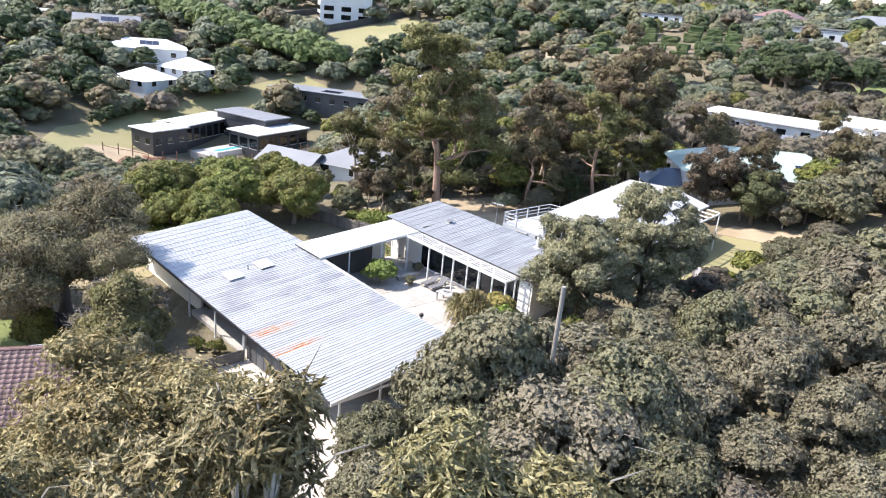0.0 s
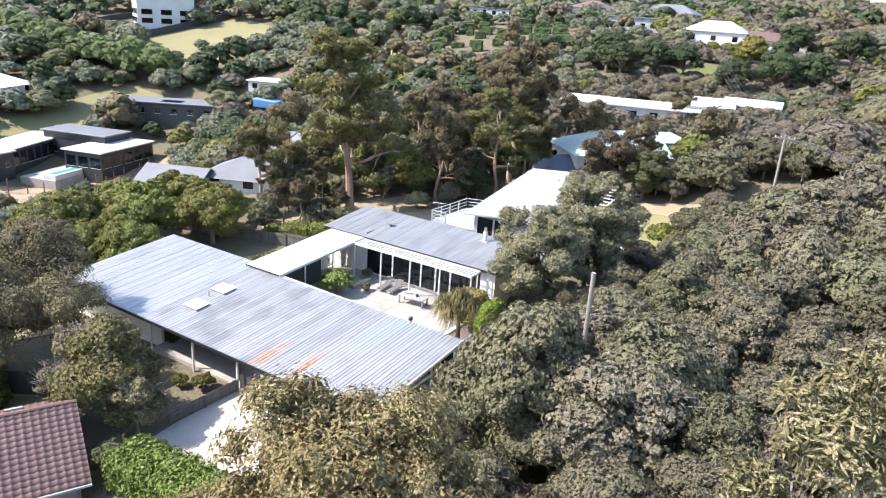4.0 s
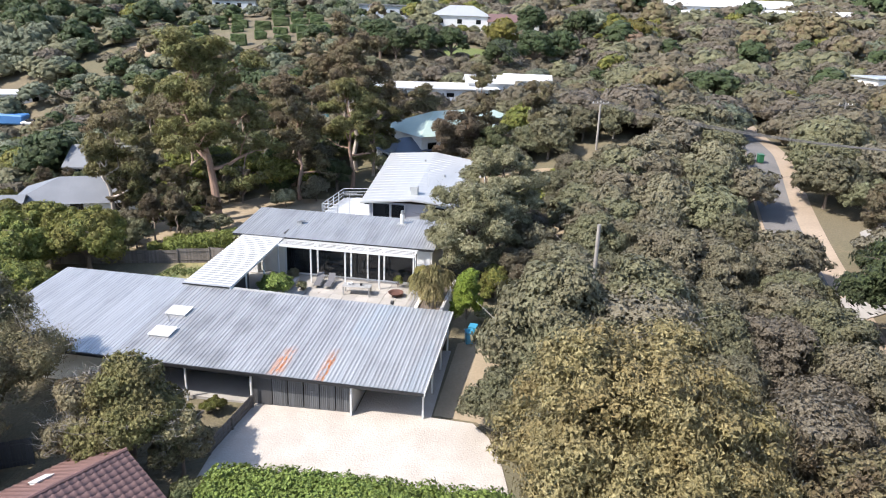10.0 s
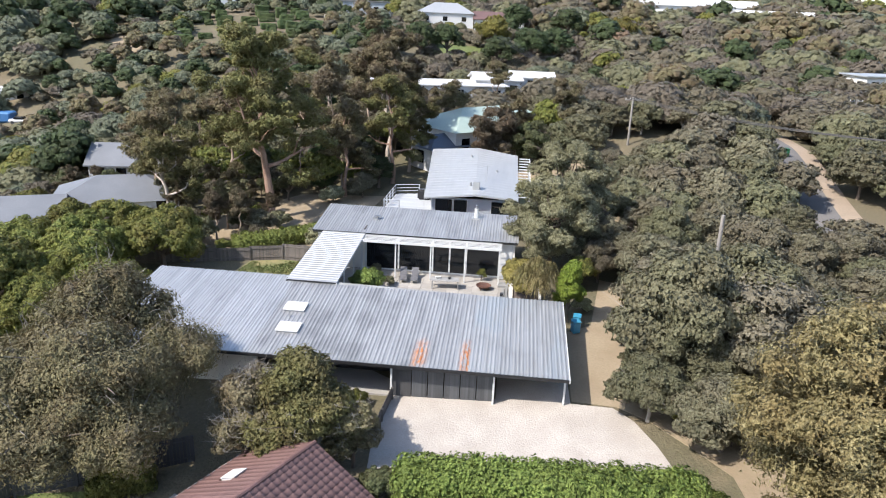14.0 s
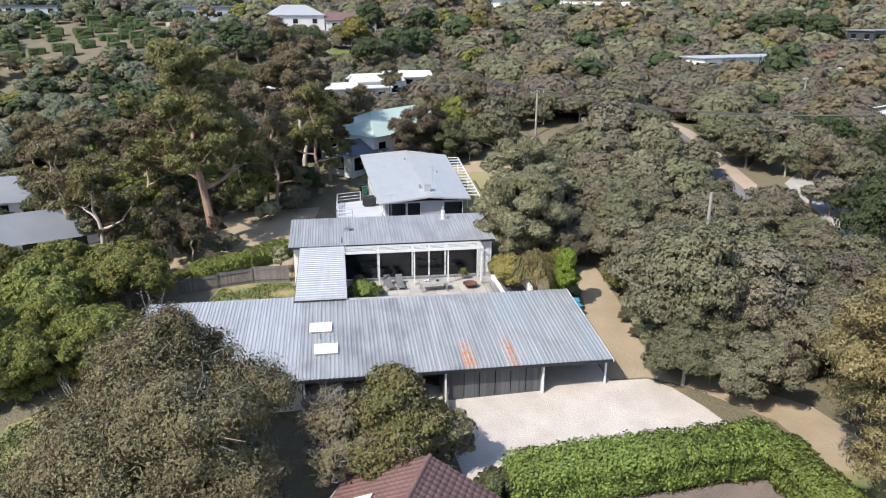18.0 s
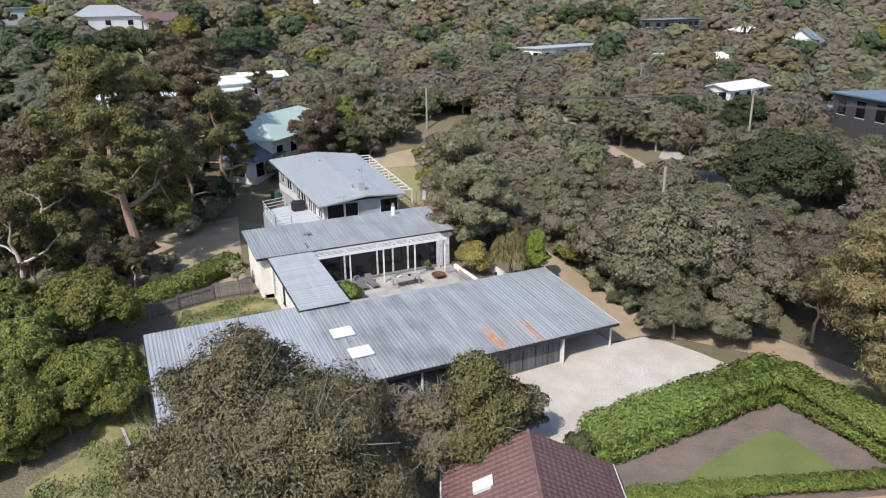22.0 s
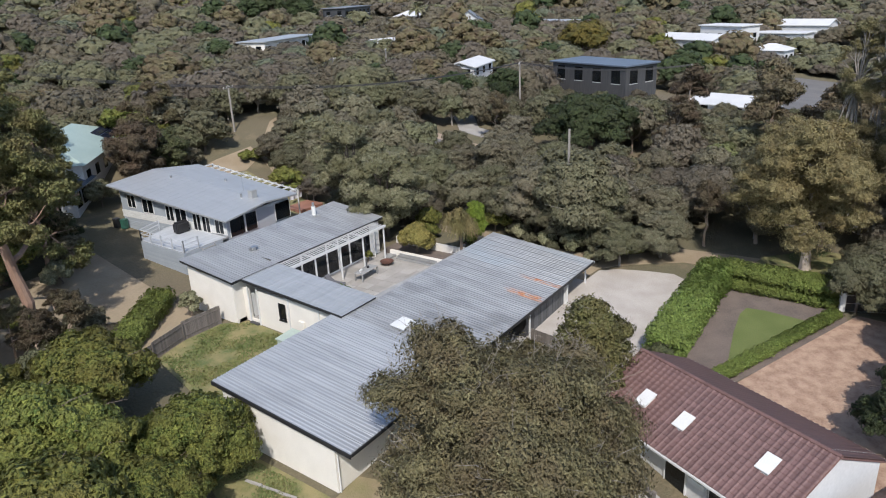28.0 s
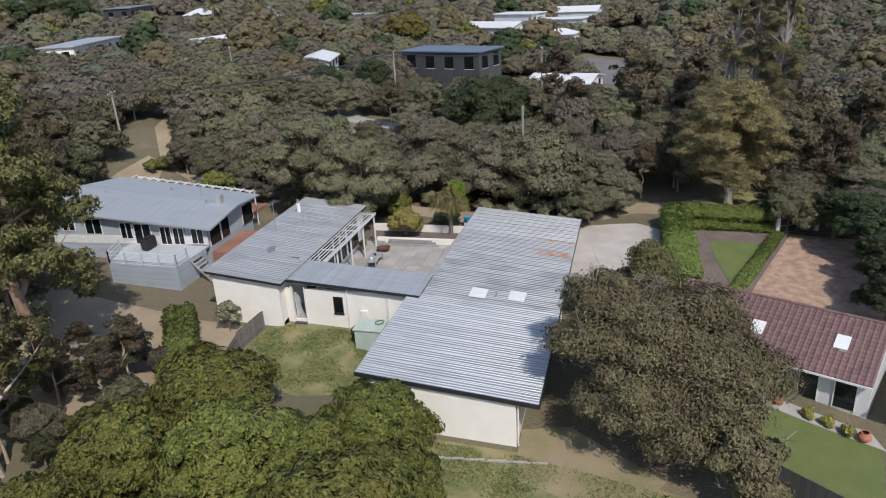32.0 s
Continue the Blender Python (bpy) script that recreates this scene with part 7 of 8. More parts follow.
def gum(x, y, height, spread, trunk_r, fork, cards, leaf, mat, bark, label, seed, **kw):
    rng = np.random.default_rng(seed)
    bm, masses = gum_frame(height, spread, trunk_r, fork, rng, **kw)
    t = thing("gum_tree", (x, y, land_at(x, y) - 0.05), label, "tree")
    part("trunk", bm, bark, t, local=True)
    part("crown", gum_crown(masses, cards, leaf, rng, mat), mat, t, local=True)
    return t


def gum_kind(seed, height, spread, trunk_r, fork, cards, leaf, mat, bark, **kw):
    rng = np.random.default_rng(seed)
    bm, masses = gum_frame(height, spread, trunk_r, fork, rng, **kw)
    return mesh_from("trunk", bm, bark), gum_crown(masses, cards, leaf, rng, mat)


GUM = [gum_kind(31, 12.0, 4.6, 0.24, 3.6, 11000, 0.3, "gum", "gum_bark", limbs=5, clump=0.2),
       gum_kind(32, 10.4, 4.2, 0.22, 3.0, 10000, 0.3, "brown_leaf", "gum_bark", limbs=5, clump=0.2)]


# ---- single trees ----
def special(x, y, masses, cards, leaf, long, leaf_mat, bark_mat, trunk_r, label, name="tree", seed=1, fork=0.4, lean=(0, 0), twigs=0, k=7, sides=8, **kw):
    rng = np.random.default_rng(seed)
    if callable(masses):
        masses = masses(rng)
    z = land_at(x, y)
    t = thing(name, (x, y, z - 0.05), label, "tree")
    part("trunk", branches(masses, 0, trunk_r, rng, fork, lean, sides), bark_mat, t, local=True)
    part("crown", leafy("crown", lobed(mounds(masses, k, rng), cards, leaf, long, rng, **kw), leaf_mat), leaf_mat, t, local=True)
    if twigs:
        bm = bmesh.new()
        L = np.asarray(masses)
        for q in range(twigs):
            c = L[rng.integers(len(L))]
            u = unit(1, rng)[0]
            u[2] = abs(u[2])
            s = Vector(c[:3]) + Vector(u * c[3] * 0.5)
            e = Vector(c[:3]) + Vector(u * c[3] * rng.uniform(1.05, 1.3))
            m = s.lerp(e, 0.5) + Vector(rng.normal(size=3) * 0.15)
            tube(bm, [s, m, e], [0.022, 0.014, 0.004], 4, close=False)
            for j in range(3):
                w = m.lerp(e, rng.uniform(0, 0.8))
                tube(bm, [w, w + Vector(rng.normal(size=3) * 0.35)], [0.009, 0.003], 3, close=False)
        tagged(part("bare_twig_mass", bm, "grey_twig", t, "bare grey twigs", local=True), kind="stuff")
    return t


# two tall gums beyond the north wing, and their neighbours
gum(-30.8, 35.0, 20.5, 7.8, 0.52, 5.4, 56000, 0.27, "gum_green", "red_bark", "tall spreading gum with open crown and bare reddish limbs", 3, limbs=12, lean=(-0.6, -0.8), clump=0.15, low=0.5)
gum(-21.5, 57.0, 20.5, 5.8, 0.36, 6.0, 50000, 0.27, "gum", "pale_bark", "tall gum with pale trunk and dense dark crown", 4, limbs=10, clump=0.19, low=0.3)
gum(-27.5, 49.5, 14.5, 4.6, 0.26, 4.0, 18000, 0.28, "brown_leaf", "gum_bark", "mid-height gum with brownish drooping foliage", 5, limbs=6, clump=0.2)
gum(-39.0, 44.5, 13.0, 5.2, 0.26, 3.6, 18000, 0.28, "gum", "gum_bark", "leafy gum tree on the garden slope", 6, limbs=6, clump=0.2)
gum(-47.0, 41.0, 12.5, 5.6, 0.3, 3.6, 18000, 0.28, "gum", "gum_bark", "broad dark gum on the western slope", 61, limbs=7, clump=0.2, low=0.3)
gum(-40.0, 29.5, 10.5, 4.6, 0.3, 3.6, 16000, 0.24, "gum_green", "pale_bark", "gum with crooked pale limbs at the foot of the slope", 16, limbs=6, clump=0.18, low=0.3)
special(-27.8, 45.0, [(0, 0, 1.6, 1.9, 1.6), (0.3, 0.1, 3.4, 1.7, 1.6), (0, 0, 5.2, 1.3, 1.5), (1.2, 0.6, 3.0, 1.3, 1.6), (0.2, 0.1, 6.6, 0.8, 1.1)], 11000, 0.2, 2.6, "conifer", "bark", 0.2, "dense upright cypress in the slope garden", seed=26)
gum(-19.6, 49.6, 14.5, 4.6, 0.28, 3.6, 22000, 0.24, "gum_green", "red_bark", "gum with crooked bare limbs behind the neighbouring house", 17, limbs=8, clump=0.18, low=0.3)
gum(-24.4, 43.6, 12.5, 4.2, 0.26, 3.0, 18000, 0.24, "gum", "red_bark", "gum with crooked reddish limbs on the slope", 18, limbs=8, clump=0.18, low=0.3)
gum(-18.2, 54.6, 12.5, 3.6, 0.22, 3.4, 15000, 0.24, "gum_green", "gum_bark", "slender gum beside the low blue-grey wing", 19, limbs=7, clump=0.18, low=0.25)
# brown-tipped tree before the green-roofed house
special(-7.4, 53.9, lambda g: cloud(3.6, 1.6, 9.6, 18, g, (0.26, 0.4), 0.8, 0.1), 16000, 0.2, 3.0, "brown_leaf", "bark", 0.22, "casuarina with brownish crown before the green-roofed house", seed=126, droop=0.5, core=0.6, rag=0.35, loose=2.4)
special(-2.6, 55.2, lambda g: cloud(3.0, 0.4, 6.6, 14, g, (0.3, 0.42), 0.85, 0.1), 11000, 0.2, 3.0, "olive_green", "bark", 0.2, "rounded grey-green tree beside the casuarina", seed=127, droop=0.4, core=0.7, rag=0.3)
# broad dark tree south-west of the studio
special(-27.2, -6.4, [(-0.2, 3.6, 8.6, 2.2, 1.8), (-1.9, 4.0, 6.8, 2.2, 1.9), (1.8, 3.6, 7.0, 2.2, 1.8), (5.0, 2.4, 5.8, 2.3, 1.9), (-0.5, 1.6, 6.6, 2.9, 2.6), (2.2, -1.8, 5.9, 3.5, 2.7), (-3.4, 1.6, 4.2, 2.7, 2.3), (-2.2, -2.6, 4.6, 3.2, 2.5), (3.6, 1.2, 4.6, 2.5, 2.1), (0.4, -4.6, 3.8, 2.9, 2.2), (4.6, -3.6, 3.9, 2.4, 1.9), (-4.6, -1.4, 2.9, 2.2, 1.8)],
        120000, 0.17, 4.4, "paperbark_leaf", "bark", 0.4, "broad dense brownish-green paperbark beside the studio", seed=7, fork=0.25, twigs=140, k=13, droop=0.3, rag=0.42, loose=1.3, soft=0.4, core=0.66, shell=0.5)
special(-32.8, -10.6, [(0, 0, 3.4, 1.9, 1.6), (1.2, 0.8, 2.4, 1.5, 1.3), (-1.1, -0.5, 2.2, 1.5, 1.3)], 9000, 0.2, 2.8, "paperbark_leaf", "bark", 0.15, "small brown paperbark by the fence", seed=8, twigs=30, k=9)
# smaller trees between the garage and the tiled house
special(-14.9, -6.2, [(0, 0.3, 5.2, 1.7, 1.5), (1.4, -0.4, 4.0, 1.6, 1.3), (-1.3, 0.3, 3.9, 1.6, 1.3), (0.3, -1.3, 3.2, 1.6, 1.3), (0.8, 1.4, 3.2, 1.4, 1.2), (-1.4, -1.2, 2.4, 1.4, 1.2), (2.2, 0.6, 2.4, 1.2, 1.1)], 26000, 0.18, 2.8, "gum_green", "bark", 0.2, "small olive-green tree in front of the garage", seed=9, fork=0.3, twigs=60, k=8, rag=0.5, loose=2.2, soft=0.4, core=0.65)
special(-17.6, -6.0, [(0, 0, 4.2, 1.5, 1.4), (-1.2, 0.8, 3.2, 1.5, 1.3), (0.9, -0.8, 2.8, 1.5, 1.3), (-0.6, -1.2, 2.2, 1.4, 1.2)], 6500, 0.2, 3.0, "brown_leaf", "grey_twig", 0.14, "half-bare grey shrub tree by the fence", seed=10, twigs=170, core=0.45)
special(-11.9, -6.4, [(0, 0, 3.0, 1.3, 1.2), (0.7, 0.4, 1.9, 1.1, 1.0), (-0.6, -0.3, 1.4, 1.0, 1.0)], 5200, 0.18, 3.0, "gum", "bark", 0.1, "loose shrub at the end of the hedge", seed=110, twigs=50, core=0.6)
special(-18.6, -3.2, [(0, 0, 2.9, 1.3, 1.2), (1.2, 0.2, 2.0, 1.1, 1.0)], 4200, 0.18, 3.0, "brown_leaf", "grey_twig", 0.12, "brown twiggy shrub under the eaves", seed=111, twigs=70, core=0.6)
# golden tree beside the drive and the taller ones near the lane
rng = np.random.default_rng(512)
GOLD_FRAME, GOLD_ENDS = gum_frame(14.0, 5.2, 0.46, 2.6, rng, limbs=10, lean=(-2.2, 0.6), clump=0.22, low=0.2)
wattle = thing("tree", (12.8, -14.6, land_at(12.8, -14.6) - 0.05), "broad golden-olive gum with a forked pale trunk beside the hedge", "tree")
part("trunk", GOLD_FRAME, "pale_bark", wattle, local=True)
GOLD_MASSES = [(x - 2.4, y + 0.6, z, r, q) for x, y, z, r, q in dome_lobes(5.7, 14.4, 20, rng, 0.28, (0.28, 0.4), 0.8)] + [(-1.0, -0.2, 6.4, 2.4, 2.0), (-4.0, 1.8, 6.0, 2.6, 2.2), (-2.0, 2.4, 9.0, 2.6, 2.2), (0.2, 2.6, 4.6, 2.2, 1.9), (1.6, 0.6, 5.4, 2.2, 2.0), (-5.4, -0.6, 4.4, 1.9, 1.7), (1.2, -2.2, 4.8, 2.0, 1.8)] + GOLD_ENDS[::4]
part("crown", leafy("crown", lobed(mounds(GOLD_MASSES, 12, rng, (0.24, 0.4), 0.8), 120000, 0.17, 4.6, rng, core=0.6, loose=1.6, droop=0.4, rag=0.45, soft=0.4, shell=0.45), "gold_gum"), "gold_gum", wattle, local=True)
for i, (x, y, top, r) in enumerate(((22.1, -20.1, 21.9, 1.55), (24.1, -17.6, 21.7, 1.15), (25.2, -15.4, 20.8, 1.45))):
    special(x, y, lambda g: [(g.uniform(-1, 1) * r * (0.35 + 0.05 * q), g.uniform(-1, 1) * r * (0.35 + 0.05 * q), top - land_at(x, y) - 0.5 - 0.17 * q, r * g.uniform(0.3, 0.46), r * g.uniform(0.26, 0.38)) for q in range(30)] + [(g.uniform(-1, 1) * 1.5, g.uniform(-1, 1) * 1.5, g.uniform(4.0, 15.5), g.uniform(0.9, 1.5), g.uniform(0.7, 1.2)) for q in range(22)],
            90000, 0.16, 8.5, "pale_glint_leaf", "grey_twig", 0.13, "tall slender gum with pale narrow leaves, sun glints painted into their tone", seed=140 + i, fork=0.72, k=6, droop=0.3, core=0.4, loose=1.6, soft=0.45, kite=True, shell=0.4)
# grey-green trees at the pergola's end
special(-0.4, 22.4, lambda g: cloud(4.5, 0.6, 9.8, 28, g, (0.24, 0.36), 0.85, 0.1), 36000, 0.19, 4.0, "olive", "bark", 0.2, "grey-green wattle beside the pergola", seed=17, twigs=20, droop=0.4, rag=0.3, loose=2.6)
special(1.2, 28.4, lambda g: cloud(4.2, 1.0, 11.6, 26, g, (0.25, 0.37), 0.8, 0.1), 30000, 0.2, 4.0, "olive", "bark", 0.2, "taller grey-green wattle behind the pergola", seed=18, twigs=20, droop=0.4, rag=0.3, loose=2.6)
# dense dark tree across the lane
special(34.5, 15.5, lambda g: dome_lobes(7.4, 9.6, 18, g, 0.15, (0.28, 0.4), 0.75), 18000, 0.28, 2.2, "conifer", "bark", 0.35, "broad dense dark green tree beside the lane", seed=19, k=9)
# bright evergreen trees to the west
for i, (x, y, s, r) in enumerate(((-34.9, 18.2, 0.97, 10), (-39.4, 14.4, 1.05, 80), (-34.4, 8.8, 0.8, 150), (-40.5, 20.5, 0.95, 200), (-43.2, 7.6, 1.08, 260), (-38.8, 10.4, 0.86, 310), (-46.0, 15.5, 0.9, 45), (-45.0, 21.5, 0.9, 120), (-38.6, 6.6, 0.74, 60))):
    plant(BROAD[i % 2], x, y, "dense bright green evergreen with rounded crown", name="evergreen_tree", group="evergreens west of the studio", rz=r, scale=s)


# ---- tufts in the lawns ----
def grass_tufts(poly, count, seed, label):
    rng = np.random.default_rng(seed)
    xs, ys = np.array([p[0] for p in poly]), np.array([p[1] for p in poly])
    x, y = rng.uniform(xs.min(), xs.max(), count * 3), rng.uniform(ys.min(), ys.max(), count * 3)
    inside = np.zeros(len(x), bool)
    for i in range(len(poly)):
        (x1, y1), (x2, y2) = poly[i], poly[i - 1]
        cross = ((y1 > y) != (y2 > y)) & (x < (x2 - x1) * (y - y1) / (y2 - y1 + 1e-9) + x1)
        inside ^= cross
    patch = np.sin(x * 1.3 + 1.7 * np.sin(y * 0.7)) + np.sin(y * 1.6 + 1.3 * np.sin(x * 0.9)) + rng.normal(size=len(x)) * 0.6
    keep = np.nonzero(inside & (patch > -0.2))[0][:count]
    x, y = x[keep], y[keep]
    z = land(x, y) + 0.03
    n = len(x)
    a = rng.uniform(0, 6.283, n)
    h = rng.uniform(0.05, 0.16, n)
    w = rng.uniform(0.05, 0.12, n)
    lean = rng.normal(size=(n, 2)) * 0.07
    v = np.stack([np.stack([x - np.cos(a) * w, y - np.sin(a) * w, z], -1), np.stack([x + np.cos(a) * w, y + np.sin(a) * w, z], -1), np.stack([x + lean[:, 0], y + lean[:, 1], z + h], -1)], 1).reshape(-1, 3)
    me = bpy.data.meshes.new("grass_tufts")
    me.from_pydata(v.tolist(), [], np.arange(n * 3).reshape(-1, 3).tolist())
    me.materials.append(M["tuft"])
    return tagged(new("grass_tufts", me), label, "grass", kind="stuff")


grass_tufts([(-28.0, 11.6), (-20.8, 11.6), (-20.8, 20.4), (-22.3, 21.9), (-25.3, 22.2), (-28.0, 21.6), (-29.2, 16.0)], 9000, 71, "uneven green tufts in the lawn behind the studio")
grass_tufts([(-38.4, -5.8), (-33.2, -9.0), (-31.9, 1.0), (-31.9, 10.6), (-33.6, 10.6), (-35.8, 4.4), (-38.2, 2.6)], 9000, 72, "uneven green tufts in the worn lawn")


# ---- hedges ----
def hedge(name, line, wide, high, label, cards, leaf_mat="hedge", leaf=0.2, seed=1):
    rng = np.random.default_rng(seed)
    t = thing(name, (*line[0], land_at(*line[0])), label, "hedge")
    pts = [Vector(p) for p in line]
    r = min(0.62, wide * 0.36, high * 0.42)
    across = max(2, round((wide - 2 * r) / (r * 0.95)) + 1)
    tiers = max(1, round((high - 2 * r) / (r * 1.1)) + 1)
    lobes = []
    for a, b in zip(pts, pts[1:]):
        d = b - a
        n = Vector((-d.y, d.x)).normalized()
        steps = max(2, round(d.length / (r * 0.85)))
        for i in range(steps + 1):
            for j in range(across):
                for k in range(tiers):
                    if 0 < j < across - 1 and 0 < i < steps and k < tiers - 1:
                        continue
                    c = a + d * (i / steps) + n * ((j / (across - 1) - 0.5) * (wide - 2 * r)) + Vector(rng.normal(size=2) * r * 0.12)
                    s = r * rng.uniform(0.92, 1.12)
                    z = land_at(c.x, c.y) + (high - r if k == tiers - 1 else r * 0.8 + (high - 1.8 * r) * k / tiers)
                    lobes.append((c.x, c.y, z + rng.normal() * r * 0.07, s, s))
    part("foliage", leafy("foliage", lobed(lobes, cards, leaf, 2.2, rng, core=0.86, shell=0.74, rag=0.16, loose=1.4, soft=0.45, kite=True), leaf_mat), leaf_mat, t)
    bm = bmesh.new()
    for a, b in zip(pts, pts[1:]):
        for i in range(int((b - a).length / 0.7)):
            c = a.lerp(b, (i + 0.5) * 0.7 / (b - a).length)
            z = land_at(c.x, c.y)
            tube(bm, [(c.x, c.y, z - 0.1), (c.x + 0.05, c.y, z + high * 0.7)], [0.04, 0.02], 5, close=False)
    tagged(part("stems", bm, "bark", t), kind="stuff")
    return t


hedge("clipped_hedge", [(-8.7, -9.0), (5.6, -8.8)], 2.8, 2.35, "broad clipped bright green hedge along the drive", 52000, leaf=0.15, seed=31)
hedge("clipped_hedge", [(5.9, -9.4), (6.4, -17.6)], 2.3, 2.25, "tall clipped green hedge round the garden", 30000, leaf=0.15, seed=32)
hedge("low_hedge", [(-9.2, -12.8), (4.2, -18.2)], 1.2, 0.8, "low clipped dark green box hedge", 26000, leaf=0.08, seed=33)
hedge("garden_hedge", [(-22.7, 29.0), (-24.6, 27.6), (-27.4, 25.9), (-30.4, 24.2)], 2.4, 1.6, "loose green bank of shrubs by the fence", 16000, leaf_mat="hedge", leaf=0.16, seed=34)
hedge("creeper", [(-22.6, -9.0), (-24.6, -9.9)], 1.6, 2.6, "dense ivy-like shrub at the fence", 9000, leaf_mat="bright", leaf=0.14, seed=35)


# ---- garden plants ----
def small_plant(x, y, r, h, n, cards, leaf, long, mat, label, name="shrub", z=None, seed=1, size=(0.34, 0.5), flat=0.85, base=0.2, **kw):
    rng = np.random.default_rng(seed)
    t = thing(name, (x, y, (land_at(x, y) if z is None else z) - 0.02), label, "plant")
    masses = dome_lobes(r, h, n, rng, base, size, flat)
    made = lobed(mounds(masses, 5, rng), cards, leaf, long, rng, **kw)
    part("stems", branches(masses, 0, 0.05, rng, 0.25, wobble=0.08), "bark", t, local=True)
    part("foliage", leafy("foliage", made, mat), mat, t, local=True)
    return t


small_plant(-15.6, 15.2, 1.6, 2.3, 10, 8000, 0.14, 2.4, "hedge", "round bright green shrub in the courtyard", z=0.84, seed=41)
small_plant(-3.2, 16.6, 1.9, 3.9, 12, 9500, 0.17, 2.4, "yellow", "yellow-leaved shrub over the courtyard wall", seed=42)
small_plant(0.7, 12.4, 1.3, 5.6, 18, 14000, 0.18, 4.0, "lime", "upright clump of lime-green bamboo", name="bamboo", seed=43, size=(0.36, 0.5), flat=1.5, droop=0.3, base=0.02)
small_plant(2.2, 19.0, 1.5, 3.0, 10, 2200, 0.26, 2.4, "bright", "green shrub along the path", seed=44)
small_plant(-9.9, -9.2, 1.35, 2.2, 9, 7000, 0.15, 2.6, "olive_green", "loose grey-green bush at the end of the hedge", seed=50)
small_plant(-14.2, 17.4, 0.55, 0.8, 6, 700, 0.2, 4.0, "moonah_green", "spiky potted plant on the paving", z=0.84, seed=45)
small_plant(-6.4, 20.0, 0.45, 1.2, 6, 600, 0.22, 4.0, "bright", "leafy plant in a pale pot by the glass", z=0.84, seed=46)
small_plant(-15.8, 19.6, 0.6, 1.1, 6, 700, 0.2, 3.0, "moonah_green", "dark leafy plant in the shaded corner", z=0.84, seed=47)
small_plant(-22.9, 24.6, 1.0, 2.7, 8, 900, 0.22, 2.6, "olive", "thin grey-green shrub against the cream wall", seed=48, core=0.5)
small_plant(-21.4, 14.9, 0.6, 0.9, 6, 700, 0.2, 2.4, "bright", "low green bush beside the shed", seed=49)
for i, (x, y) in enumerate(((-23.2, -15.8), (-23.8, -16.8), (-24.5, -17.8))):
    small_plant(x, y, 0.5, 0.7, 6, 500, 0.3, 6.0, "yellow", "clump of strappy yellow-green leaves", seed=60 + i, name="strap_leaf_plant")
for i, (x, y, s) in enumerate(((7.6, 50.6, 0.9), (8.8, 49.2, 0.75), (10.4, 48.4, 0.9), (6.4, 51.4, 0.85))):
    small_plant(x, y, 1.4 * s, 2.0 * s, 9, 1300, 0.22, 2.4, ("bright", "conifer", "olive", "bright")[i], "rounded garden shrub by the track", seed=70 + i)


def palm_like(x, y):
    """A cabbage tree: short trunk and a mop of long drooping straps."""
    rng = np.random.default_rng(5)
    z = land_at(x, y)
    t = thing("cabbage_palm", (x, y, z), "shaggy straw-coloured cabbage palm with hanging leaves", "palm")
    part("trunk", tube(bmesh.new(), [(0, 0, -0.2), (0.1, 0, 2.0), (0.0, 0.1, 4.0)], [0.22, 0.17, 0.14], 8), "bark", t, local=True)
    bm = bmesh.new()
    heads = [(0, 0.1, 4.7), (-0.9, -0.3, 4.1), (0.8, 0.4, 4.2), (0.1, -0.9, 3.9), (-0.3, 0.9, 4.2)]
    for hx, hy, hz in heads:
        for k in range(260):
            a, e = rng.uniform(0, 6.28), rng.uniform(-0.5, 1.3)
            d = Vector((math.cos(a) * math.cos(e), math.sin(a) * math.cos(e), math.sin(e)))
            s = Vector((hx, hy, hz))
            p1 = s + d * rng.uniform(0.6, 0.95)
            p2 = p1 + Vector((d.x * 0.55, d.y * 0.55, -0.6 - 0.5 * rng.random()))
            w = d.cross(Vector((0, 0, 1))).normalized() * 0.03
            vs = [bm.verts.new(v) for v in (s - w * 0.6, s + w * 0.6, p1 + w, p1 - w, p2)]
            bm.faces.new(vs[:4])
            bm.faces.new((vs[3], vs[2], vs[4]))
    part("leaves", bm, "straw", t, local=True)


palm_like(-1.9, 12.4)


# ---- the scrub wood ----
WIDE = [(3, 47), (5, 50), (8, 53), (13, 56)]
LANE = [(a[0] + (b[0] - a[0]) * f + 1.0, a[1] + (b[1] - a[1]) * f) for a, b in zip(ROAD, ROAD[1:]) for f in (0, 0.12, 0.25, 0.37, 0.5, 0.62, 0.75, 0.87) if a[1] + (b[1] - a[1]) * f < 102]


def clear_of(x, y, r):
    """True where no building, drive or path stands within r of the place."""
    for x0, x1, y0, y1 in ((-32, 4.4, -1, 30), (-12, 7.5, -13, 0), (-30, 5, -30, -8), (-22, 4.5, 28, 54), (-44, -30, -10, 24), (-38, -20, 22, 44)):
        if x0 - r < x < x1 + r and y0 - r < y < y1 + r:
            return False
    pts = [(8, -4), (10, -8), (12, -14), (13, -20), (16, -30), (5, 5), (4.5, 12), (5, 18), (6, 30), (7, 38), (9, 46), (13, 51), (34, 24), (37, 30), (38, 36), (3, 46), (6, 50), (10, 54), (16, 58)]
    for px, py in pts:
        if (x - px) ** 2 + (y - py) ** 2 < (r + 1.5) ** 2:
            return False
    for px, py in WIDE:
        if (x - px) ** 2 + (y - py) ** 2 < (r + 3.4) ** 2:
            return False
    for px, py in LANE:
        if (x - px) ** 2 + (y - py) ** 2 < (r * 0.6 + (1.7 if x < px and y < 46 else 3.0)) ** 2:
            return False
    return True


HOUSES = [(o.location.x, o.location.y) for o in scene.objects if o.parent is None and o.get("category") == "house"]


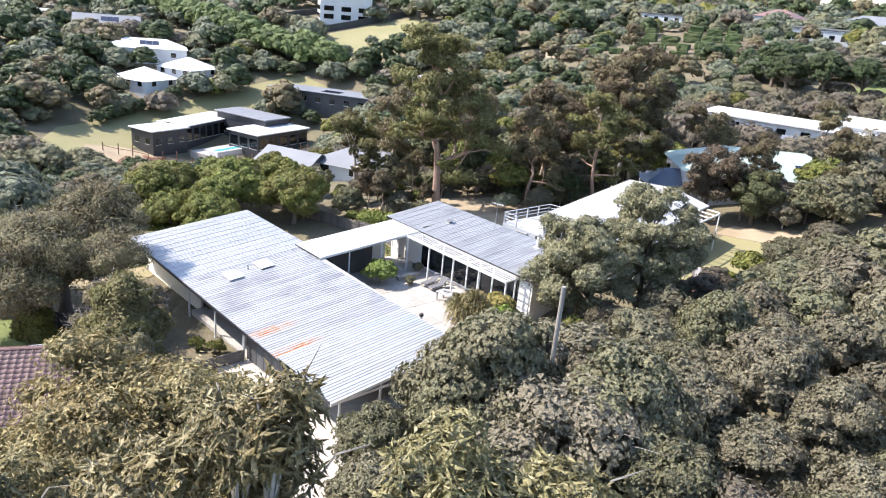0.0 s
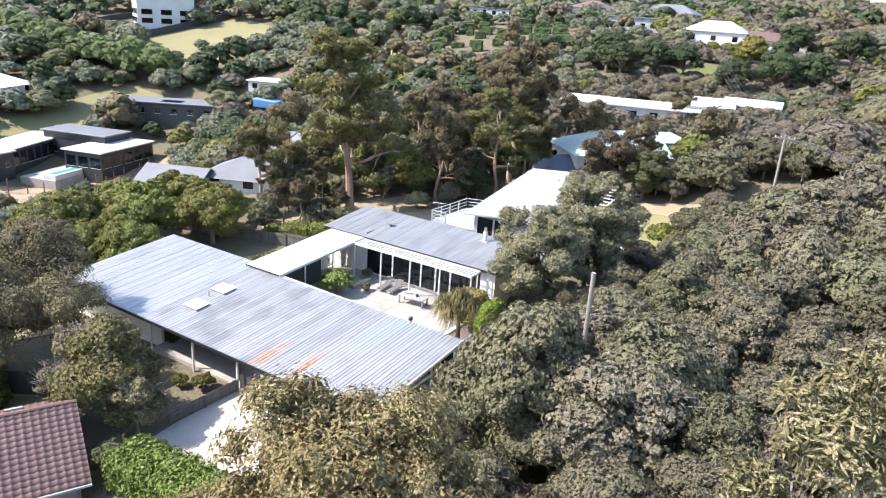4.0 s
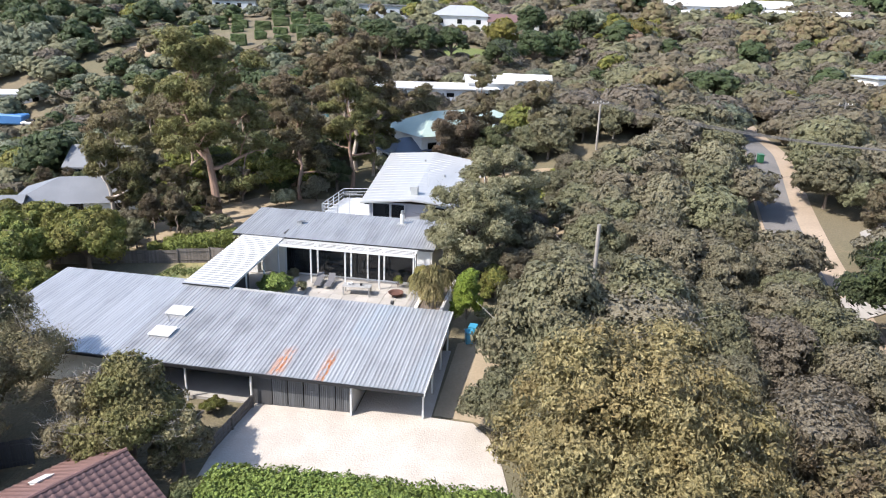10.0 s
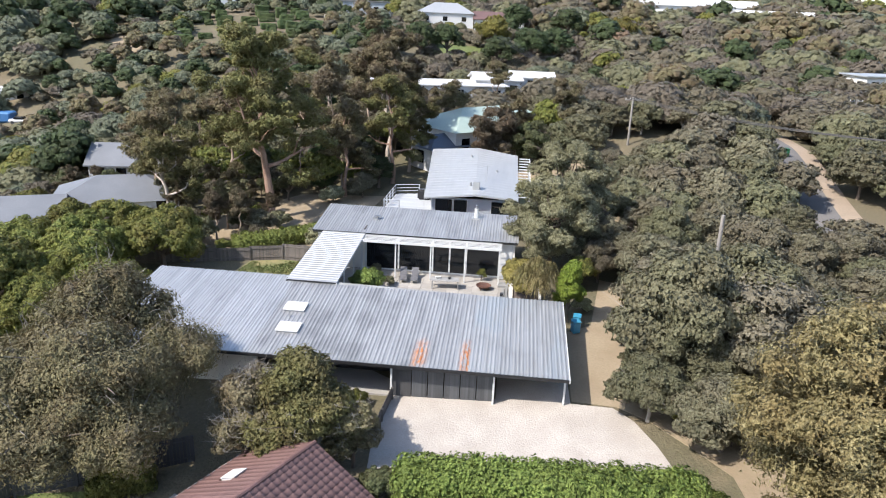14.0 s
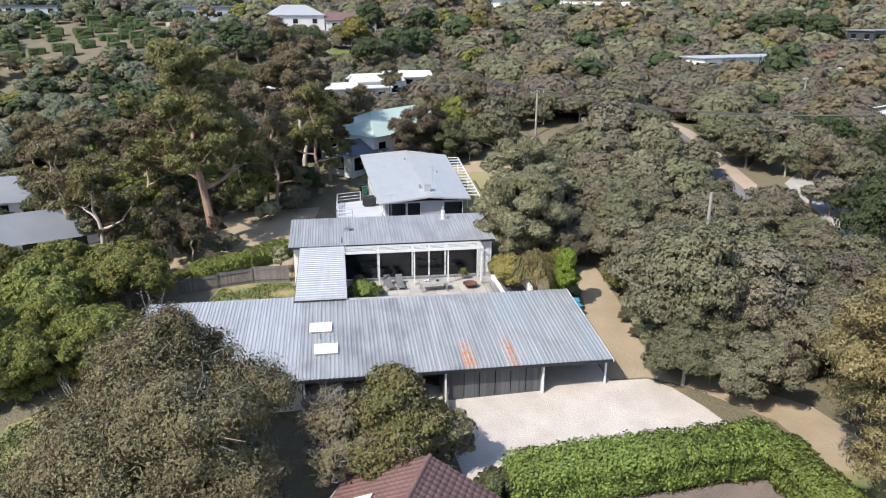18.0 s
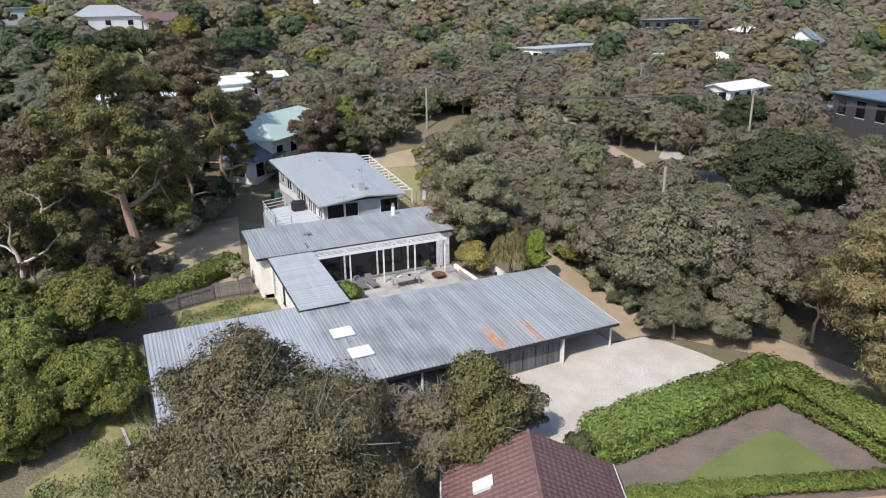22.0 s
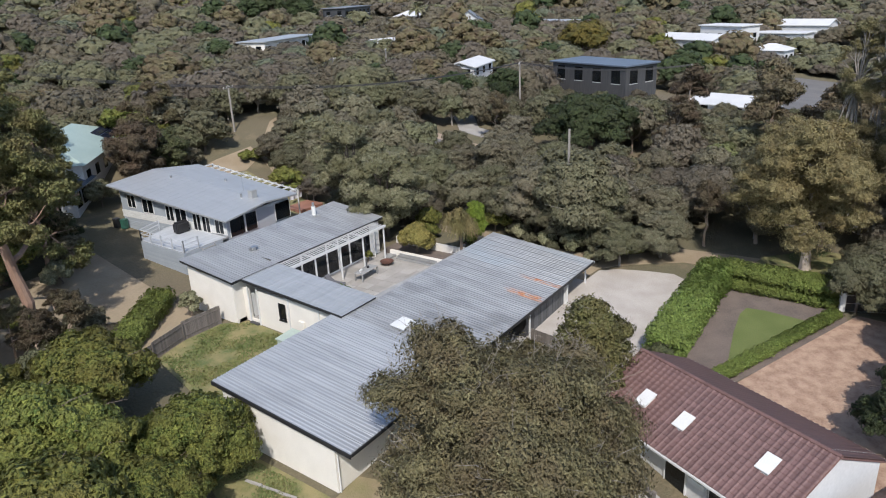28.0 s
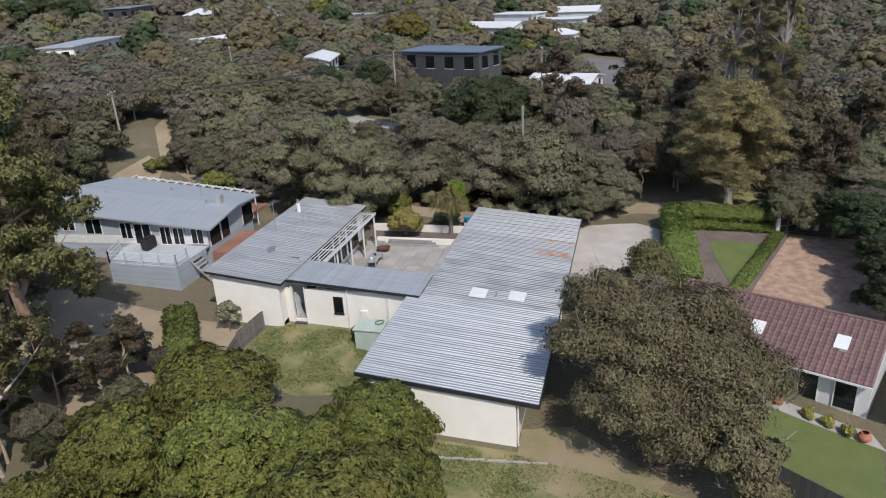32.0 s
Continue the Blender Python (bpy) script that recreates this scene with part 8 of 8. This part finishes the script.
def scrub_wood():
    rng = np.random.default_rng(21)
    spots = [(4.8, -0.4, 0.74), (7.2, 3.0, 0.85), (8.5, -2.9, 0.82), (6.6, 7.4, 0.78), (10.5, 3.2, 0.95), (7.4, 12.6, 0.9), (7.8, 18.0, 0.9), (8.2, 9.8, 1.3), (11.6, 5.2, 1.38), (12.8, 8.4, 1.3), (7.4, 4.8, 1.34), (4.8, 26.0, 0.72), (9.8, 30.0, 0.85), (11.6, 37.0, 0.9), (3.8, 20.6, 0.62), (4.4, 33.4, 0.6), (10.0, 24.0, 0.9), (11.0, 43.0, 0.9), (8.8, 33.4, 0.85), (3.4, 36.6, 0.5), (6.2, 22.4, 0.7), (2.6, 31.0, 0.55), (13.8, 45.0, 1.12), (17.2, 49.4, 1.15), (10.8, 42.2, 0.95), (8.9, 38.2, 0.85), (20.0, 53.4, 1.1), (13.0, 39.6, 1.1), (16.4, 43.6, 1.1), (22.0, 57.5, 1.0), (25.0, 52.0, 0.95), (23.5, 47.0, 1.0)]
    for k in range(16000):
        x, y = rng.uniform(4, 72), rng.uniform(-34, 112)
        if math.hypot(x - 8, y - 20) > 88:
            continue
        sc = rng.uniform(0.7, 1.12) * (0.5 if x > 56 and y < 40 else 0.72 if x > 46 else 1.0)
        if any((x - a) ** 2 + (y - b) ** 2 < (1.82 * (sc + c)) ** 2 for a, b, c in spots):
            continue
        if not clear_of(x, y, 1.3 * sc) or any((x - a) ** 2 + (y - b) ** 2 < 100 for a, b in HOUSES):
            continue
        if math.hypot(x - 11, y + 8.6) < 6 or math.hypot(x - 16, y + 15) < 3 or math.hypot(x - 34.5, y - 15.5) < 6.5 or math.hypot(x - 22, y + 19) < 3:
            continue
        spots.append((x, y, sc))
        if len(spots) > 420:
            break
    spots.sort(key=lambda q: math.hypot(q[0] + 5, q[1] + 30))
    for x, y, sc in spots[:290]:
        k = rng.choice(5, p=[0.3, 0.24, 0.16, 0.18, 0.12])
        plant((SCRUB if x < 26 and y < 26 else SCRUB_FAR)[k], x, y, ("dense grey-olive paperbark scrub tree", "broad spreading olive-green paperbark tree", "low grey paperbark with twisted limbs", "olive paperbark with grey stems", "brownish paperbark scrub tree")[k],
              name="scrub_tree", group="scrub wood along the lane", rz=rng.uniform(0, 360), scale=sc, sz=sc * rng.uniform(0.85, 1.1))
    return spots[:290], spots[290:]


SPOTS, REST = scrub_wood()


def garden_fill():
    """Shrubs and small trees round the houses."""
    rng = np.random.default_rng(33)
    for x, y, k, s in ((-44.5, 27.0, 1, 1.6), (-31.6, 23.6, 0, 0.7), (-37.4, 6.0, 0, 0.75), (4.2, 41.6, 0, 1.5), (2.9, 39.4, 0, 0.9), (-38.8, 5.2, 0, 0.8), (-36.2, 7.2, 0, 0.9), (-39.8, 6.2, 0, 1.0), (-37.8, 7.6, 0, 1.1), (-40.6, 4.4, 0, 0.8), (-28.5, 31.0, 1, 0.9), (-25.0, 40.5, 2, 1.3), (-26.0, 60.0, 0, 1.7), (-30.0, 52.0, 1, 1.5), (-17.0, 57.0, 2, 1.5), (-12.0, 55.0, 1, 1.4), (-36.0, 39.0, 1, 1.4),
                       (-24.0, 49.0, 0, 1.3), (6.0, 15.6, 0, 0.8), (3.2, 23.4, 0, 1.1), (5.5, 1.8, 1, 1.2), (-45.5, 23.5, 0, 1.3), (-47.5, 18.0, 1, 1.4), (-20.0, 2.2, 0, 0.4), (-13.0, -0.8, 0, 0.55), (-14.6, -1.4, 0, 0.45), (-44.0, 40.0, 1, 1.8), (-42.0, 50.0, 2, 1.9)):
        plant(SHRUB[k], x, y, ("bright green rounded garden shrub", "rounded olive-green garden shrub", "rounded grey-green garden shrub")[k], name="shrub", category="shrub", rz=rng.uniform(0, 360), scale=s)
    for x, y, s, r in ((-34.0, 60.0, 1.0, 20), (-14.0, 66.0, 0.8, 70), (-27.0, 70.0, 1.1, 120), (-40.0, 62.0, 0.9, 200), (-4.0, 58.0, 0.75, 250), (2.5, 63.0, 0.7, 300), (-50.0, 60.0, 0.9, 340), (-8.0, 85.0, 0.8, 10), (-36.0, 80.0, 1.0, 90), (26.5, -24.0, 0.8, 220),
                       (13.4, -5.6, 0.62, 31), (16.6, -9.6, 0.8, 111), (18.6, -15.0, 0.95, 172), (17.0, -20.5, 0.95, 53), (14.6, -24.5, 0.85, 141), (22.0, -12.0, 1.0, 201), (35.0, 30.5, 0.7, 75), (34.5, 4.0, 0.85, 135), (38.0, -6.0, 1.1, 195), (33.0, -12.0, 1.0, 255), (42.0, -14.0, 1.15, 315), (48.0, -4.0, 1.2, 25), (27.0, -30.0, 1.0, 95), (52.0, 8.0, 1.0, 165)):
        plant(GUM[int(r) % 2], x, y, ("open gum tree with pale limbs", "gum with brownish drooping leaves")[int(r) % 2], name="gum_tree", group="gums round the houses", rz=r, scale=s)
    for x, y, s in ((4.4, 1.6, 0.9), (5.2, 4.4, 1.0), (5.6, 7.4, 0.9), (5.9, 10.6, 1.0), (6.3, 13.6, 1.1), (6.8, 17.0, 1.0), (6.6, -0.6, 0.9), (9.2, -2.4, 0.8), (4.9, 8.8, 0.6), (4.6, 6.2, 0.5), (2.0, 14.6, 0.7), (1.2, 18.4, 0.8)):
        k = int(x * 10) % 3
        plant(SHRUB[k], x, y, ("bright green shrub at the edge of the scrub", "olive-green shrub at the edge of the scrub", "grey-green shrub at the edge of the scrub")[k], name="shrub", category="shrub", rz=x * 70, scale=s)
    for x, y, s, name, label in ((-12.0, 154.0, 1.25, "autumn", "broad yellow-olive tree beside the lawn"), (21.5, 164.0, 1.05, "pink_bush", "rounded pinkish-brown flowering tree"), (98.0, 118.0, 0.9, "pink_bush", "rusty brown flowering tree"), (116.0, 53.0, 1.7, "autumn", "broad golden-green tree above the roofs"), (23.0, 171.0, 1.3, "autumn", "yellow-olive tree behind the pinkish one"), (30.6, -2.4, 0.8, "pale_lime", "pale lime-green shrub tree in the scrub"), (14.6, 44.5, 0.55, "lime", "bright lime-green shrub beside the pole"), (30.6, 112.0, 0.5, "lime", "bright lime-green shrub at the lane"), (88.0, 82.0, 0.8, "autumn", "golden-green shrub tree among the scrub")):
        special(x, y, lambda g: dome_lobes(4.2 * s, 7.2 * s, 9, g, 0.2, (0.36, 0.52), 0.8), 4200, 0.34 * s, 2.0, name, "bark", 0.2, label, seed=int(abs(x * 3)), k=6)
    for i, (x, y, s) in enumerate(((5.9, 39.0, 0.5), (6.6, 43.2, 0.76), (7.8, 47.6, 0.8), (9.0, 41.0, 0.72), (9.8, 45.4, 0.78), (12.2, 49.6, 0.8), (16.0, 51.0, 0.75))):
        plant(SCRUB[i % 3], x, y, "rounded scrub tree beside the sunny lawn", name="scrub_tree", group="scrub beside the sunny lawn", rz=i * 70, scale=s)
    for x, y, s, r in ((13.0, -26.6, 0.62, 15), (8.6, -27.4, 0.6, 95), (4.0, -27.6, 0.56, 170), (17.5, -25.0, 0.66, 230), (19.5, -29.0, 0.8, 300), (-0.6, -28.6, 0.5, 20), (1.4, -24.6, 0.72, 41), (-2.8, -26.2, 0.66, 133), (5.4, -23.4, 0.6, 77), (-5.2, -24.5, 0.6, 61), (-8.4, -24.2, 0.62, 119), (-11.6, -23.2, 0.55, 201), (-0.6, -25.0, 0.7, 151)):
        plant(CONIFER[0] if r % 2 else BROAD_FAR[1], x, y, "dense dark shrub tree beside the red drive", name="dark_tree", group="shade trees beside the drive", rz=r, scale=s)
    for x, y, s, r in ((-34.0, 131.0, 1.0, 0), (-28.0, 134.0, 1.1, 60), (-22.0, 138.0, 1.0, 120), (-39.0, 136.0, 1.1, 200), (-9.0, 128.0, 1.0, 80), (-2.0, 134.0, 1.15, 150), (4.0, 140.0, 1.1, 40), (119.0, 166.0, 1.4, 30), (126.0, 160.0, 1.3, 100), (112.0, 170.0, 1.2, 180), (-26.0, 58.5, 0.62, 30), (-21.0, 47.5, 0.5, 100), (-6.0, 180.0, 1.1, 200), (8.0, 172.0, 1.2, 260), (48.0, 46.0, 0.72, 20), (54.0, 40.0, 0.8, 140), (50.0, 38.5, 0.62, 250), (44.0, 49.0, 0.66, 310)):
        plant(CONIFER[0], x, y, "dense dark green evergreen tree", name="dark_tree", group="dark evergreens", rz=r, scale=s)


garden_fill()


def understory():
    """Shrubs and young trees filling the slope behind the north wing and the plots to the north-west."""
    rng = np.random.default_rng(44)
    spots = [(-31, 36.5, 1.5), (-21.5, 54.5, 1.5)]
    for k in range(6000):
        x, y = rng.uniform(-66, 3), rng.uniform(24, 76)
        if -29 < x < -18 and y < 42:
            continue
        if -54 < x < -40 and 24 < y < 37:
            continue
        if (-22 < x < 5 and y < 55) or (x > -44 and y < 24.5) or (-15 < x < 3 and 66 < y < 76 and rng.random() < 0.6):
            continue
        sc = rng.uniform(0.45, 0.95) if y > 44 or x < -42 else rng.uniform(0.35, 0.62)
        if any((x - a) ** 2 + (y - b) ** 2 < (1.65 * (sc + c)) ** 2 for a, b, c in spots):
            continue
        if any((x - a) ** 2 + (y - b) ** 2 < 75 for a, b in HOUSES):
            continue
        spots.append((x, y, sc))
        q = rng.choice(4, p=[0.34, 0.2, 0.2, 0.26])
        kind = (SCRUB_FAR[rng.integers(5)], BROAD_FAR[0], GUM[rng.integers(2)], BROAD_FAR[1])[q]
        s2 = sc * (0.85 if q == 2 else 1.0)
        plant(kind, x, y, ("grey-olive shrub tree on the wooded slope", "bright green leafy tree among the gardens", "young gum with drooping leaves", "dark green bushy tree on the slope")[q], name="garden_tree", group="trees on the wooded slope", rz=rng.uniform(0, 360), scale=s2)
        if len(spots) > 160:
            break
    return spots


UNDER = understory()


# ---- woods and gardens out to the skyline ----
OPEN = [(-180, 140, 15, 25), (-169, 113, 13, 11), (-160, 100, 5, 5), (-124, 32, 12, 9), (-118, 64, 8, 14), (-98, 50, 22, 14), (-82, 42, 14, 10), (-112, 66, 10, 9), (-133, 56, 20, 25), (-114, 52, 16, 18), (-100, 42, 14, 12), (-146, 44, 9, 20), (-154, 68, 8, 16), (-155, 88, 8, 10), (-138, 24, 14, 8), (-76, 158, 19, 22), (-185, 132, 24, 13), (-208, 136, 14, 14), (-19, 148, 8, 9), (-35, 86, 6, 6), (122, 2, 30, 11), (78, 8, 14, 10), (-90, 35, 16, 14), (-74, 27, 12, 9), (62, 30, 8, 10), (142, 112, 10, 8), (-104, 142, 8, 6), (-112, 100, 10, 5), (-60, 88, 5, 4)]


def far_woods():
    rng = np.random.default_rng(77)
    spec = [("moonah", 4, 5.5, 0.42), ("moonah_green", 4, 5.5, 0.27), ("grey_scrub", 4, 5.6, 0.22), ("conifer", 3.6, 8.0, 0.03), ("bright", 3.4, 6.0, 0.03), ("gum", 4.4, 9.0, 0.04), ("cool_green", 4, 6.0, 0.05), ("row_green", 3.4, 6.0, 0.0)]
    # templates in three grades of detail
    made = {}
    for name, r, h, share in spec:
        for g, (n, cards, ball, leaf) in enumerate(((30, 1000, ICO1, 0.44), (18, 300, ICO1, 0.75), (9, 70, ICO1, 1.2))):
            lobes = dome_lobes(r, h, n, np.random.default_rng(len(name) * 10 + g), 0.1, (0.24, 0.42) if g == 0 else (0.3, 0.46), 0.72)
            made[name, g] = lobed(lobes, cards, leaf, 2.0, rng, core=0.86, ball=ball, rag=0.15)
    put = {name: [[], [], 0, []] for name, *_ in spec}
    near = [(x, y) for x, y, s in SPOTS]
    grid = {}
    def free(x, y, d):
        i, j = int(x // 6), int(y // 6)
        for a in range(i - 2, i + 3):
            for b in range(j - 2, j + 3):
                for px, py, pd in grid.get((a, b), ()):
                    if (x - px) ** 2 + (y - py) ** 2 < (d + pd) ** 2:
                        return False
        return True
    for x, y in near + [(a, b) for a, b, c in UNDER]:
        grid.setdefault((int(x // 6), int(y // 6)), []).append((x, y, 2.0))
    count = 0
    # the tall hedge row that climbs the far slope, and the dark one below the pavilions
    row = []
    for line, name, sc, gap in (([(-262, 90), (-225, 90), (-190, 93), (-172, 98), (-156, 106)], "row_green", 1.6, 2.8), ([(-150, 33), (-157, 44), (-164, 60)], "conifer", 0.5, 2.6)):
        for a, b in zip(line, line[1:]):
            n = int(math.hypot(b[0] - a[0], b[1] - a[1]) / gap)
            row += [(a[0] + (b[0] - a[0]) * q / n, a[1] + (b[1] - a[1]) * q / n, name, sc) for q in range(n)]
    row += [(x, y, "cool_green", s) for x, y, s in ((-166, 48, 0.62), (-169, 57, 0.7), (-170, 66, 0.62), (-172, 76, 0.7), (-183, 50, 0.8), (-184, 74, 0.8), (-163, 40, 0.55), (-176, 44, 0.7), (-117, 105, 0.9), (-113, 110, 0.95), (-121, 103, 0.8), (-128, 88, 0.6), (-122, 92, 0.65), (-147, 84, 0.6), (-120, 78, 0.5), (-116, 82, 0.6), (-171, 128, 0.6), (-168, 116, 0.55))]
    for k in range(-len(REST) - len(row), 60000):
        # more places near, fewer far
        u = rng.random()
        rad = 50 + 420 * u ** 1.35
        az = rng.uniform(-100, 130)
        x, y = -8 + rad * math.sin(math.radians(az)), 5 + rad * math.cos(math.radians(az))
        kept = None
        if k < -len(REST):
            x, y, *kept = row[k + len(REST) + len(row)]
            rad = 150
        elif k < 0:
            x, y, _ = REST[-k - 1]
            rad = 100
        elif math.hypot(x - 8, y - 20) < 88 and x > 4:
            continue
        if -60 < x < 4 and y < 62 and not (x < -48 and y < 20) and not (x < -56):
            continue
        if not clear_of(x, y, 2.5):
            continue
        hs = min((x - a) ** 2 + (y - b) ** 2 for a, b in HOUSES)
        if hs < (80 if rad > 140 else 60) and rad < 330:
            continue
        # open ground: the mown slope by the black house, the clipped garden, small paddocks, the court
        if not kept and any(((x - a) / p) ** 2 + ((y - b) / q) ** 2 < 1 for a, b, p, q in OPEN):
            continue
        west = x < -40
        sc = rng.uniform(0.7, 1.25) * (1.0 if not west else 0.95) * (1 + max(0, rad - 180) / 450)
        if -115 < x < 15 and 88 < y < 190:
            sc *= 0.62
        if -112 < x < -50 and 0 < y < 40:
            sc *= 0.55
        if kept:
            sc = kept[1] * rng.uniform(0.9, 1.1)
        if not kept and not free(x, y, 1.45 * sc):
            continue
        grid.setdefault((int(x // 6), int(y // 6)), []).append((x, y, 1.45 * sc))
        p = np.array([s[3] for s in spec])
        if west:
            # western woods lean on the paled green that has haze mixed into it
            p = np.array([0.06, 0.28, 0.05, 0.17, 0.05, 0.05, 0.34, 0.0])
        name = kept[0] if kept else spec[rng.choice(len(spec), p=p / p.sum())][0]
        g = 0 if rad < 125 else (1 if rad < 230 else 2)
        v, f, nv = made[name, g]
        a = rng.uniform(0, 6.28)
        R = np.array([[1.22 * math.cos(a), -1.22 * math.sin(a), 0], [1.22 * math.sin(a), 1.22 * math.cos(a), 0], [0, 0, rng.uniform(0.85, 1.15)]]) * sc
        w = v @ R.T + np.array([x, y, land_at(x, y) - 0.3])
        P = put[name]
        P[0].append(w.astype(np.float32))
        P[1].append(f + P[2])
        P[2] += len(v)
        n2 = nv @ R.T
        P[3].append((n2 / np.linalg.norm(n2, axis=1, keepdims=True)).astype(np.float32))
        count += 1
        if count > 6200:
            break
    labels = dict(moonah="grey-olive scrub stretching to the skyline", moonah_green="olive-green scrub stretching to the skyline", grey_scrub="grey-brown scrub stretching to the skyline",
                  conifer="dark evergreens scattered to the skyline", bright="green garden trees among the houses", gum="gums scattered to the skyline",
                  cool_green="trees stretching to the skyline, haze painted into their grey-green", row_green="tall dense green windbreak climbing the far slope")
    for name, P in put.items():
        if P[0]:
            tagged(new("far_wood", leafy("far_wood", (np.concatenate(P[0]), np.concatenate(P[1]), np.concatenate(P[3])), name)), labels[name], "woodland", kind="stuff")


far_woods()
